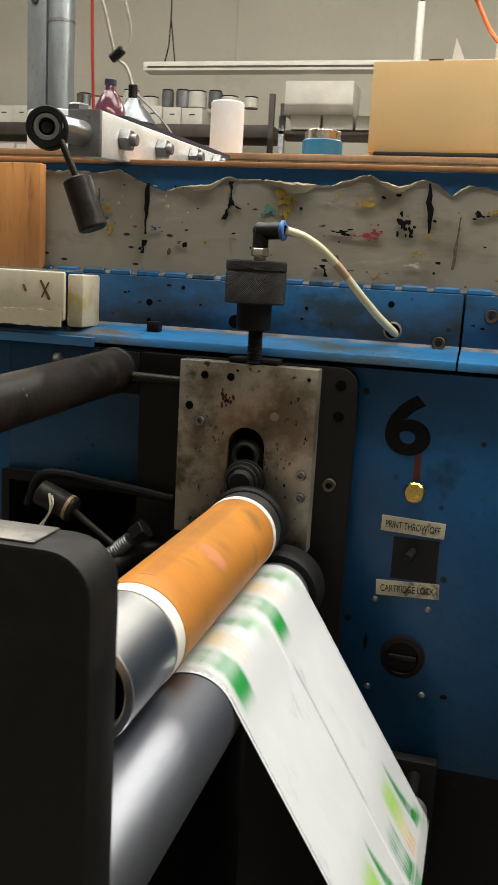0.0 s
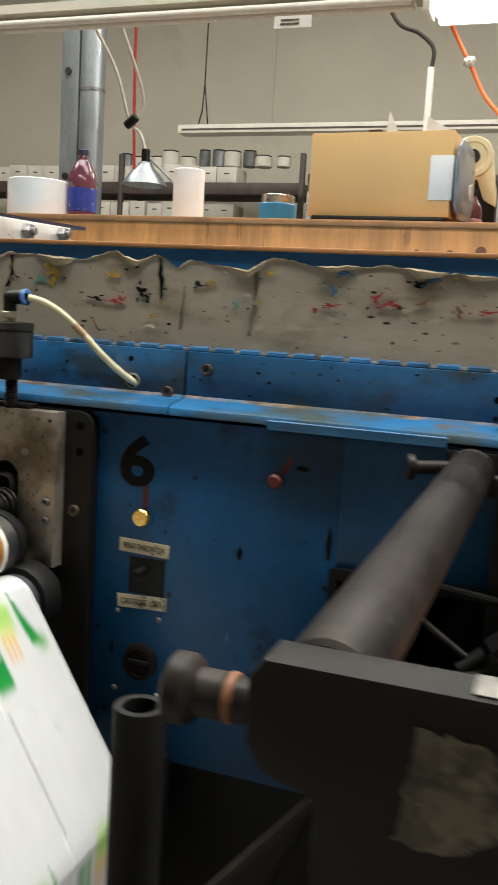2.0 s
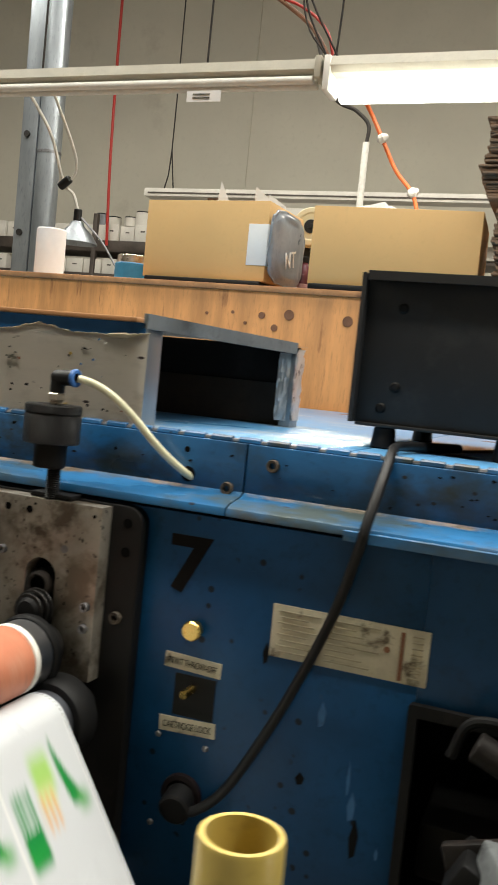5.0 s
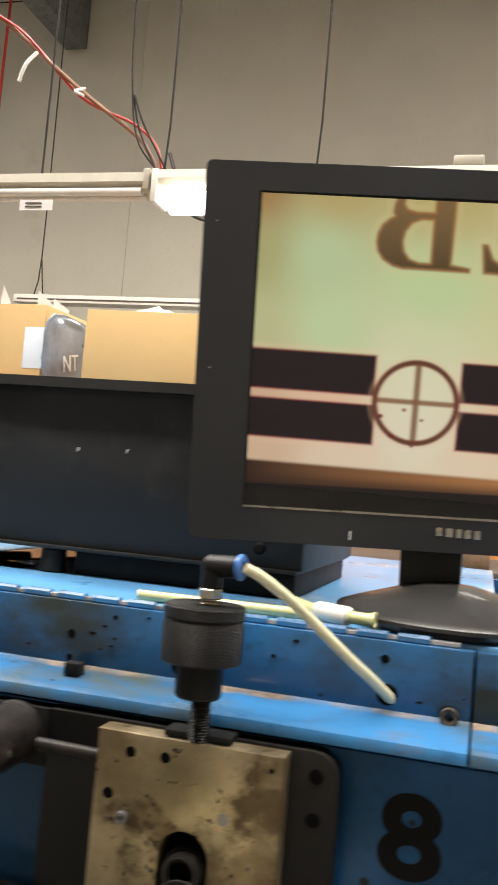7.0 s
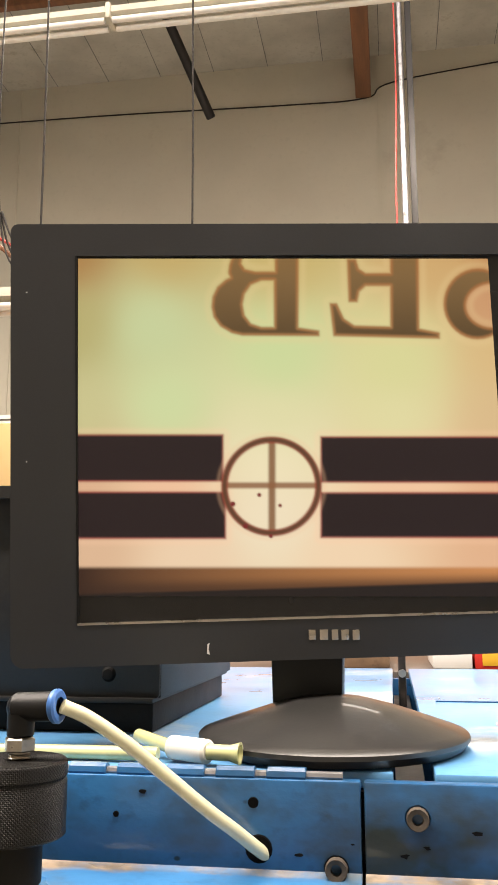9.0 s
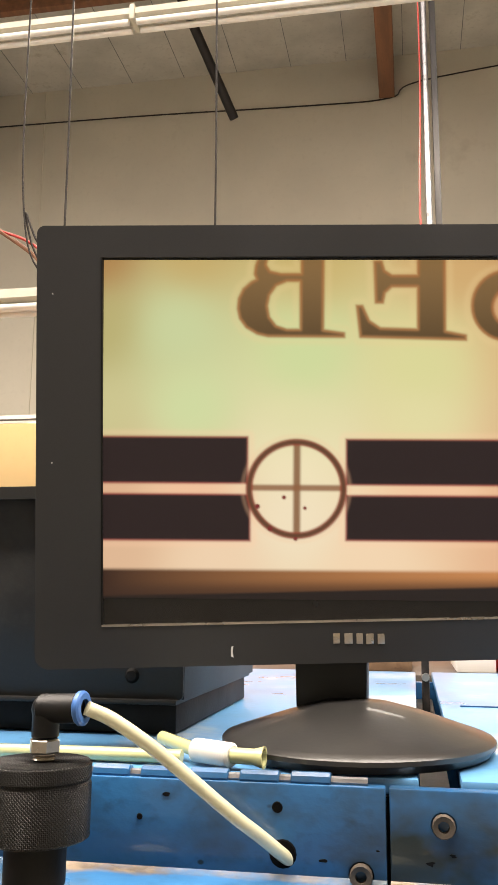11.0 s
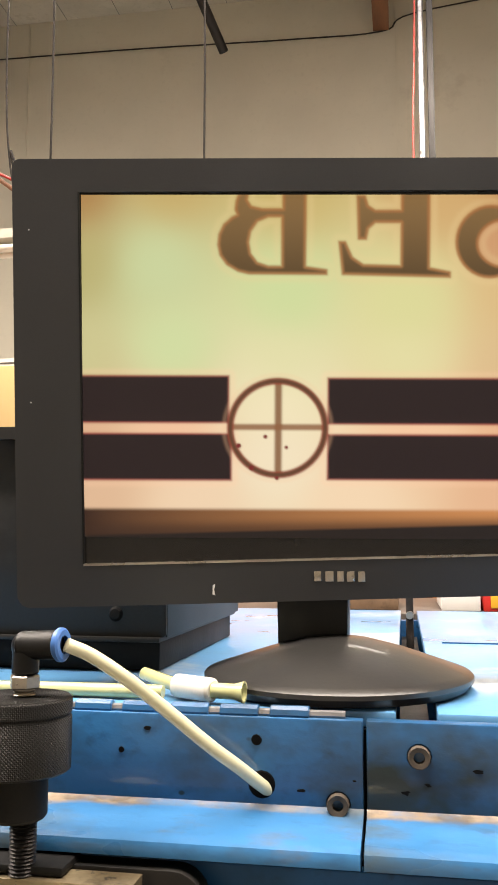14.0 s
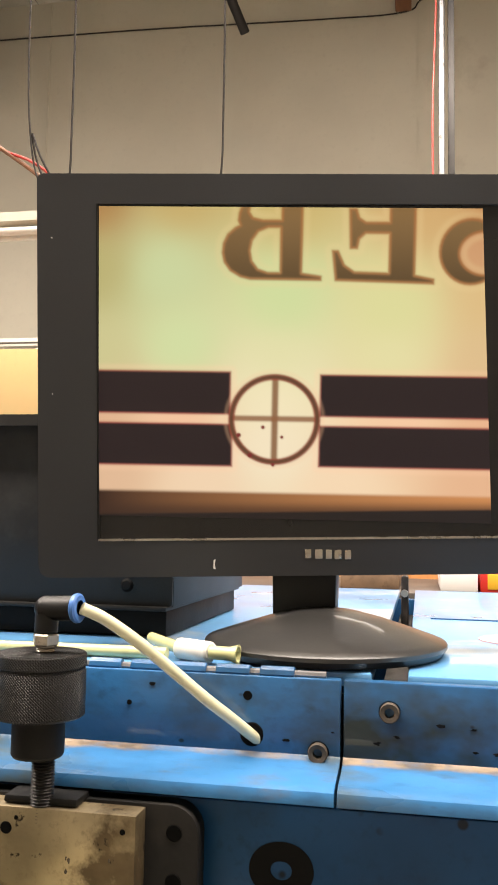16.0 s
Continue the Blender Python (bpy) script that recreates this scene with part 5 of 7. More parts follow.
def label_web(i):
    """White label stock round the impression cylinder and down to the idlers."""
    X = P * i
    w = thing("label_web", (X + BX, -0.25, BZ), "white printed label web running over the steel cylinder", "web", "label webs of the press")
    bm = bmesh.new()
    rows = []
    s, marks = 0.0, []
    for n, f in RUN:
        steps = max(2, int(n / 0.004)) if n < 0.2 else 6
        marks += [s + n * k / steps for k in range(steps)]
        s += n
    for s in marks:
        x, z, _ = on_run(s)
        rows.append([bm.verts.new((X + x, y, z)) for y in (WEB_FAR, WEB_NEAR)])
    for p, q in zip(rows, rows[1:] + rows[:1]):
        bm.faces.new((p[0], p[1], q[1], q[0]))
    bmesh.ops.recalc_face_normals(bm, faces=bm.faces)
    bmesh.ops.solidify(bm, geom=bm.faces[:], thickness=-0.00025)
    part("stock", bm, WEB, w)
    for y in (-0.2475, -0.2505, WEB_FAR - 0.004, WEB_NEAR + 0.004):
        bm = bmesh.new()
        rows = []
        for k in range(60):
            x, z, a = on_run(RUN[0][0] * 0.45 + (RUN[0][0] * 0.55 + RUN[1][0]) * k / 59)
            rows.append([bm.verts.new((X + x + 0.0003 * math.cos(a), yy, z + 0.0003 * math.sin(a))) for yy in (y - 0.0005, y + 0.0005)])
        for p, q in zip(rows, rows[1:]):
            bm.faces.new((p[0], p[1], q[1], q[0]))
        part("edge_line", bm, WEB_LINE, w, "thin grey line along the web")
    # Added black plate hides the lit return web where shade belongs.
    part("inner_guard", box(X + IDLER_C[0] - BEND + 0.003, X + IDLER_C[0] - BEND + 0.007, WEB_NEAR + 0.001, WEB_FAR + 0.03, IDLER_C[1] + 0.03, BZ - 0.05, 0.0008), BLACK_PLATE, w, "black plate added to darken the inside of the run")
    for (x, z), nm in ((IDLER_A, "idler"), (IDLER_B, "idler"), (IDLER_C, "idler")):
        q = thing("idler_roller", (X + x, -0.25, z), "dull steel idler roller inside the web run", "roller", "idler rollers of the press")
        part("roll", rod((X + x, WEB_FAR + 0.02, z), (X + x, WEB_NEAR - 0.02, z), BEND - 0.001, 28, 0.001), DULL_STEEL, q)
        part("journal", rod((X + x, 0.0, z), (X + x, WEB_FAR + 0.02, z), 0.008, 14), BLACK_STEEL, q)
        part("journal", rod((X + x, WEB_NEAR - 0.02, z), (X + x, -0.657, z), 0.008, 14), BLACK_STEEL, q)
    return w


PATCH_LENGTH, PATCHES = 0.144, 9
PATCH = PATCH_LENGTH / PATCHES


def print_colour(u, v):
    """Printed picture: u across one lane (0 far side to 1 near side), v metres along it."""
    white = np.array((0.62, 0.64, 0.665))
    v *= 1.08
    c = white.copy()

    def lay(colour, amount):
        nonlocal c
        a = min(max(amount, 0.0), 1.0)
        c = c * (1 - a) + np.array(colour) * a

    def soft(x, lo, hi, e):
        return min(max((x - lo) / e, 0), 1) * min(max((hi - x) / e, 0), 1)

    lay((0.34, 0.60, 0.10), 0.9 * soft(u, 0.34, 0.66, 0.08) * soft(v, 0.004, 0.068, 0.022))
    lay((0.66, 0.66, 0.20), 0.6 * soft(u, 0.40, 0.66, 0.06) * soft(v, 0.04, 0.085, 0.02))
    stripe = 0.5 + 0.5 * math.sin(u * 95)
    lay((0.72, 0.40, 0.13), 0.85 * stripe * soft(u, 0.42, 0.68, 0.04) * soft(v, 0.052, 0.104, 0.012))
    mid = 0.30 - 0.10 * (v / 0.085) ** 2
    half = 0.012 + 0.075 * max(v, 0) / 0.085
    lay((0.015, 0.24, 0.045), 1.3 * soft(v, 0.0, 0.092, 0.008) * min(max((half - abs(u - mid)) / 0.025, 0), 1))
    lay((0.10, 0.36, 0.09), 0.85 * soft(u, 0.02, 0.26, 0.09) * soft(v, 0.070, 0.108, 0.018))
    hatch = 0.35 + 0.65 * max(0.0, math.sin(u * 130 + 14 * v)) if v < 0.085 else 1.0
    lay((0.015, 0.24, 0.05), hatch * soft(u, 0.70 - 0.3 * max(0, 0.06 - v), 0.95, 0.03) * soft(v, 0.034, 0.130, 0.012))
    lay((0.03, 0.33, 0.05), 0.45 * soft(u, 0.74, 0.97, 0.03) * soft(v, 0.092, 0.130, 0.014))
    return c


PRINTED = material("printed_label_face", (0.8, 0.8, 0.79), 0.34, 0, 0.02, 5, 60, 0.0, coat=0.2)
att = PRINTED.node_tree.nodes.new("ShaderNodeAttribute")
att.attribute_name = "ink"
PRINTED.node_tree.links.new(att.outputs["Color"], PRINTED.node_tree.nodes["Principled BSDF"].inputs["Base Color"])


def printed_piece(k):
    """One strip of the printed picture, both lanes, lying flat about its own middle."""
    nu, nv = 96, 6
    bm = bmesh.new()
    grid, tint = [], []
    y0, y1 = WEB_FAR - 0.006, WEB_NEAR + 0.006
    for j in range(nv + 1):
        row = []
        for a in range(nu + 1):
            w = a / nu
            row.append(bm.verts.new((0.0, y0 + (y1 - y0) * w + 0.25, PATCH / 2 - PATCH * j / nv)))
            lane = (w * 2) % 1.0 if w < 1 else 1.0
            tint.append(print_colour(lane, -0.006 + PATCH_LENGTH - (k + 1) * PATCH + PATCH * j / nv) if 0.005 < lane < 0.995 else np.array((0.8, 0.8, 0.79)))
        grid.append(row)
    for p, q in zip(grid, grid[1:]):
        for a in range(nu):
            bm.faces.new((p[a], p[a + 1], q[a + 1], q[a]))
    me = bpy.data.meshes.new("printed_piece")
    bm.to_mesh(me)
    bm.free()
    col = me.color_attributes.new("ink", "FLOAT_COLOR", "POINT")
    col.data.foreach_set("color", [float(x) for t in tint for x in (*t, 1.0)])
    me.materials.append(PRINTED)
    return me


PIECES = [printed_piece(k) for k in range(PATCHES)]


def printed_labels(i, w):
    """All the printed strips of a web, each with its place along the run at the start."""
    X = P * i
    out = []
    for rep in range(REPEATS):
        for k in range(PATCHES):
            ob = new("printed_strip", PIECES[k])
            ob.parent = w
            out.append((ob, rep * REPEAT - 0.006 + PATCH_LENGTH - (k + 0.5) * PATCH))
    return out


def ragged(outline, size=0.004, seed=1):
    """A torn outline: each edge cut into short uneven steps."""
    rnd = random.Random(seed)
    out = []
    for (x0, z0), (x1, z1) in zip(outline, outline[1:] + outline[:1]):
        n = max(2, int(math.hypot(x1 - x0, z1 - z0) / 0.005))
        for k in range(n):
            t = k / n
            out.append((x0 + (x1 - x0) * t + rnd.uniform(-size, size), z0 + (z1 - z0) * t + rnd.uniform(-size, size)))
    return out


def side_plate(i):
    """Outboard black side plate with its hand screw."""
    X = P * i - P
    s = thing("side_plate", (X + 0.85, -0.675, 0), "black outboard side plate with worn top edge and old stickers", "side plate", "side plates of the press")
    o = [(X + 0.60, 0.0), (X + 0.988, 0.0)] + [(X + 0.988 - 0.022 + 0.022 * math.cos(radians(a)), 1.238 - 0.022 + 0.022 * math.sin(radians(a))) for a in range(0, 91, 15)]
    o += [(X + 0.663 + 0.008, 1.238), (X + 0.663, 1.228), (X + 0.663, 1.195), (X + 0.672, 1.18), (X + 0.70, 1.172), (X + 0.70, 1.10), (X + 0.60, 0.94)]
    part("plate", slab(o, -0.692, -0.660, bevel=0.003), BLACK_PLATE, s)
    part("worn_edge", box(X + 0.768, X + 0.958, -0.6885, -0.6635, 1.2382, 1.2392, 0.0004), EDGE_WEAR_HIGHLIGHT, s, "bright worn top edge")
    part("slanted_guard", slab([(X + 0.70, 1.165), (X + 0.694, 1.150), (X + 0.515, 0.93), (X + 0.43, 0.40), (X + 0.60, 0.40), (X + 0.60, 0.94)], -0.652, -0.640, bevel=0.001), BLACK_PLATE, s)
    part("guard_edge", hose([(X + 0.696, -0.646, 1.153), (X + 0.517, -0.646, 0.933)], 0.004, 8, 2), BAR_STEEL, s)
    part("worn_sticker", slab(ragged([(X + 0.746, 1.220), (X + 0.772, 1.218), (X + 0.80, 1.205), (X + 0.882, 1.186), (X + 0.881, 1.169), (X + 0.868, 1.166), (X + 0.822, 1.164), (X + 0.815, 1.172), (X + 0.79, 1.177), (X + 0.765, 1.162), (X + 0.739, 1.164)], 0.0022, 3), -0.6932, -0.692), OLIVE, s, "worn olive sticker")
    part("worn_sticker", slab(ragged([(X + 0.806, 1.220), (X + 0.894, 1.221), (X + 0.892, 1.203), (X + 0.852, 1.204), (X + 0.826, 1.207)], 0.0022, 4), -0.6932, -0.692), OLIVE, s, "worn olive sticker")
    part("worn_sticker", slab(ragged([(X + 0.722, 1.128), (X + 0.748, 1.124), (X + 0.762, 1.098), (X + 0.752, 1.080), (X + 0.735, 1.088), (X + 0.728, 1.108)], 0.0022, 9), -0.6932, -0.692), GREY_STICKER, s, "torn pale sticker")
    part("tape_scrap", slab(ragged([(X + 0.903, 1.226), (X + 0.918, 1.224), (X + 0.926, 1.211), (X + 0.920, 1.181), (X + 0.907, 1.183), (X + 0.913, 1.207)], 0.0022, 5), -0.6932, -0.692), GREY_STICKER, s, "worn grey tape scrap")
    if i == 1:
        part("plate_screw", lathe([(0, 0.002), (0.0038, 0.0024), (0.0046, 0.001), (0.0046, 0)], (X + 0.974, -0.692, 1.214), (X + 0.974, -1, 1.214), 20), GREY_STICKER, s, "bright screw head")
    part("pin_head", rod((X + 0.879, -0.6925, 1.136), (X + 0.879, -0.706, 1.146), 0.0120, 22, 0.002), NICKEL, s, "bright pin head")
    part("side_knob", lathe([(0, 0), (0.016, 0), (0.0185, 0.002), (0.0185, 0.011), (0.0165, 0.014), (0.0125, 0.016), (0.0125, 0.030), (0.0115, 0.031), (0.0115, 0.046), (0, 0.046)], (X + 0.617, -0.676, 1.208), (X + 2.0, -0.676, 1.208), 30), BAR_STEEL, s, "dark knob on a short shaft")
    part("copper_washer", rod((X + 0.6485, -0.676, 1.208), (X + 0.6535, -0.676, 1.208), 0.0132, 24, 0.001), BEAM, s, "copper-brown washer")
    h = thing("hand_screw", (X + 0.868, -0.675, 1.238), "black hand screw standing on the side plate", "hand screw", "hand screws of the press")
    part("stem", lathe([(0, 0)] + [(0.0078 if j % 2 else 0.009, 0.034 * j / 24) for j in range(25)] + [(0, 0.034)], (X + 0.868, -0.675, 1.238), (X + 0.868, -0.675, 2), 18), THREAD, h)
    part("grip", lathe([(0, 0), (0.015, 0), (0.018, 0.004), (0.019, 0.018), (0.027, 0.024), (0.0335, 0.028), (0.035, 0.033), (0.034, 0.0385), (0.031, 0.0395), (0, 0.038)], (X + 0.868, -0.675, 1.271), (X + 0.868, -0.675, 2), 40), BLACK_PLASTIC, h)
    # Bright ring paints the highlight along the grip's rim.
    part("grip_rim", lathe([(0.031, 0.001), (0.034, 0.0005), (0.0343, 0.001), (0.031, 0.0018)], (X + 0.868, -0.675, 1.3088), (X + 0.868, -0.675, 2), 40), EDGE_WEAR_HIGHLIGHT, h, "bright ring for the highlight on the grip's rim")
    # tie bar to the frame
    t = thing("tie_bar", (X + 0.70, -0.34, 1.235), "dark brown steel tie bar between frame and side plate", "tie bar", "tie bars of the press")
    part("bar", rod((X + 0.703, -0.021, 1.236), (X + 0.694, -0.660, 1.214), 0.027, 40, 0.003), BAR_STEEL, t)
    part("end_cap", rod((X + 0.703, -0.0205, 1.236), (X + 0.703, -0.028, 1.236), 0.029, 32, 0.002), BLACK_STEEL, t)
    # upright pipe
    u = thing("ink_pipe", (X + 0.536, -0.542, 0), "open upright pipe beside the station", "pipe", "upright pipes of the press")
    part("pipe", pipe((X + 0.536, -0.542, 0.0), (X + 0.536, -0.542, 1.125 if i == 1 else 1.19), 0.019 if i == 1 else 0.024, 0.0125 if i == 1 else 0.020, 30), BLACK_STEEL if i == 1 else YELLOW_PIPE, u, "black steel pipe" if i == 1 else "amber plastic pipe")
    return s


for i, steel, lab in ((0, BARE_STEEL, "worn bare steel bearing block on a black plate, ink stained"), (1, BARE_STEEL, "bare steel bearing block on a black plate, oily round the slot"), (2, BRASSY_LIT_STEEL, "worn steel bearing block with the light's brassy tint, on a black plate")):
    bearing_block(i, steel, lab)
pressure_knob(0, 0.0, -0.10)
pressure_knob(1, 0.0, -0.12)
pressure_knob(2, -0.001, -0.12)
CYLINDERS = [print_cylinder(0, ORANGE, "print cylinder with an orange plate and bare steel ends"), print_cylinder(1, SALMON, "print cylinder with a salmon plate and bare steel ends"), print_cylinder(2, CREAM, "print cylinder with a cream sleeve")]
ROLLS = [impression_cylinder(i) for i in range(3)]
WEBS = [label_web(0), label_web(1)]
STRIPS = [(printed_labels(0, WEBS[0]), 0.142 + STRAIGHT_FROM - SPEED * 0.5), (printed_labels(1, WEBS[1]), -0.072 + STRAIGHT_FROM - SPEED * 3.0)]
for i in range(0, 4):
    if i < 3:
        side_plate(i)
tg = thing("foil_tag", (1.503, -0.215, 1.21), "crumpled foil tag stuck under the tie bar", "tag")
part("tag", slab([(1.520, 1.240), (1.532, 1.238), (1.540, 1.222), (1.534, 1.206), (1.526, 1.222)], -0.216, -0.214), FOIL, tg)
part("tag", slab([(1.532, 1.234), (1.552, 1.240), (1.548, 1.228)], -0.214, -0.212), FOIL, tg)

# ---------- duct on the press, lined with splattered board ----------
d = thing("ink_duct", (0.2, 0.3, 1.3545), "blue sheet-metal duct lined with ink-splattered board", "duct")
part("front_wall", box(-1.35, 0.945, 0.056, 0.062, 1.3547, 1.4905, 0.001), BLUE, d)
# Back wall and inner pieces are coloured dark for the duct's inner shade.
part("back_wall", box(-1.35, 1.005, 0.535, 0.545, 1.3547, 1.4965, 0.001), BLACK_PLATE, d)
part("end_post", box(0.928, 0.946, 0.0565, 0.105, 1.3547, 1.4845, 0.001), GALV, d)
part("end_post", box(0.990, 1.010, 0.500, 0.546, 1.3547, 1.488, 0.001), GALV, d)
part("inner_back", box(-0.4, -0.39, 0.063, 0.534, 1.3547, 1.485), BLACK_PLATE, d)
part("inner_board", box(0.70, 0.985, 0.526, 0.5345, 1.3547, 1.43, 0.001), DUCT_SHADE_BROWN, d, "brown sheet for the brownish shade inside the duct")
top = [(-1.35, 0.052), (0.945, 0.052), (1.015, 0.548), (-1.35, 0.548)]
q = bmesh.new()
f = q.faces.new([q.verts.new((x, y, 1.4905 + (0.008 if y > 0.3 else 0))) for x, y in top])
bmesh.ops.solidify(q, geom=[f], thickness=0.017)
part("top", q, GREY_EDGE, d)
# liner with a torn upper edge
random.seed(8)
q = bmesh.new()
cols = []
nx = 320
EDGE = ((-0.40, 1.478), (-0.138, 1.482), (-0.076, 1.459), (0.009, 1.478), (0.061, 1.475), (0.127, 1.472), (0.184, 1.484), (0.218, 1.471), (0.249, 1.485), (0.279, 1.463), (0.296, 1.476), (0.383, 1.465), (0.417, 1.484), (0.451, 1.476), (0.527, 1.474), (0.572, 1.478), (0.634, 1.473), (0.72, 1.468), (0.78, 1.480), (0.86, 1.470), (0.952, 1.478))
for k in range(nx + 1):
    x = -0.40 + 1.352 * k / nx
    zt = float(np.interp(x, [e[0] for e in EDGE], [e[1] for e in EDGE])) + 0.004 * noise.noise((x * 26, 1, 3)) + 0.0022 * noise.noise((x * 90, 2, 3)) + 0.0006 * random.uniform(-1, 1)
    cols.append([q.verts.new((x, 0.0528 + 0.0012 * noise.noise((x * 6, z * 8, 5)), z)) for z in (1.3548, 1.395, 1.435, zt)])
    fold = 0.0016 + 0.020 * max(0.0, noise.noise((x * 17, 4, 1))) + 0.006 * max(0.0, noise.noise((x * 60, 4, 7)))
    cols[-1].append(q.verts.new((x + 0.002, 0.0522 - 0.6 * fold, zt - 0.25 * fold)))
    cols[-1].append(q.verts.new((x + 0.003, 0.0522 - 0.5 * fold, zt - fold)))
for a, bcol in zip(cols, cols[1:]):
    for j in range(5):
        fc = q.faces.new((a[j], bcol[j], bcol[j + 1], a[j + 1]))
        fc.material_index = 1 if j >= 3 else 0
bmesh.ops.solidify(q, geom=q.faces[:], thickness=-0.0008)
liner = part("liner", q, [LINER, TORN], d, "grey-beige liner board with a torn edge")
part("top_edge_board", box(-0.40, 0.93, 0.058, 0.10, 1.491, 1.4975, 0.001), PLY_EDGE, d, "splintered plywood edge")


def splash(x, z, wd, ht, mat, n=11, seed=0, y=0.0515):
    """One ragged blot of dried ink, with lobes where it is large."""
    rnd = random.Random(seed)
    big = wd > 0.0055
    n = 34 if big else n
    lobes = [rnd.uniform(0, 6.28) for _ in range(3)]
    pts = []
    for k in range(n):
        a = 2 * math.pi * k / n
        r = rnd.uniform(0.7, 1.0) * (0.62 + 0.2 * math.sin(2 * a + lobes[0]) + 0.2 * math.sin(3 * a + lobes[1]) + 0.16 * math.sin(5 * a + lobes[2])) if big else rnd.uniform(0.45, 1.0)
        pts.append((x + wd * r * math.cos(a), z + ht * r * math.sin(a)))
    part("ink_splash", slab(pts, y - 0.0006 - 0.00002 * (seed % 20), y), mat, d)


# black drips with a tail, then colour splashes
def ink_drip(x0, z0, x1, z1, wd, mat, seed):
    """A run of ink from (x0, z0) down to (x1, z1), uneven in width."""
    rnd = random.Random(seed)
    left, right = [], []
    for k in range(9):
        t = k / 8
        x, z = x0 + (x1 - x0) * t + rnd.uniform(-0.35, 0.35) * wd, z0 + (z1 - z0) * t
        w = wd * (0.55 + 0.45 * math.sin(5.5 * t + seed)) * rnd.uniform(0.7, 1.15) + 0.0006
        left.append((x - w, z))
        right.append((x + w, z))
    part("ink_drip", slab(left + right[::-1], 0.0507, 0.0515), mat, d)


for k, (x0, z0, x1, z1, wd, mt) in enumerate(((-0.098, 1.468, -0.100, 1.405, 0.0032, INK), (-0.100, 1.398, -0.103, 1.381, 0.0036, INK), (0.012, 1.473, 0.013, 1.445, 0.0030, INK), (0.012, 1.446, 0.004, 1.427, 0.0032, INK), (0.014, 1.446, 0.026, 1.440, 0.0022, INK),
                                             (0.253, 1.477, 0.258, 1.420, 0.0034, INK), (0.397, 1.470, 0.395, 1.425, 0.0030, OLIVE), (0.396, 1.420, 0.390, 1.378, 0.0030, OLIVE), (0.133, 1.378, 0.139, 1.364, 0.0030, INK), (0.150, 1.39, 0.160, 1.372, 0.0016, BEAM), (0.292, 1.44, 0.288, 1.38, 0.0016, OLIVE), (-0.165, 1.46, -0.162, 1.41, 0.0014, OLIVE))):
    ink_drip(x0, z0, x1, z1, wd, mt, k)
for k, (x, z, wd, ht, mt) in enumerate(((0.080, 1.456, 0.017, 0.016, YELLOW_SPLAT), (0.084, 1.440, 0.008, 0.012, YELLOW_SPLAT), (0.061, 1.441, 0.009, 0.009, TEAL_SPLAT), (0.185, 1.414, 0.017, 0.0045, RED_SPLAT), (0.194, 1.418, 0.008, 0.005, RED_SPLAT), (0.155, 1.417, 0.013, 0.005, INK), (0.226, 1.430, 0.008, 0.013, INK), (0.236, 1.421, 0.006, 0.008, INK),
                                        (0.313, 1.443, 0.010, 0.005, INK), (0.331, 1.447, 0.008, 0.006, YELLOW_SPLAT), (0.369, 1.418, 0.006, 0.008, TEAL_SPLAT), (0.181, 1.451, 0.011, 0.008, YELLOW_SPLAT), (-0.087, 1.413, 0.007, 0.003, BLUE_SPLAT), (-0.046, 1.394, 0.005, 0.004, INK), (-0.066, 1.386, 0.004, 0.007, OLIVE), (-0.155, 1.436, 0.010, 0.006, YELLOW_SPLAT), (-0.147, 1.410, 0.006, 0.009, YELLOW_SPLAT),
                                        (0.479, 1.417, 0.0052, 0.0052, RED_SPLAT), (0.503, 1.443, 0.008, 0.008, BLUE_SPLAT), (0.488, 1.452, 0.008, 0.003, OLIVE), (0.500, 1.424, 0.012, 0.004, RED_SPLAT), (0.578, 1.429, 0.016, 0.006, RED_SPLAT), (0.560, 1.437, 0.008, 0.007, RED_SPLAT), (0.590, 1.425, 0.008, 0.003, INK), (0.613, 1.456, 0.016, 0.006, INK), (0.628, 1.462, 0.011, 0.008, BLUE_SPLAT), (0.620, 1.433, 0.009, 0.005, BEAM),
                                        (0.515, 1.466, 0.012, 0.006, BLUE_SPLAT), (0.665, 1.425, 0.008, 0.008, BEAM), (0.70, 1.425, 0.012, 0.004, RED_SPLAT), (0.745, 1.430, 0.009, 0.007, OLIVE), (0.86, 1.45, 0.008, 0.002, INK), (0.835, 1.372, 0.007, 0.004, YELLOW_SPLAT), (0.245, 1.396, 0.009, 0.003, YELLOW_SPLAT), (0.242, 1.383, 0.010, 0.003, WHITE_TAPE), (0.415, 1.462, 0.007, 0.005, YELLOW_SPLAT), (0.20, 1.366, 0.006, 0.005, RUST))):
    splash(x, z, wd, ht, mt, 11, 30 + k)
    for e in range(3 if wd > 0.0055 else 0):
        splash(x + wd * math.sin(2.1 * e + k) * 0.95, z + ht * math.cos(1.7 * e + k) * 0.9, wd * 0.34, ht * 0.3, mt, 11, 500 + 3 * k + e)
random.seed(77)
for k in range(170):
    x, z = random.uniform(-0.18, 0.93), random.uniform(1.36, 1.465)
    r = random.uniform(0.0008, 0.0026)
    splash(x, z, r * random.uniform(0.8, 2.2), r, random.choice((INK, BEAM, INK, OLIVE, WHITE_TAPE, INK, TORN, BLUE_SPLAT, YELLOW_SPLAT)), 7, 200 + k)
q = bmesh.new()
bmesh.ops.create_grid(q, x_segments=10, y_segments=14, size=0.5)
for v in q.verts:
    v.co = Vector((1.0135 + 0.004 * noise.noise(v.co * 9), 0.515 + 0.045 * v.co.x + 0.004 * noise.noise(v.co * 7), 1.430 + 0.125 * v.co.y))
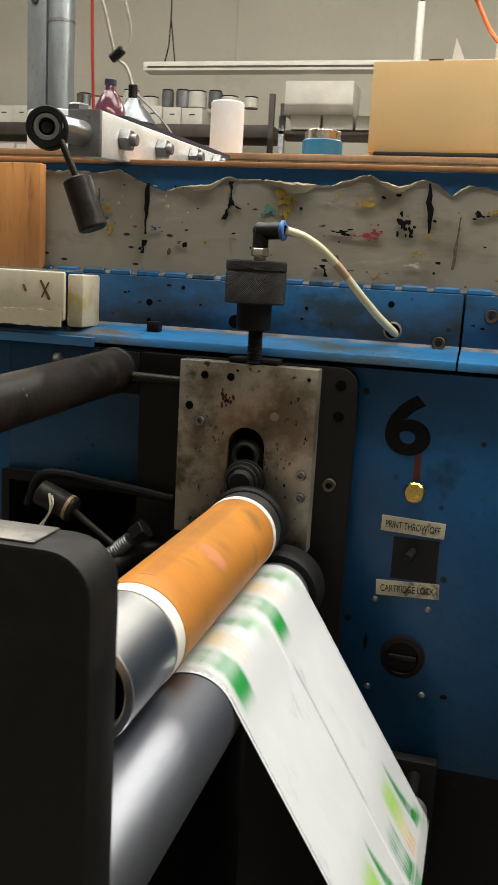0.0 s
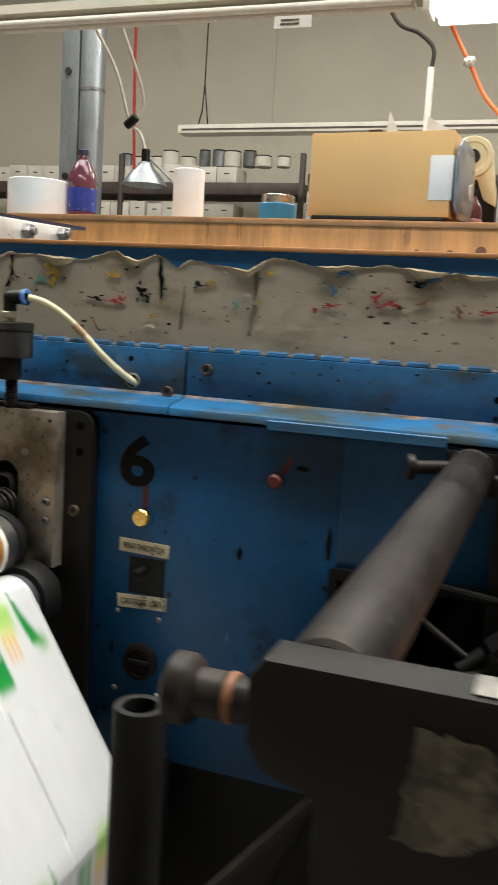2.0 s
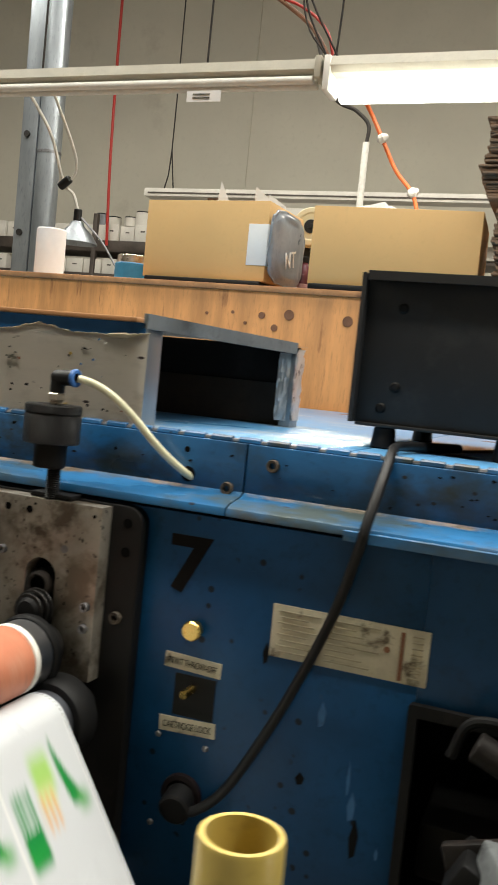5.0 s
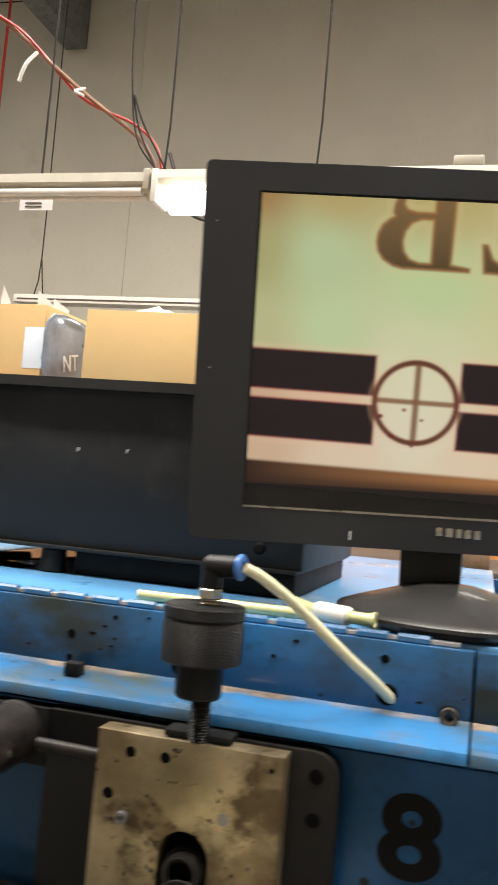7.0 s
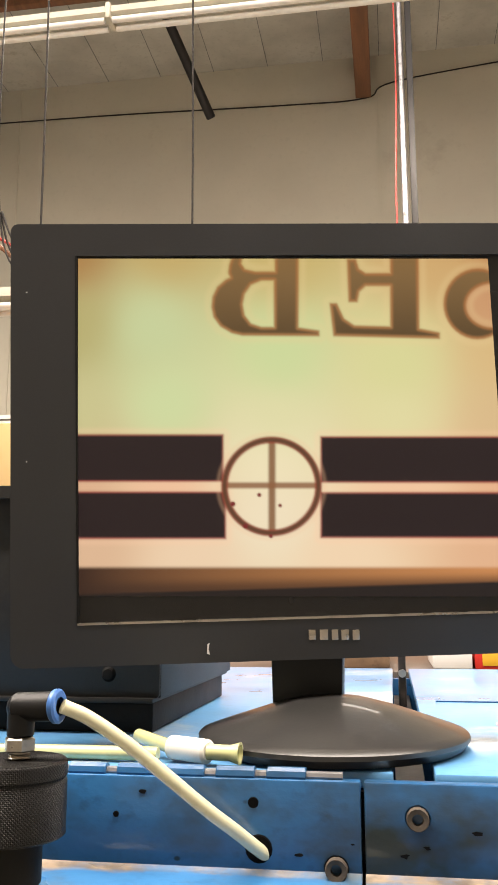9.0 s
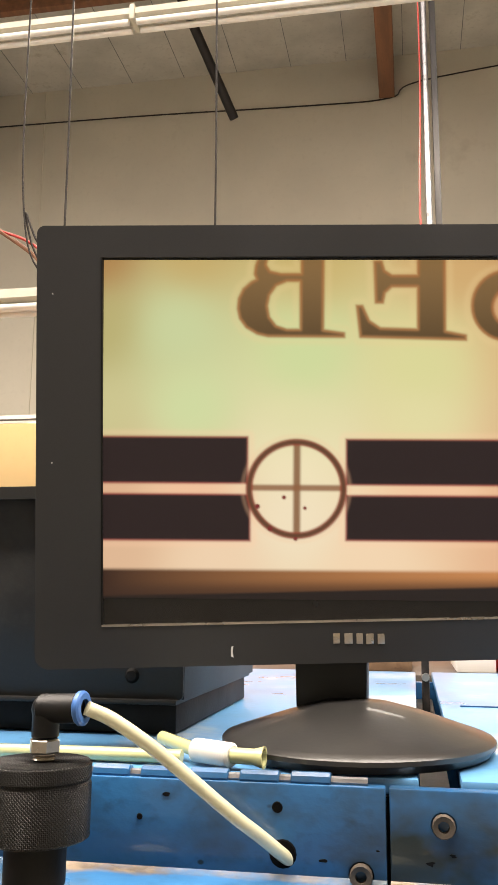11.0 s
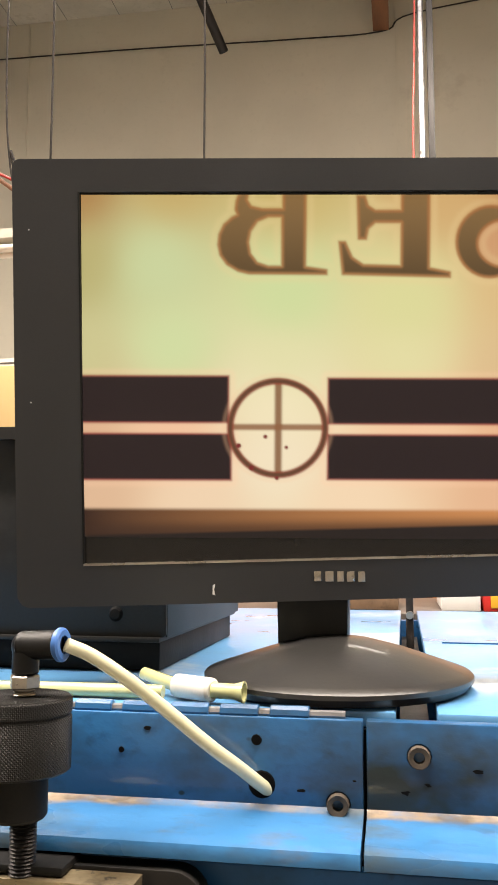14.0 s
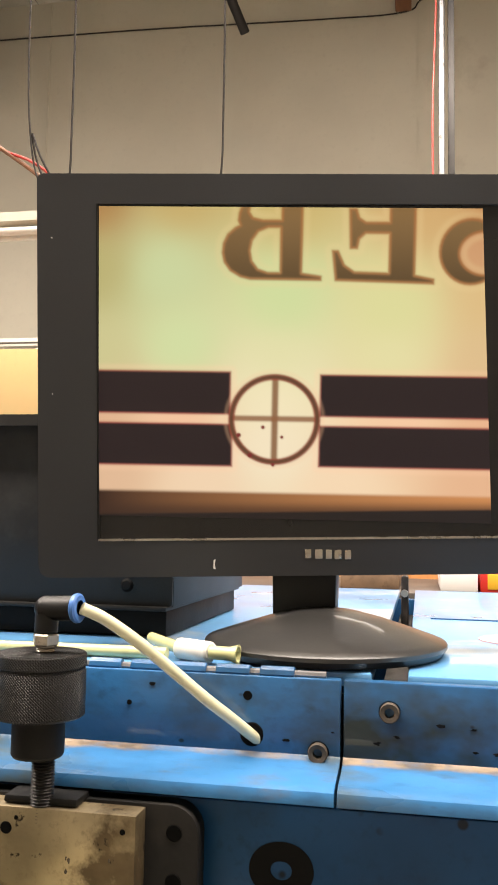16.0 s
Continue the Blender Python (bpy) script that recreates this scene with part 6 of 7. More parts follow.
bmesh.ops.solidify(q, geom=q.faces[:], thickness=0.0008)
part("foil_patch", q, FOIL, d, "crumpled foil on the open end")
q = bmesh.new()
f = q.faces.new([q.verts.new((x, y, 1.4835)) for x, y in ((0.947, 0.056), (1.012, 0.50), (1.006, 0.50), (0.941, 0.056))])
ret = bmesh.ops.extrude_face_region(q, geom=[f])
bmesh.ops.translate(q, verts=[v for v in ret["geom"] if isinstance(v, bmesh.types.BMVert)], vec=(0, 0, 0.0195))
part("end_board", q, GREY_EDGE, d, "grey board across the open end")
q = bmesh.new()
bmesh.ops.create_grid(q, x_segments=8, y_segments=14, size=0.5)
for v in q.verts:
    v.co = Vector((0.992 + 0.022 * v.co.x, 0.4985 + 0.004 * noise.noise(v.co * 9) - 0.002, 1.425 + 0.118 * v.co.y))
bmesh.ops.solidify(q, geom=q.faces[:], thickness=0.0008)
part("foil_patch", q, FOIL, d, "crumpled foil on the open end's post")
# plywood sheet and lined flap at the upstream end
pl = thing("plywood_sheet", (-0.55, 0.20, 1.3545), "orange plywood sheet standing on the press", "board")
part("sheet", box(-1.0, -0.237, 0.030, 0.046, 1.3547, 1.487, 0.001), PLY, pl)
fl = thing("lined_flap", (-0.4, 0.0, 1.28), "beige liner board folded over the rail", "board")
part("board", box(-0.9, -0.176, -0.020, -0.012, 1.292, 1.352, 0.003), FLAP, fl)
part("folded_end", box(-0.175, -0.153, -0.014, 0.0365, 1.285, 1.350, 0.003), FLAP, fl)
part("lip", slab(ragged([(-0.9, 1.284), (-0.178, 1.284), (-0.178, 1.304), (-0.9, 1.303)], 0.0008, 6), -0.0225, -0.0205), FLAP, fl, "turned-up lower lip")
for k, (x0, z0, x1, z1) in enumerate(((-0.208, 1.340, -0.196, 1.318), (-0.197, 1.338, -0.207, 1.320), (-0.232, 1.334, -0.229, 1.327))):
    part("ink_mark", slab([(x0 - 0.0015, z0), (x0 + 0.0015, z0 + 0.001), (x1 + 0.002, z1), (x1 - 0.001, z1 - 0.002)], -0.0206, -0.0200), BEAM, fl, "red-brown mark")
part("shelf", box(-0.9, -0.176, -0.012, 0.036, 1.352, 1.3545, 0.0008), GALV, fl)

# ---------- weighted bar on the duct ----------
wb = thing("roller_arm", (-0.14, 0.2, 1.497), "milled aluminium arm with nuts, bearing and swinging weight", "arm")
q = box(-0.152, -0.126, -0.03, 0.44, 0.0, 1.0, 0.0)
for v in q.verts:
    low, high = 1.487 + (v.co.y + 0.03) * 0.075, 1.541 + (v.co.y + 0.03) * 0.030
    v.co.z = low + (high - low) * round(v.co.z)
bmesh.ops.bevel(q, geom=q.edges[:], offset=0.0018, segments=2, profile=0.5, affect="EDGES")
part("bar", q, ALU, wb)
part("packer", box(-0.152, -0.128, 0.10, 0.40, 1.492, 1.506, 0.001), DULL_STEEL, wb)
for y in (0.03, 0.155, 0.29, 0.405):
    z = 1.515 + y * 0.06
    part("nut", rod((-0.126, y, z), (-0.112, y, z), 0.0135, 6, 0.0015), DULL_STEEL, wb)
    part("stud", rod((-0.113, y, z), (-0.105, y, z), 0.0075, 14, 0.001), DULL_STEEL, wb)
part("end_nut", rod((-0.162, -0.018, 1.520), (-0.162, -0.018, 1.55), 0.013, 6, 0.002), DULL_STEEL, wb)
part("end_plate", box(-0.166, -0.125, -0.036, -0.029, 1.488, 1.541, 0.001), DULL_STEEL, wb)
part("spindle", rod((-0.148, -0.03, 1.514), (-0.158, -0.088, 1.512), 0.0145, 22, 0.001), POLISHED, wb)
part("bearing", lathe([(0, 0.002), (0.006, 0.004), (0.008, 0.001), (0.015, 0.001), (0.016, 0.006), (0.022, 0.006), (0.0235, 0.004), (0.0235, -0.016), (0, -0.016)], (-0.164, -0.090, 1.511), (-0.164 + 0.3, -1.0, 1.511), 32), BLACK_STEEL, wb)
part("bearing_face", lathe([(0.009, 0.003), (0.010, 0.0055), (0.0145, 0.0055), (0.0155, 0.003)], (-0.164, -0.090, 1.511), (-0.164 + 0.3, -1.0, 1.511), 32), DULL_STEEL, wb)
part("weight_rod", rod((-0.148, -0.088, 1.497), (-0.125, -0.088, 1.452), 0.004, 12), BAR_STEEL, wb)
part("weight", rod((-0.128, -0.088, 1.457), (-0.106, -0.088, 1.402), 0.0165, 28, 0.002), BAR_STEEL, wb, "black cylindrical weight")
nd = thing("navy_sheet", (-0.30, 0.2, 1.55), "navy plastic sheet lying on the arm", "sheet")
q = slab_x([(0.05, 1.5440), (0.05, 1.5485), (0.50, 1.5635), (0.50, 1.5575)], -0.215, -0.127)
part("sheet", q, NAVY, nd)
tr = thing("tape_roll", (-1.25, 2.06, 1.762), "wide white roll of tape lying on the bench", "tape roll")
part("roll", lathe([(0.04, 0), (0.122, 0), (0.126, 0.004), (0.126, 0.139), (0.122, 0.143), (0.04, 0.143), (0.04, 0)], (-1.25, 2.06, 1.762), (-1.25, 2.06, 3), 40), PAPER_ROLL, tr)

# ---------- black enclosure ----------
e = thing("control_enclosure", (1.45, 0.21, 1.3545), "black textured steel enclosure on rubber feet", "enclosure")
part("front", slab(rounded(1.192, 1.716, 1.388, 1.5945, (0.004, 0.004, 0.012, 0.012)), 0.224, 0.228, bevel=0.001), EBOX, e)
part("hood", slab_x([(0.205, 1.5945), (0.60, 1.5945), (0.60, 1.5905), (0.209, 1.5905), (0.209, 1.582), (0.205, 1.582)], 1.196, 1.712), EBOX, e)
part("rim", slab(rounded(1.188, 1.194, 1.388, 1.592, (0, 0, 0.002, 0.002)), 0.206, 0.224), EBOX, e)
part("side", box(1.712, 1.7165, 0.228, 0.60, 1.388, 1.592, 0.001), EBOX, e)
part("side", box(1.1915, 1.196, 0.228, 0.60, 1.388, 1.592, 0.001), EBOX, e)
part("bottom", box(1.196, 1.712, 0.215, 0.60, 1.384, 1.3885, 0.001), EBOX, e)
part("back", box(1.196, 1.712, 0.596, 0.60, 1.388, 1.592), EBOX, e)
# Black block stands in for the shade under the enclosure.
part("base", box(1.43, 1.708, 0.232, 0.585, 1.3552, 1.3838, 0.002), BLACK_STEEL, e, "black block filling the shaded gap under the enclosure")
for x, y in ((1.235, 0.235), (1.40, 0.235), (1.235, 0.56), (1.40, 0.56)):
    part("foot", rod((x, y, 1.3546), (x, y, 1.384), 0.018, 18, 0.002, None, 0.015), BLACK_PLASTIC, e)
for x, z in ((1.245, 1.547), (1.245, 1.440), (1.228, 1.410), (1.665, 1.41)):
    part("screw", lathe([(0, 0.004), (0.005, 0.0032), (0.0075, 0)], (x, 0.224, z), (x, -1, z), 12), BLACK_STEEL, e)
for x, z in ((1.424, 1.508), (1.489, 1.51)):
    part("chip", slab([(x - 0.0012, z - 0.003), (x + 0.001, z - 0.001), (x + 0.002, z + 0.0025), (x - 0.001, z + 0.002)], 0.2232, 0.224), WHITE_CARD, e, "paint chip")
ld = thing("black_cable", (1.25, 0.2, 1.36), "thick black cable running down the press panel", "cable")
part("cable", hose([(1.33, 0.30, 1.363), (1.275, 0.18, 1.364), (1.275, 0.11, 1.363), (1.284, 0.055, 1.362), (1.285, 0.015, 1.335), (1.279, -0.022, 1.280), (1.273, -0.022, 1.25), (1.252, -0.014, 1.177), (1.222, -0.012, 1.10), (1.188, -0.012, 1.025), (1.145, -0.016, 0.945), (1.11, -0.022, 0.91), (1.085, -0.018, 0.905)], 0.0062, 12), BLACK_PLASTIC, ld)
part("plug", rod((1.085, -0.03, 0.906), (1.083, 0.0, 0.912), 0.02, 22, 0.003), BLACK_PLASTIC, ld)
for k, (pts) in enumerate(([(1.30, 0.30, 1.357), (1.34, 0.32, 1.357), (1.40, 0.48, 1.357), (1.36, 0.5, 1.357)], [(1.29, 0.24, 1.3565), (1.36, 0.22, 1.3565), (1.37, 0.26, 1.3565), (1.30, 0.28, 1.3565)])):
    q = bmesh.new()
    f = q.faces.new([q.verts.new(p) for p in pts])
    bmesh.ops.solidify(q, geom=[f], thickness=0.0015)
    solid("paper_scrap", q, (OLD_CARTON, WHITE_CARD)[k], ("brown board scrap under the enclosure", "white paper scrap under the enclosure")[k], "scrap", place=pts[0])


# ---------- monitor ----------
mo = thing("monitor", (1.885, 0.19, 1.3545), "charcoal flat-panel monitor on a round foot showing a camera picture", "monitor")
MM = pose(1.6111, 0.0734, 1.8123, 5.44, -1.52, 12.34)
MW, MH = 0.537, 0.3925
SX0, SX1, SZ0, SZ1 = 0.0581, 0.4803, -0.356, -0.0294


def mpart(name, q, mat, label="", parent=None, smooth=True):
    q.transform(MM)
    return part(name, q, mat, parent or mo, label, smooth)


# bezel of four mitred bars, bevelled towards the glass
for nm, (x0, x1, z0, z1) in (("bezel_top", (0, MW, SZ1, 0)), ("bezel_bottom", (0, MW, -MH, SZ0)), ("bezel_left", (0, SX0, SZ0, SZ1)), ("bezel_right", (SX1, MW, SZ0, SZ1))):
    radii = {"bezel_top": (0, 0, 0.007, 0.007), "bezel_bottom": (0.012, 0.012, 0, 0)}.get(nm, (0, 0, 0, 0))
    mpart(nm, slab(rounded(x0, x1, z0, z1, radii), 0, 0.03), BEZEL)
mpart("bevel_strip", box(SX0 - 0.0006, SX1, -0.0006, 0.004, SZ0 - 0.0012, SZ0 + 0.0006), NICKEL, "bright edge under the screen")
mpart("bevel_strip", box(SX0 - 0.0012, SX0 + 0.0004, -0.0004, 0.004, SZ0, SZ1), BLACK_STEEL)
mpart("back_shell", slab(rounded(0.012, MW - 0.012, -MH + 0.012, -0.012, (0.02, 0.02, 0.02, 0.02)), 0.03, 0.062, bevel=0.004), BLACK_PLASTIC)
panel = mpart("screen", box(SX0, SX1, 0.004, 0.012, SZ0, SZ1), SCREEN_GLASS, "dark screen surface")


def glow(name, colour, power):
    """A lit part of the picture on the screen."""
    m = bpy.data.materials.new(name)
    m.use_nodes = True
    b = m.node_tree.nodes["Principled BSDF"]
    b.inputs["Base Color"].default_value = (0.01, 0.01, 0.01, 1)
    b.inputs["Roughness"].default_value = 0.3
    b.inputs["Specular IOR Level"].default_value = 0.15
    b.inputs["Emission Color"].default_value = (*colour, 1)
    b.inputs["Emission Strength"].default_value = power
    return m


def picture_material():
    """The camera picture, in the screen's own colours."""
    m = glow("screen_picture", (0.7, 0.75, 0.5), 0.56)
    n, link = m.node_tree.nodes, m.node_tree.links
    a = n.new("ShaderNodeAttribute")
    a.attribute_name = "picture"
    link.new(a.outputs["Color"], n["Principled BSDF"].inputs["Emission Color"])
    return m


PICTURE = picture_material()


def sp(x, y):
    """From the picture's own units to the monitor's (x, z)."""
    a, c = (x - 500) / 500, (y - 780) / 500
    w = 1 - 0.01914 * a + 0.0288 * c
    return (0.24902 * a + 0.00022 * c + 0.23997) / w, (-0.00065 * a - 0.25934 * c - 0.19869) / w


def right_edge(y):
    return 866 + 0.07 * (y - 460)


def lin(r, g, b):
    return np.array([(c / 255 / 12.92) if c < 10 else ((c / 255 + 0.055) / 1.055) ** 2.4 for c in (r, g, b)])


def distance_to(outline, x, y):
    """Signed distance from a closed outline, negative inside."""
    best, inside = np.full(x.shape, 1e9), np.zeros(x.shape, bool)
    for (x0, y0), (x1, y1) in zip(outline, outline[1:] + outline[:1]):
        dx, dy = x1 - x0, y1 - y0
        t = np.clip(((x - x0) * dx + (y - y0) * dy) / max(dx * dx + dy * dy, 1e-9), 0, 1)
        best = np.minimum(best, np.hypot(x - x0 - t * dx, y - y0 - t * dy))
        if dy:
            inside ^= ((y0 > y) != (y1 > y)) & (x < x0 + (y - y0) * dx / dy)
    return np.where(inside, -best, best)


def oval(cx, cy, rx, ry):
    return [(cx + rx * math.cos(a * math.pi / 18), cy + ry * math.sin(a * math.pi / 18)) for a in range(36)]


def box_distance(x, y, x0, y0, x1, y1):
    dx, dy = np.maximum(x0 - x, x - x1), np.maximum(y0 - y, y - y1)
    return np.where((dx < 0) & (dy < 0), np.maximum(dx, dy), np.hypot(np.maximum(dx, 0), np.maximum(dy, 0)))


# three upside-down serif letters, cut by the screen's top
LETTER_R = [(514, 40), (514, 188), (555, 194), (555, 203), (405, 202), (384, 197), (362, 184), (349, 166), (345, 146), (347, 126), (356, 107), (372, 93), (382, 88), (378, 78), (380, 62), (388, 40), (405, 40), (401, 60), (409, 72), (430, 77), (470, 77), (470, 40)]
LETTER_R_EYE = [(468, 92), (442, 92), (421, 101), (408, 120), (404, 141), (408, 163), (421, 180), (442, 187), (468, 187)]
LETTER_E = [(697, 40), (750, 40), (752, 190), (792, 198), (792, 208), (585, 203), (578, 140), (590, 140), (604, 170), (625, 184), (697, 186), (697, 103), (647, 103), (634, 115), (630, 135), (615, 135), (612, 52), (627, 52), (633, 71), (647, 80), (697, 80)]


def picture_colours(x, y):
    """Camera picture: soft green ground, dark register bars, ring mark and letters."""
    ground = ((60, 40, 176, 130, 80), (250, 35, 200, 172, 112), (480, 35, 205, 180, 118), (760, 35, 212, 172, 118), (930, 35, 196, 140, 92), (70, 180, 186, 176, 120), (220, 180, 202, 214, 166), (470, 240, 206, 220, 164), (700, 260, 220, 218, 160), (920, 240, 222, 188, 136),
              (70, 370, 205, 200, 150), (250, 350, 208, 222, 170), (460, 380, 226, 222, 176), (700, 370, 228, 222, 172), (920, 370, 222, 190, 146), (455, 450, 244, 230, 198), (455, 560, 244, 228, 202), (75, 503, 214, 168, 138), (250, 503, 240, 190, 160), (720, 503, 244, 198, 166), (920, 503, 228, 172, 136),
              (80, 635, 226, 186, 156), (300, 635, 242, 212, 184), (600, 635, 246, 216, 186), (920, 635, 232, 182, 148))
    total, c = np.zeros(x.shape), np.zeros((*x.shape, 3))
    for gx, gy, *rgb in ground:
        w = 1.0 / (4000.0 + (x - gx) ** 2 + (y - gy) ** 2) ** 1.9
        total += w
        c += w[..., None] * lin(*rgb)
    c = c / total[..., None] * np.array((0.93, 0.99, 0.93))

    def lay(colour, amount):
        nonlocal c
        a = np.clip(amount, 0, 1)[..., None]
        c = c * (1 - a) + np.asarray(colour) * a

    def soft(d, e):
        t = np.clip(0.5 - d / (2 * e), 0, 1)
        return t * t * (3 - 2 * t)

    # brown field under the mark, then the unlit rim
    t = np.clip((x - 80) / 830, 0, 1)[..., None]
    brown = lin(58, 38, 28) * (1 - t) ** 1.1 + lin(200, 138, 84) * (1 - (1 - t) ** 1.1)
    lay(brown, soft(664 - y, 5))
    lay(lin(60, 40, 30), 0.75 * soft(700 - 0.02 * x - y, 14))
    lay(lin(34, 27, 25), soft(718 - 0.031 * (x - 80) - y, 3))
    # letters with a warm rim
    x = x + 6
    d = np.maximum(distance_to(LETTER_R, x, y), -distance_to(LETTER_R_EYE, x, y))
    d = np.minimum(d, distance_to(LETTER_E, x, y))
    last = np.maximum(distance_to(oval(868, 140, 66, 69), x, y), -distance_to(oval(898, 143, 54, 45), x, y))
    lay(lin(200, 150, 108), 0.8 * soft(distance_to(oval(898, 143, 54, 45), x, y), 6))
    d = np.minimum(d, last)
    lay(lin(228, 206, 150), 0.28 * soft(np.abs(d - 10) - 5, 7))
    lay(lin(156, 100, 54), 0.9 * soft(d - 1.5, 3.2))
    up = np.clip((y - 60) / 140, 0, 1)[..., None]
    lay(lin(132, 104, 64) * (1 - up) + lin(92, 72, 44) * up, soft(d + 4, 3.5))
    x = x - 6
    # bars
    bars = [box_distance(x, y, *q) for q in ((60, 400, 361, 493), (60, 514, 366, 607), (553, 404, 960, 495), (553, 515, 960, 605))]
    d = np.minimum.reduce(bars)
    lay(lin(250, 206, 170), 0.28 * soft(np.abs(d - 8) - 4, 7))
    lay(lin(150, 46, 52), 0.85 * soft(d - 1.0, 3.0))
    lay(lin(38, 27, 28), soft(d + 2.0, 2.6))
    # ring and cross hairs
    r = np.hypot(x - 456, y - 503)
    lay(lin(136, 98, 66), 0.95 * soft(np.maximum(np.abs(x - 457) - 7, r - 92), 4.0))
    lay(lin(140, 96, 64), 0.9 * soft(np.maximum(np.abs(y - 501) - 6, r - 92), 3.5))
    lay(lin(240, 190, 150), 0.22 * soft(np.abs(r - 105) - 3, 5))
    lay(lin(150, 70, 52), 0.9 * soft(np.abs(r - 92.5) - 7, 3.0))
    lay(lin(96, 64, 44), soft(np.abs(r - 92.5) - 4.0, 3.0))
    for cx, cy, rad in ((432, 520, 4), (473, 541, 3.5), (380, 538, 5), (405, 582, 5), (455, 602, 4)):
        lay(lin(120, 40, 40), soft(np.hypot(x - cx, y - cy) - rad, 2.0))
    return c


nu, nw = 330, 280
TOP_Y, LOW_Y = 457, 1058
verts, spots = [], []
for j in range(nw + 1):
    y = TOP_Y + (LOW_Y - TOP_Y) * j / nw
    for k in range(nu + 1):
        x = 137 + (right_edge(y) - 137) * k / nu
        px, pz = sp(x, y)
        verts.append(MM @ Vector((px, 0.0035, pz)) - origin(mo))
        spots.append((75 + (x - 137) * 1.107, 50 + (y - 457) * 1.118))
spots = np.array(spots)
tint = np.ones((len(verts), 4), np.float32)
tint[:, :3] = picture_colours(spots[:, 0], spots[:, 1])
me = bpy.data.meshes.new("picture")
me.from_pydata(verts, [], [(a, a + 1, a + nu + 2, a + nu + 1) for j in range(nw) for a in range(j * (nu + 1), j * (nu + 1) + nu)])
me.color_attributes.new("picture", "FLOAT_COLOR", "POINT").data.foreach_set("color", tint.ravel())
me.materials.append(PICTURE)
pic = new("picture", me)
pic.parent = panel
tagged(pic, "greenish camera picture with letters, bars and a ring mark")
# maker's mark as plain shapes, and a scuff
for k, (x0, x1) in enumerate(((546, 562), (566, 584), (587, 602), (604, 621), (624, 640))):
    a, b2 = sp(x0, 1116)
    c2, d2 = sp(x1 - 3, 1134)
    mpart("maker_mark", box(a, c2, -0.0008, 0, d2, b2, 0.0003), NICKEL, "silver maker's mark drawn as plain blocks")
a, b2 = sp(367, 1142)
mpart("scuff", slab([(a, b2), (a + 0.002, b2 + 0.001), (a + 0.0012, b2 - 0.004), (a + 0.002, b2 - 0.009), (a - 0.0005, b2 - 0.008)], -0.0006, 0), WHITE_CARD, "pale scuff")
for x, y in ((46, 520), (46, 820)):
    a, b2 = sp(x, y)
    mpart("dust_speck", box(a, a + 0.001, -0.0004, 0, b2, b2 + 0.001), WHITE_CARD)
# neck and foot
q = slab([(1.828, 1.376), (1.892, 1.376), (1.894, 1.46), (1.826, 1.46)], 0.205, 0.235, bevel=0.003)
part("neck", q, BLACK_PLASTIC, mo, "black neck")
q = bmesh.new()
rings = []
for r, z in ((0.0, 1.397), (0.25, 1.3945), (0.5, 1.387), (0.75, 1.3775), (0.93, 1.3705), (0.985, 1.368), (1.0, 1.366), (1.0, 1.3625), (0.96, 1.3565), (0.4, 1.3549), (0.0, 1.3549)):
    if r == 0:
        rings.append([q.verts.new((1.886, 0.19, z))])
    else:
        rings.append([q.verts.new((1.884 + 0.118 * r * math.cos(2 * math.pi * k / 56), 0.190 + 0.138 * r * math.sin(2 * math.pi * k / 56), z)) for k in range(56)])
for p, w in zip(rings, rings[1:]):
    for k in range(56):
        k2 = (k + 1) % 56
        if len(p) == 1:
            q.faces.new((p[0], w[k], w[k2]))
        elif len(w) == 1:
            q.faces.new((p[k], p[k2], w[0]))
        else:
            q.faces.new((p[k], p[k2], w[k2], w[k]))
part("foot", q, FOOT, mo, "round dark foot")
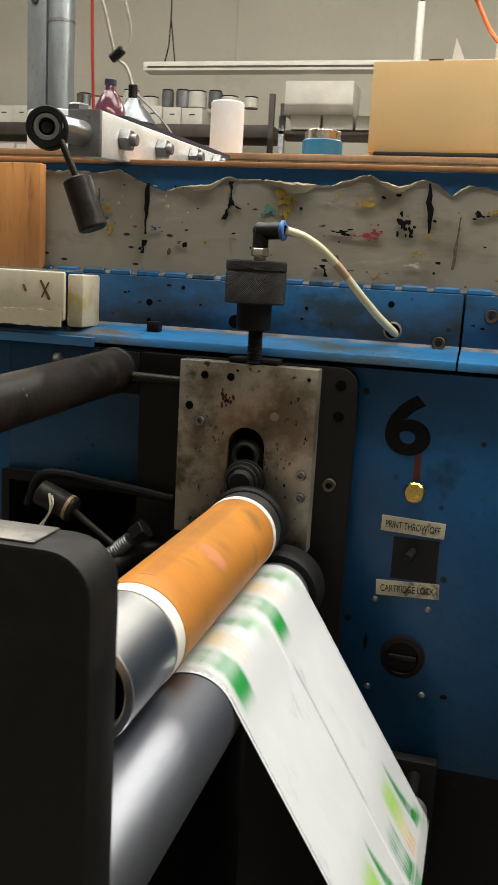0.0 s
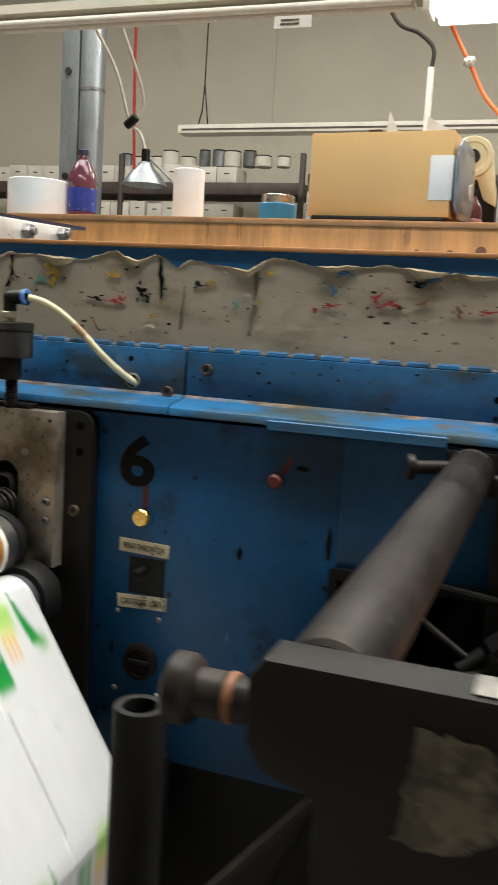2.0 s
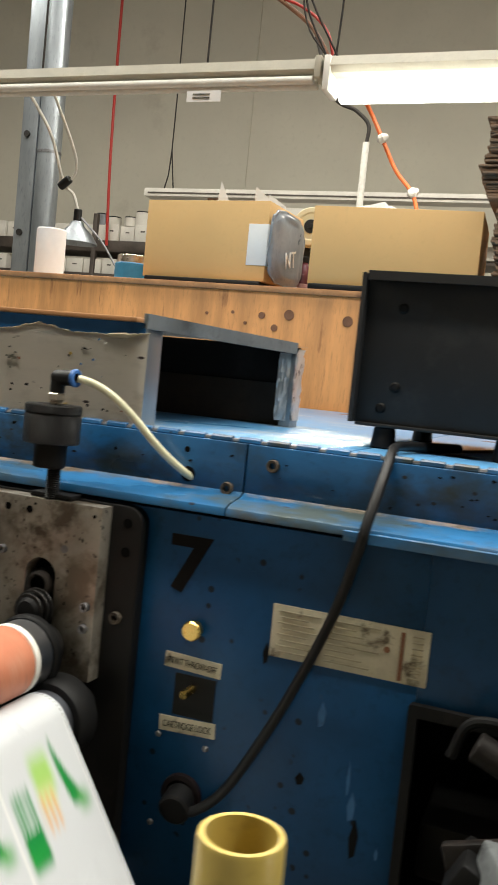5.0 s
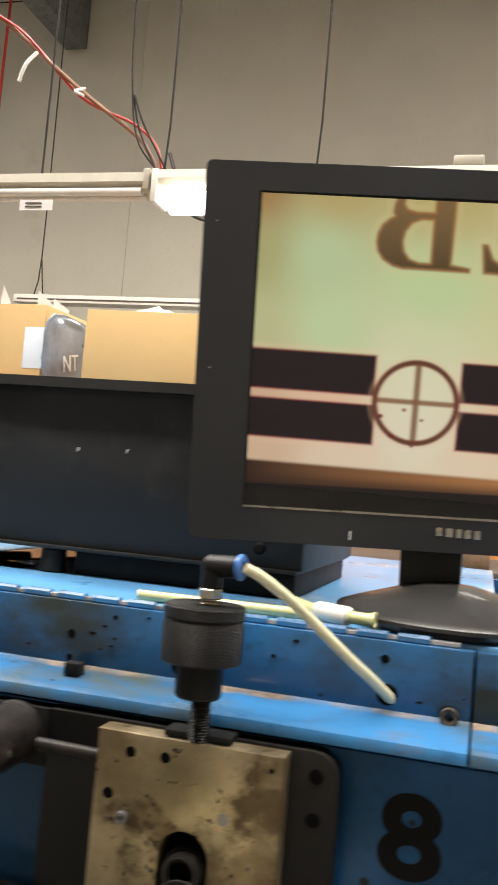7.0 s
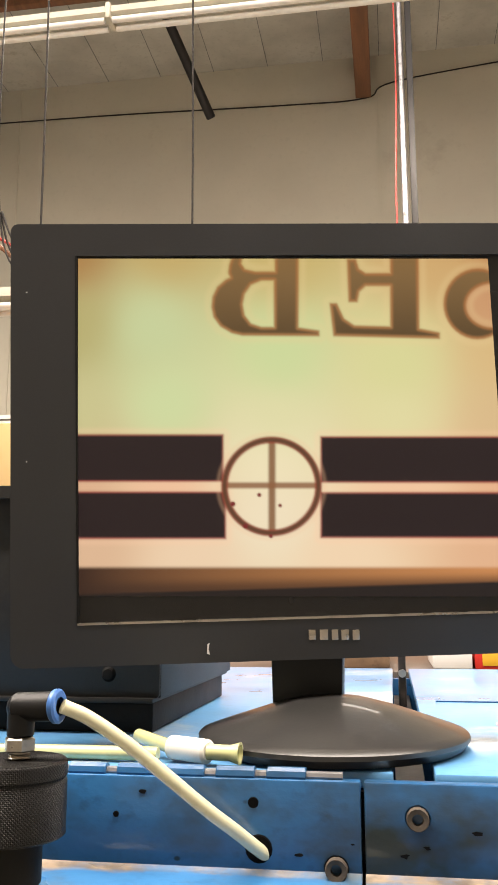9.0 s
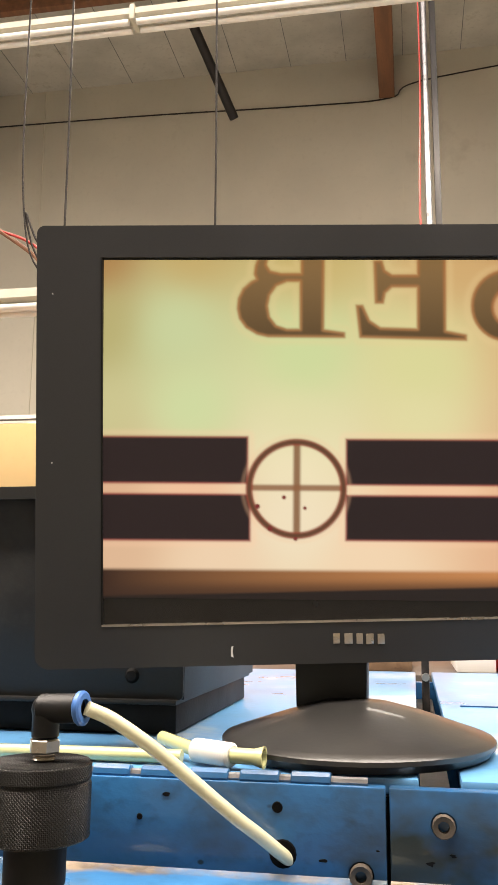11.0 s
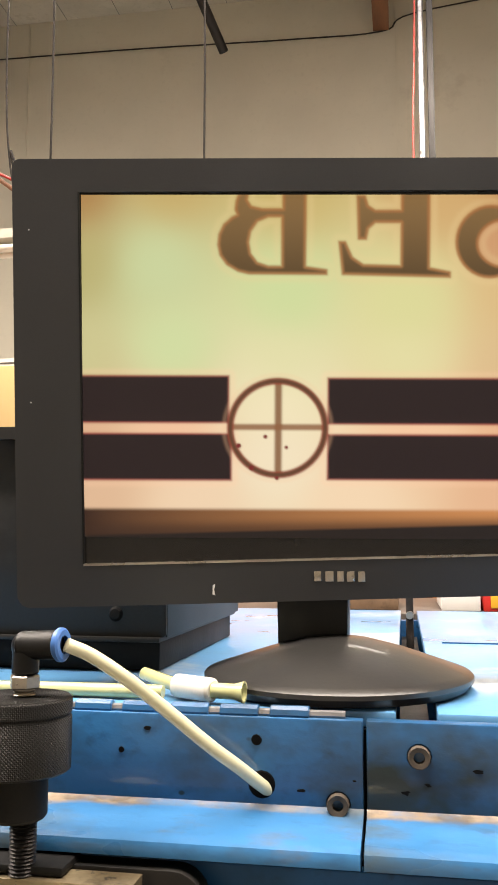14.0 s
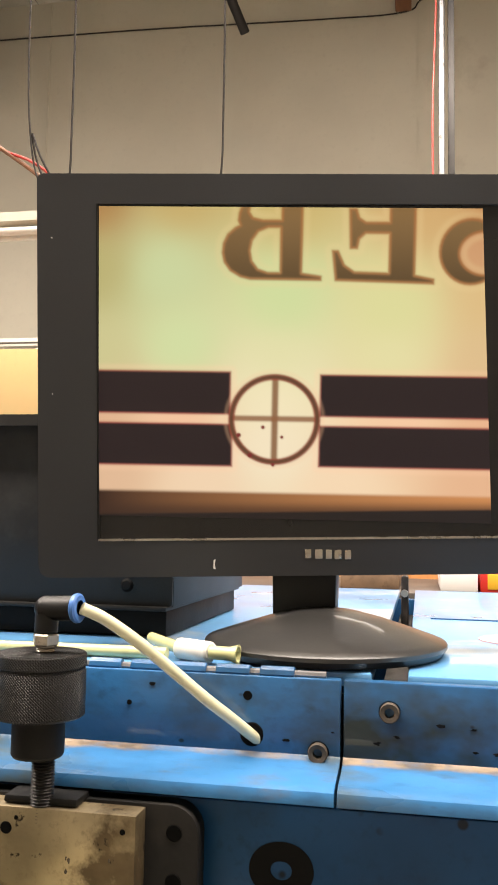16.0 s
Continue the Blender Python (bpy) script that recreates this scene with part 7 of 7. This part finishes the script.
# tubes with a white taped joint lying on the cover
hs = thing("tube_joint", (1.78, 0.09, 1.3545), "clear yellow tubes with a white taped joint on the cover", "tube")
part("tube", hose([(1.58, 0.075, 1.3605), (1.66, 0.080, 1.3605), (1.755, 0.075, 1.3615)], 0.0055, 12), CLEAR_TIP, hs)
part("tube", hose([(1.725, 0.125, 1.368), (1.75, 0.10, 1.366), (1.772, 0.082, 1.364)], 0.0055, 12), CLEAR_TIP, hs)
part("joint", rod((1.762, 0.088, 1.365), (1.797, 0.068, 1.365), 0.0092, 18, 0.002), WHITE_TAPE, hs, "white tape")
part("tip", lathe([(0, 0), (0.006, 0), (0.006, 0.018), (0.0085, 0.026), (0.0065, 0.026), (0.004, 0.01), (0, 0.01)], (1.796, 0.0685, 1.365), (1.84, 0.063, 1.3645), 18), CLEAR_TIP, hs, "yellow clear tip")
# cartons behind the press
rc = thing("printed_carton", (2.2, 1.45, 0), "red, yellow and white printed cartons behind the press", "carton")
part("stand", box(1.5, 3.1, 1.22, 1.8, 0, 1.345, 0.004), SHELF, rc)
part("carton", box(2.02, 2.10, 1.3, 1.6, 1.345, 1.395, 0.003), WHITE_CARD, rc)
part("carton", box(2.105, 2.22, 1.3, 1.6, 1.345, 1.395, 0.003), RED_CARTON, rc)
part("carton_print", box(2.12, 2.20, 1.297, 1.30, 1.352, 1.385, 0.001), YELLOW_CARD, rc)
part("carton", box(2.225, 2.6, 1.3, 1.6, 1.345, 1.393, 0.003), CREAM, rc)
part("carton", box(1.80, 1.93, 1.3, 1.6, 1.345, 1.392, 0.003), OLD_CARTON, rc)
po = thing("post", (1.951, 0.75, 0), "dark brown post in the gap of the covers", "post")
part("post", box(1.945, 1.957, 0.80, 0.84, 0.1, 1.40, 0.003), BAR_STEEL, po)
part("bolt", rod((1.951, 0.80, 1.372), (1.951, 0.788, 1.372), 0.006, 12), NICKEL, po)
# Black strip below the covers gives their gap its shade.
part("gap_floor", box(1.937, 1.965, 0.07, 1.1, 1.30, 1.31), BLACK_STEEL, po, "black strip for the shade in the cover gap")


# ---------- what moves ----------
def motions():
    """Cylinders turn and the printed web runs."""
    times = [k / 30 for k in range(481)]
    for i, (c, rr, sign) in enumerate([(c, AR, -1) for c in CYLINDERS] + [(c, BR, 1) for c in ROLLS]):
        x, y, z = c.location
        walk(c, [(t, pose(x, y, z) @ Matrix.Rotation(sign * SPEED * t / rr, 4, "Y")) for t in times])
    for strips, start in STRIPS:
        for ob, s0 in strips:
            rows = []
            for t in times:
                x, z, a = on_run(s0 + start + SPEED * t)
                rows.append((t, pose(x + 0.0006 * math.cos(a) - BX, 0, z + 0.0006 * math.sin(a) - BZ) @ Matrix.Rotation(-a, 4, "Y")))
            walk(ob, rows)


motions()
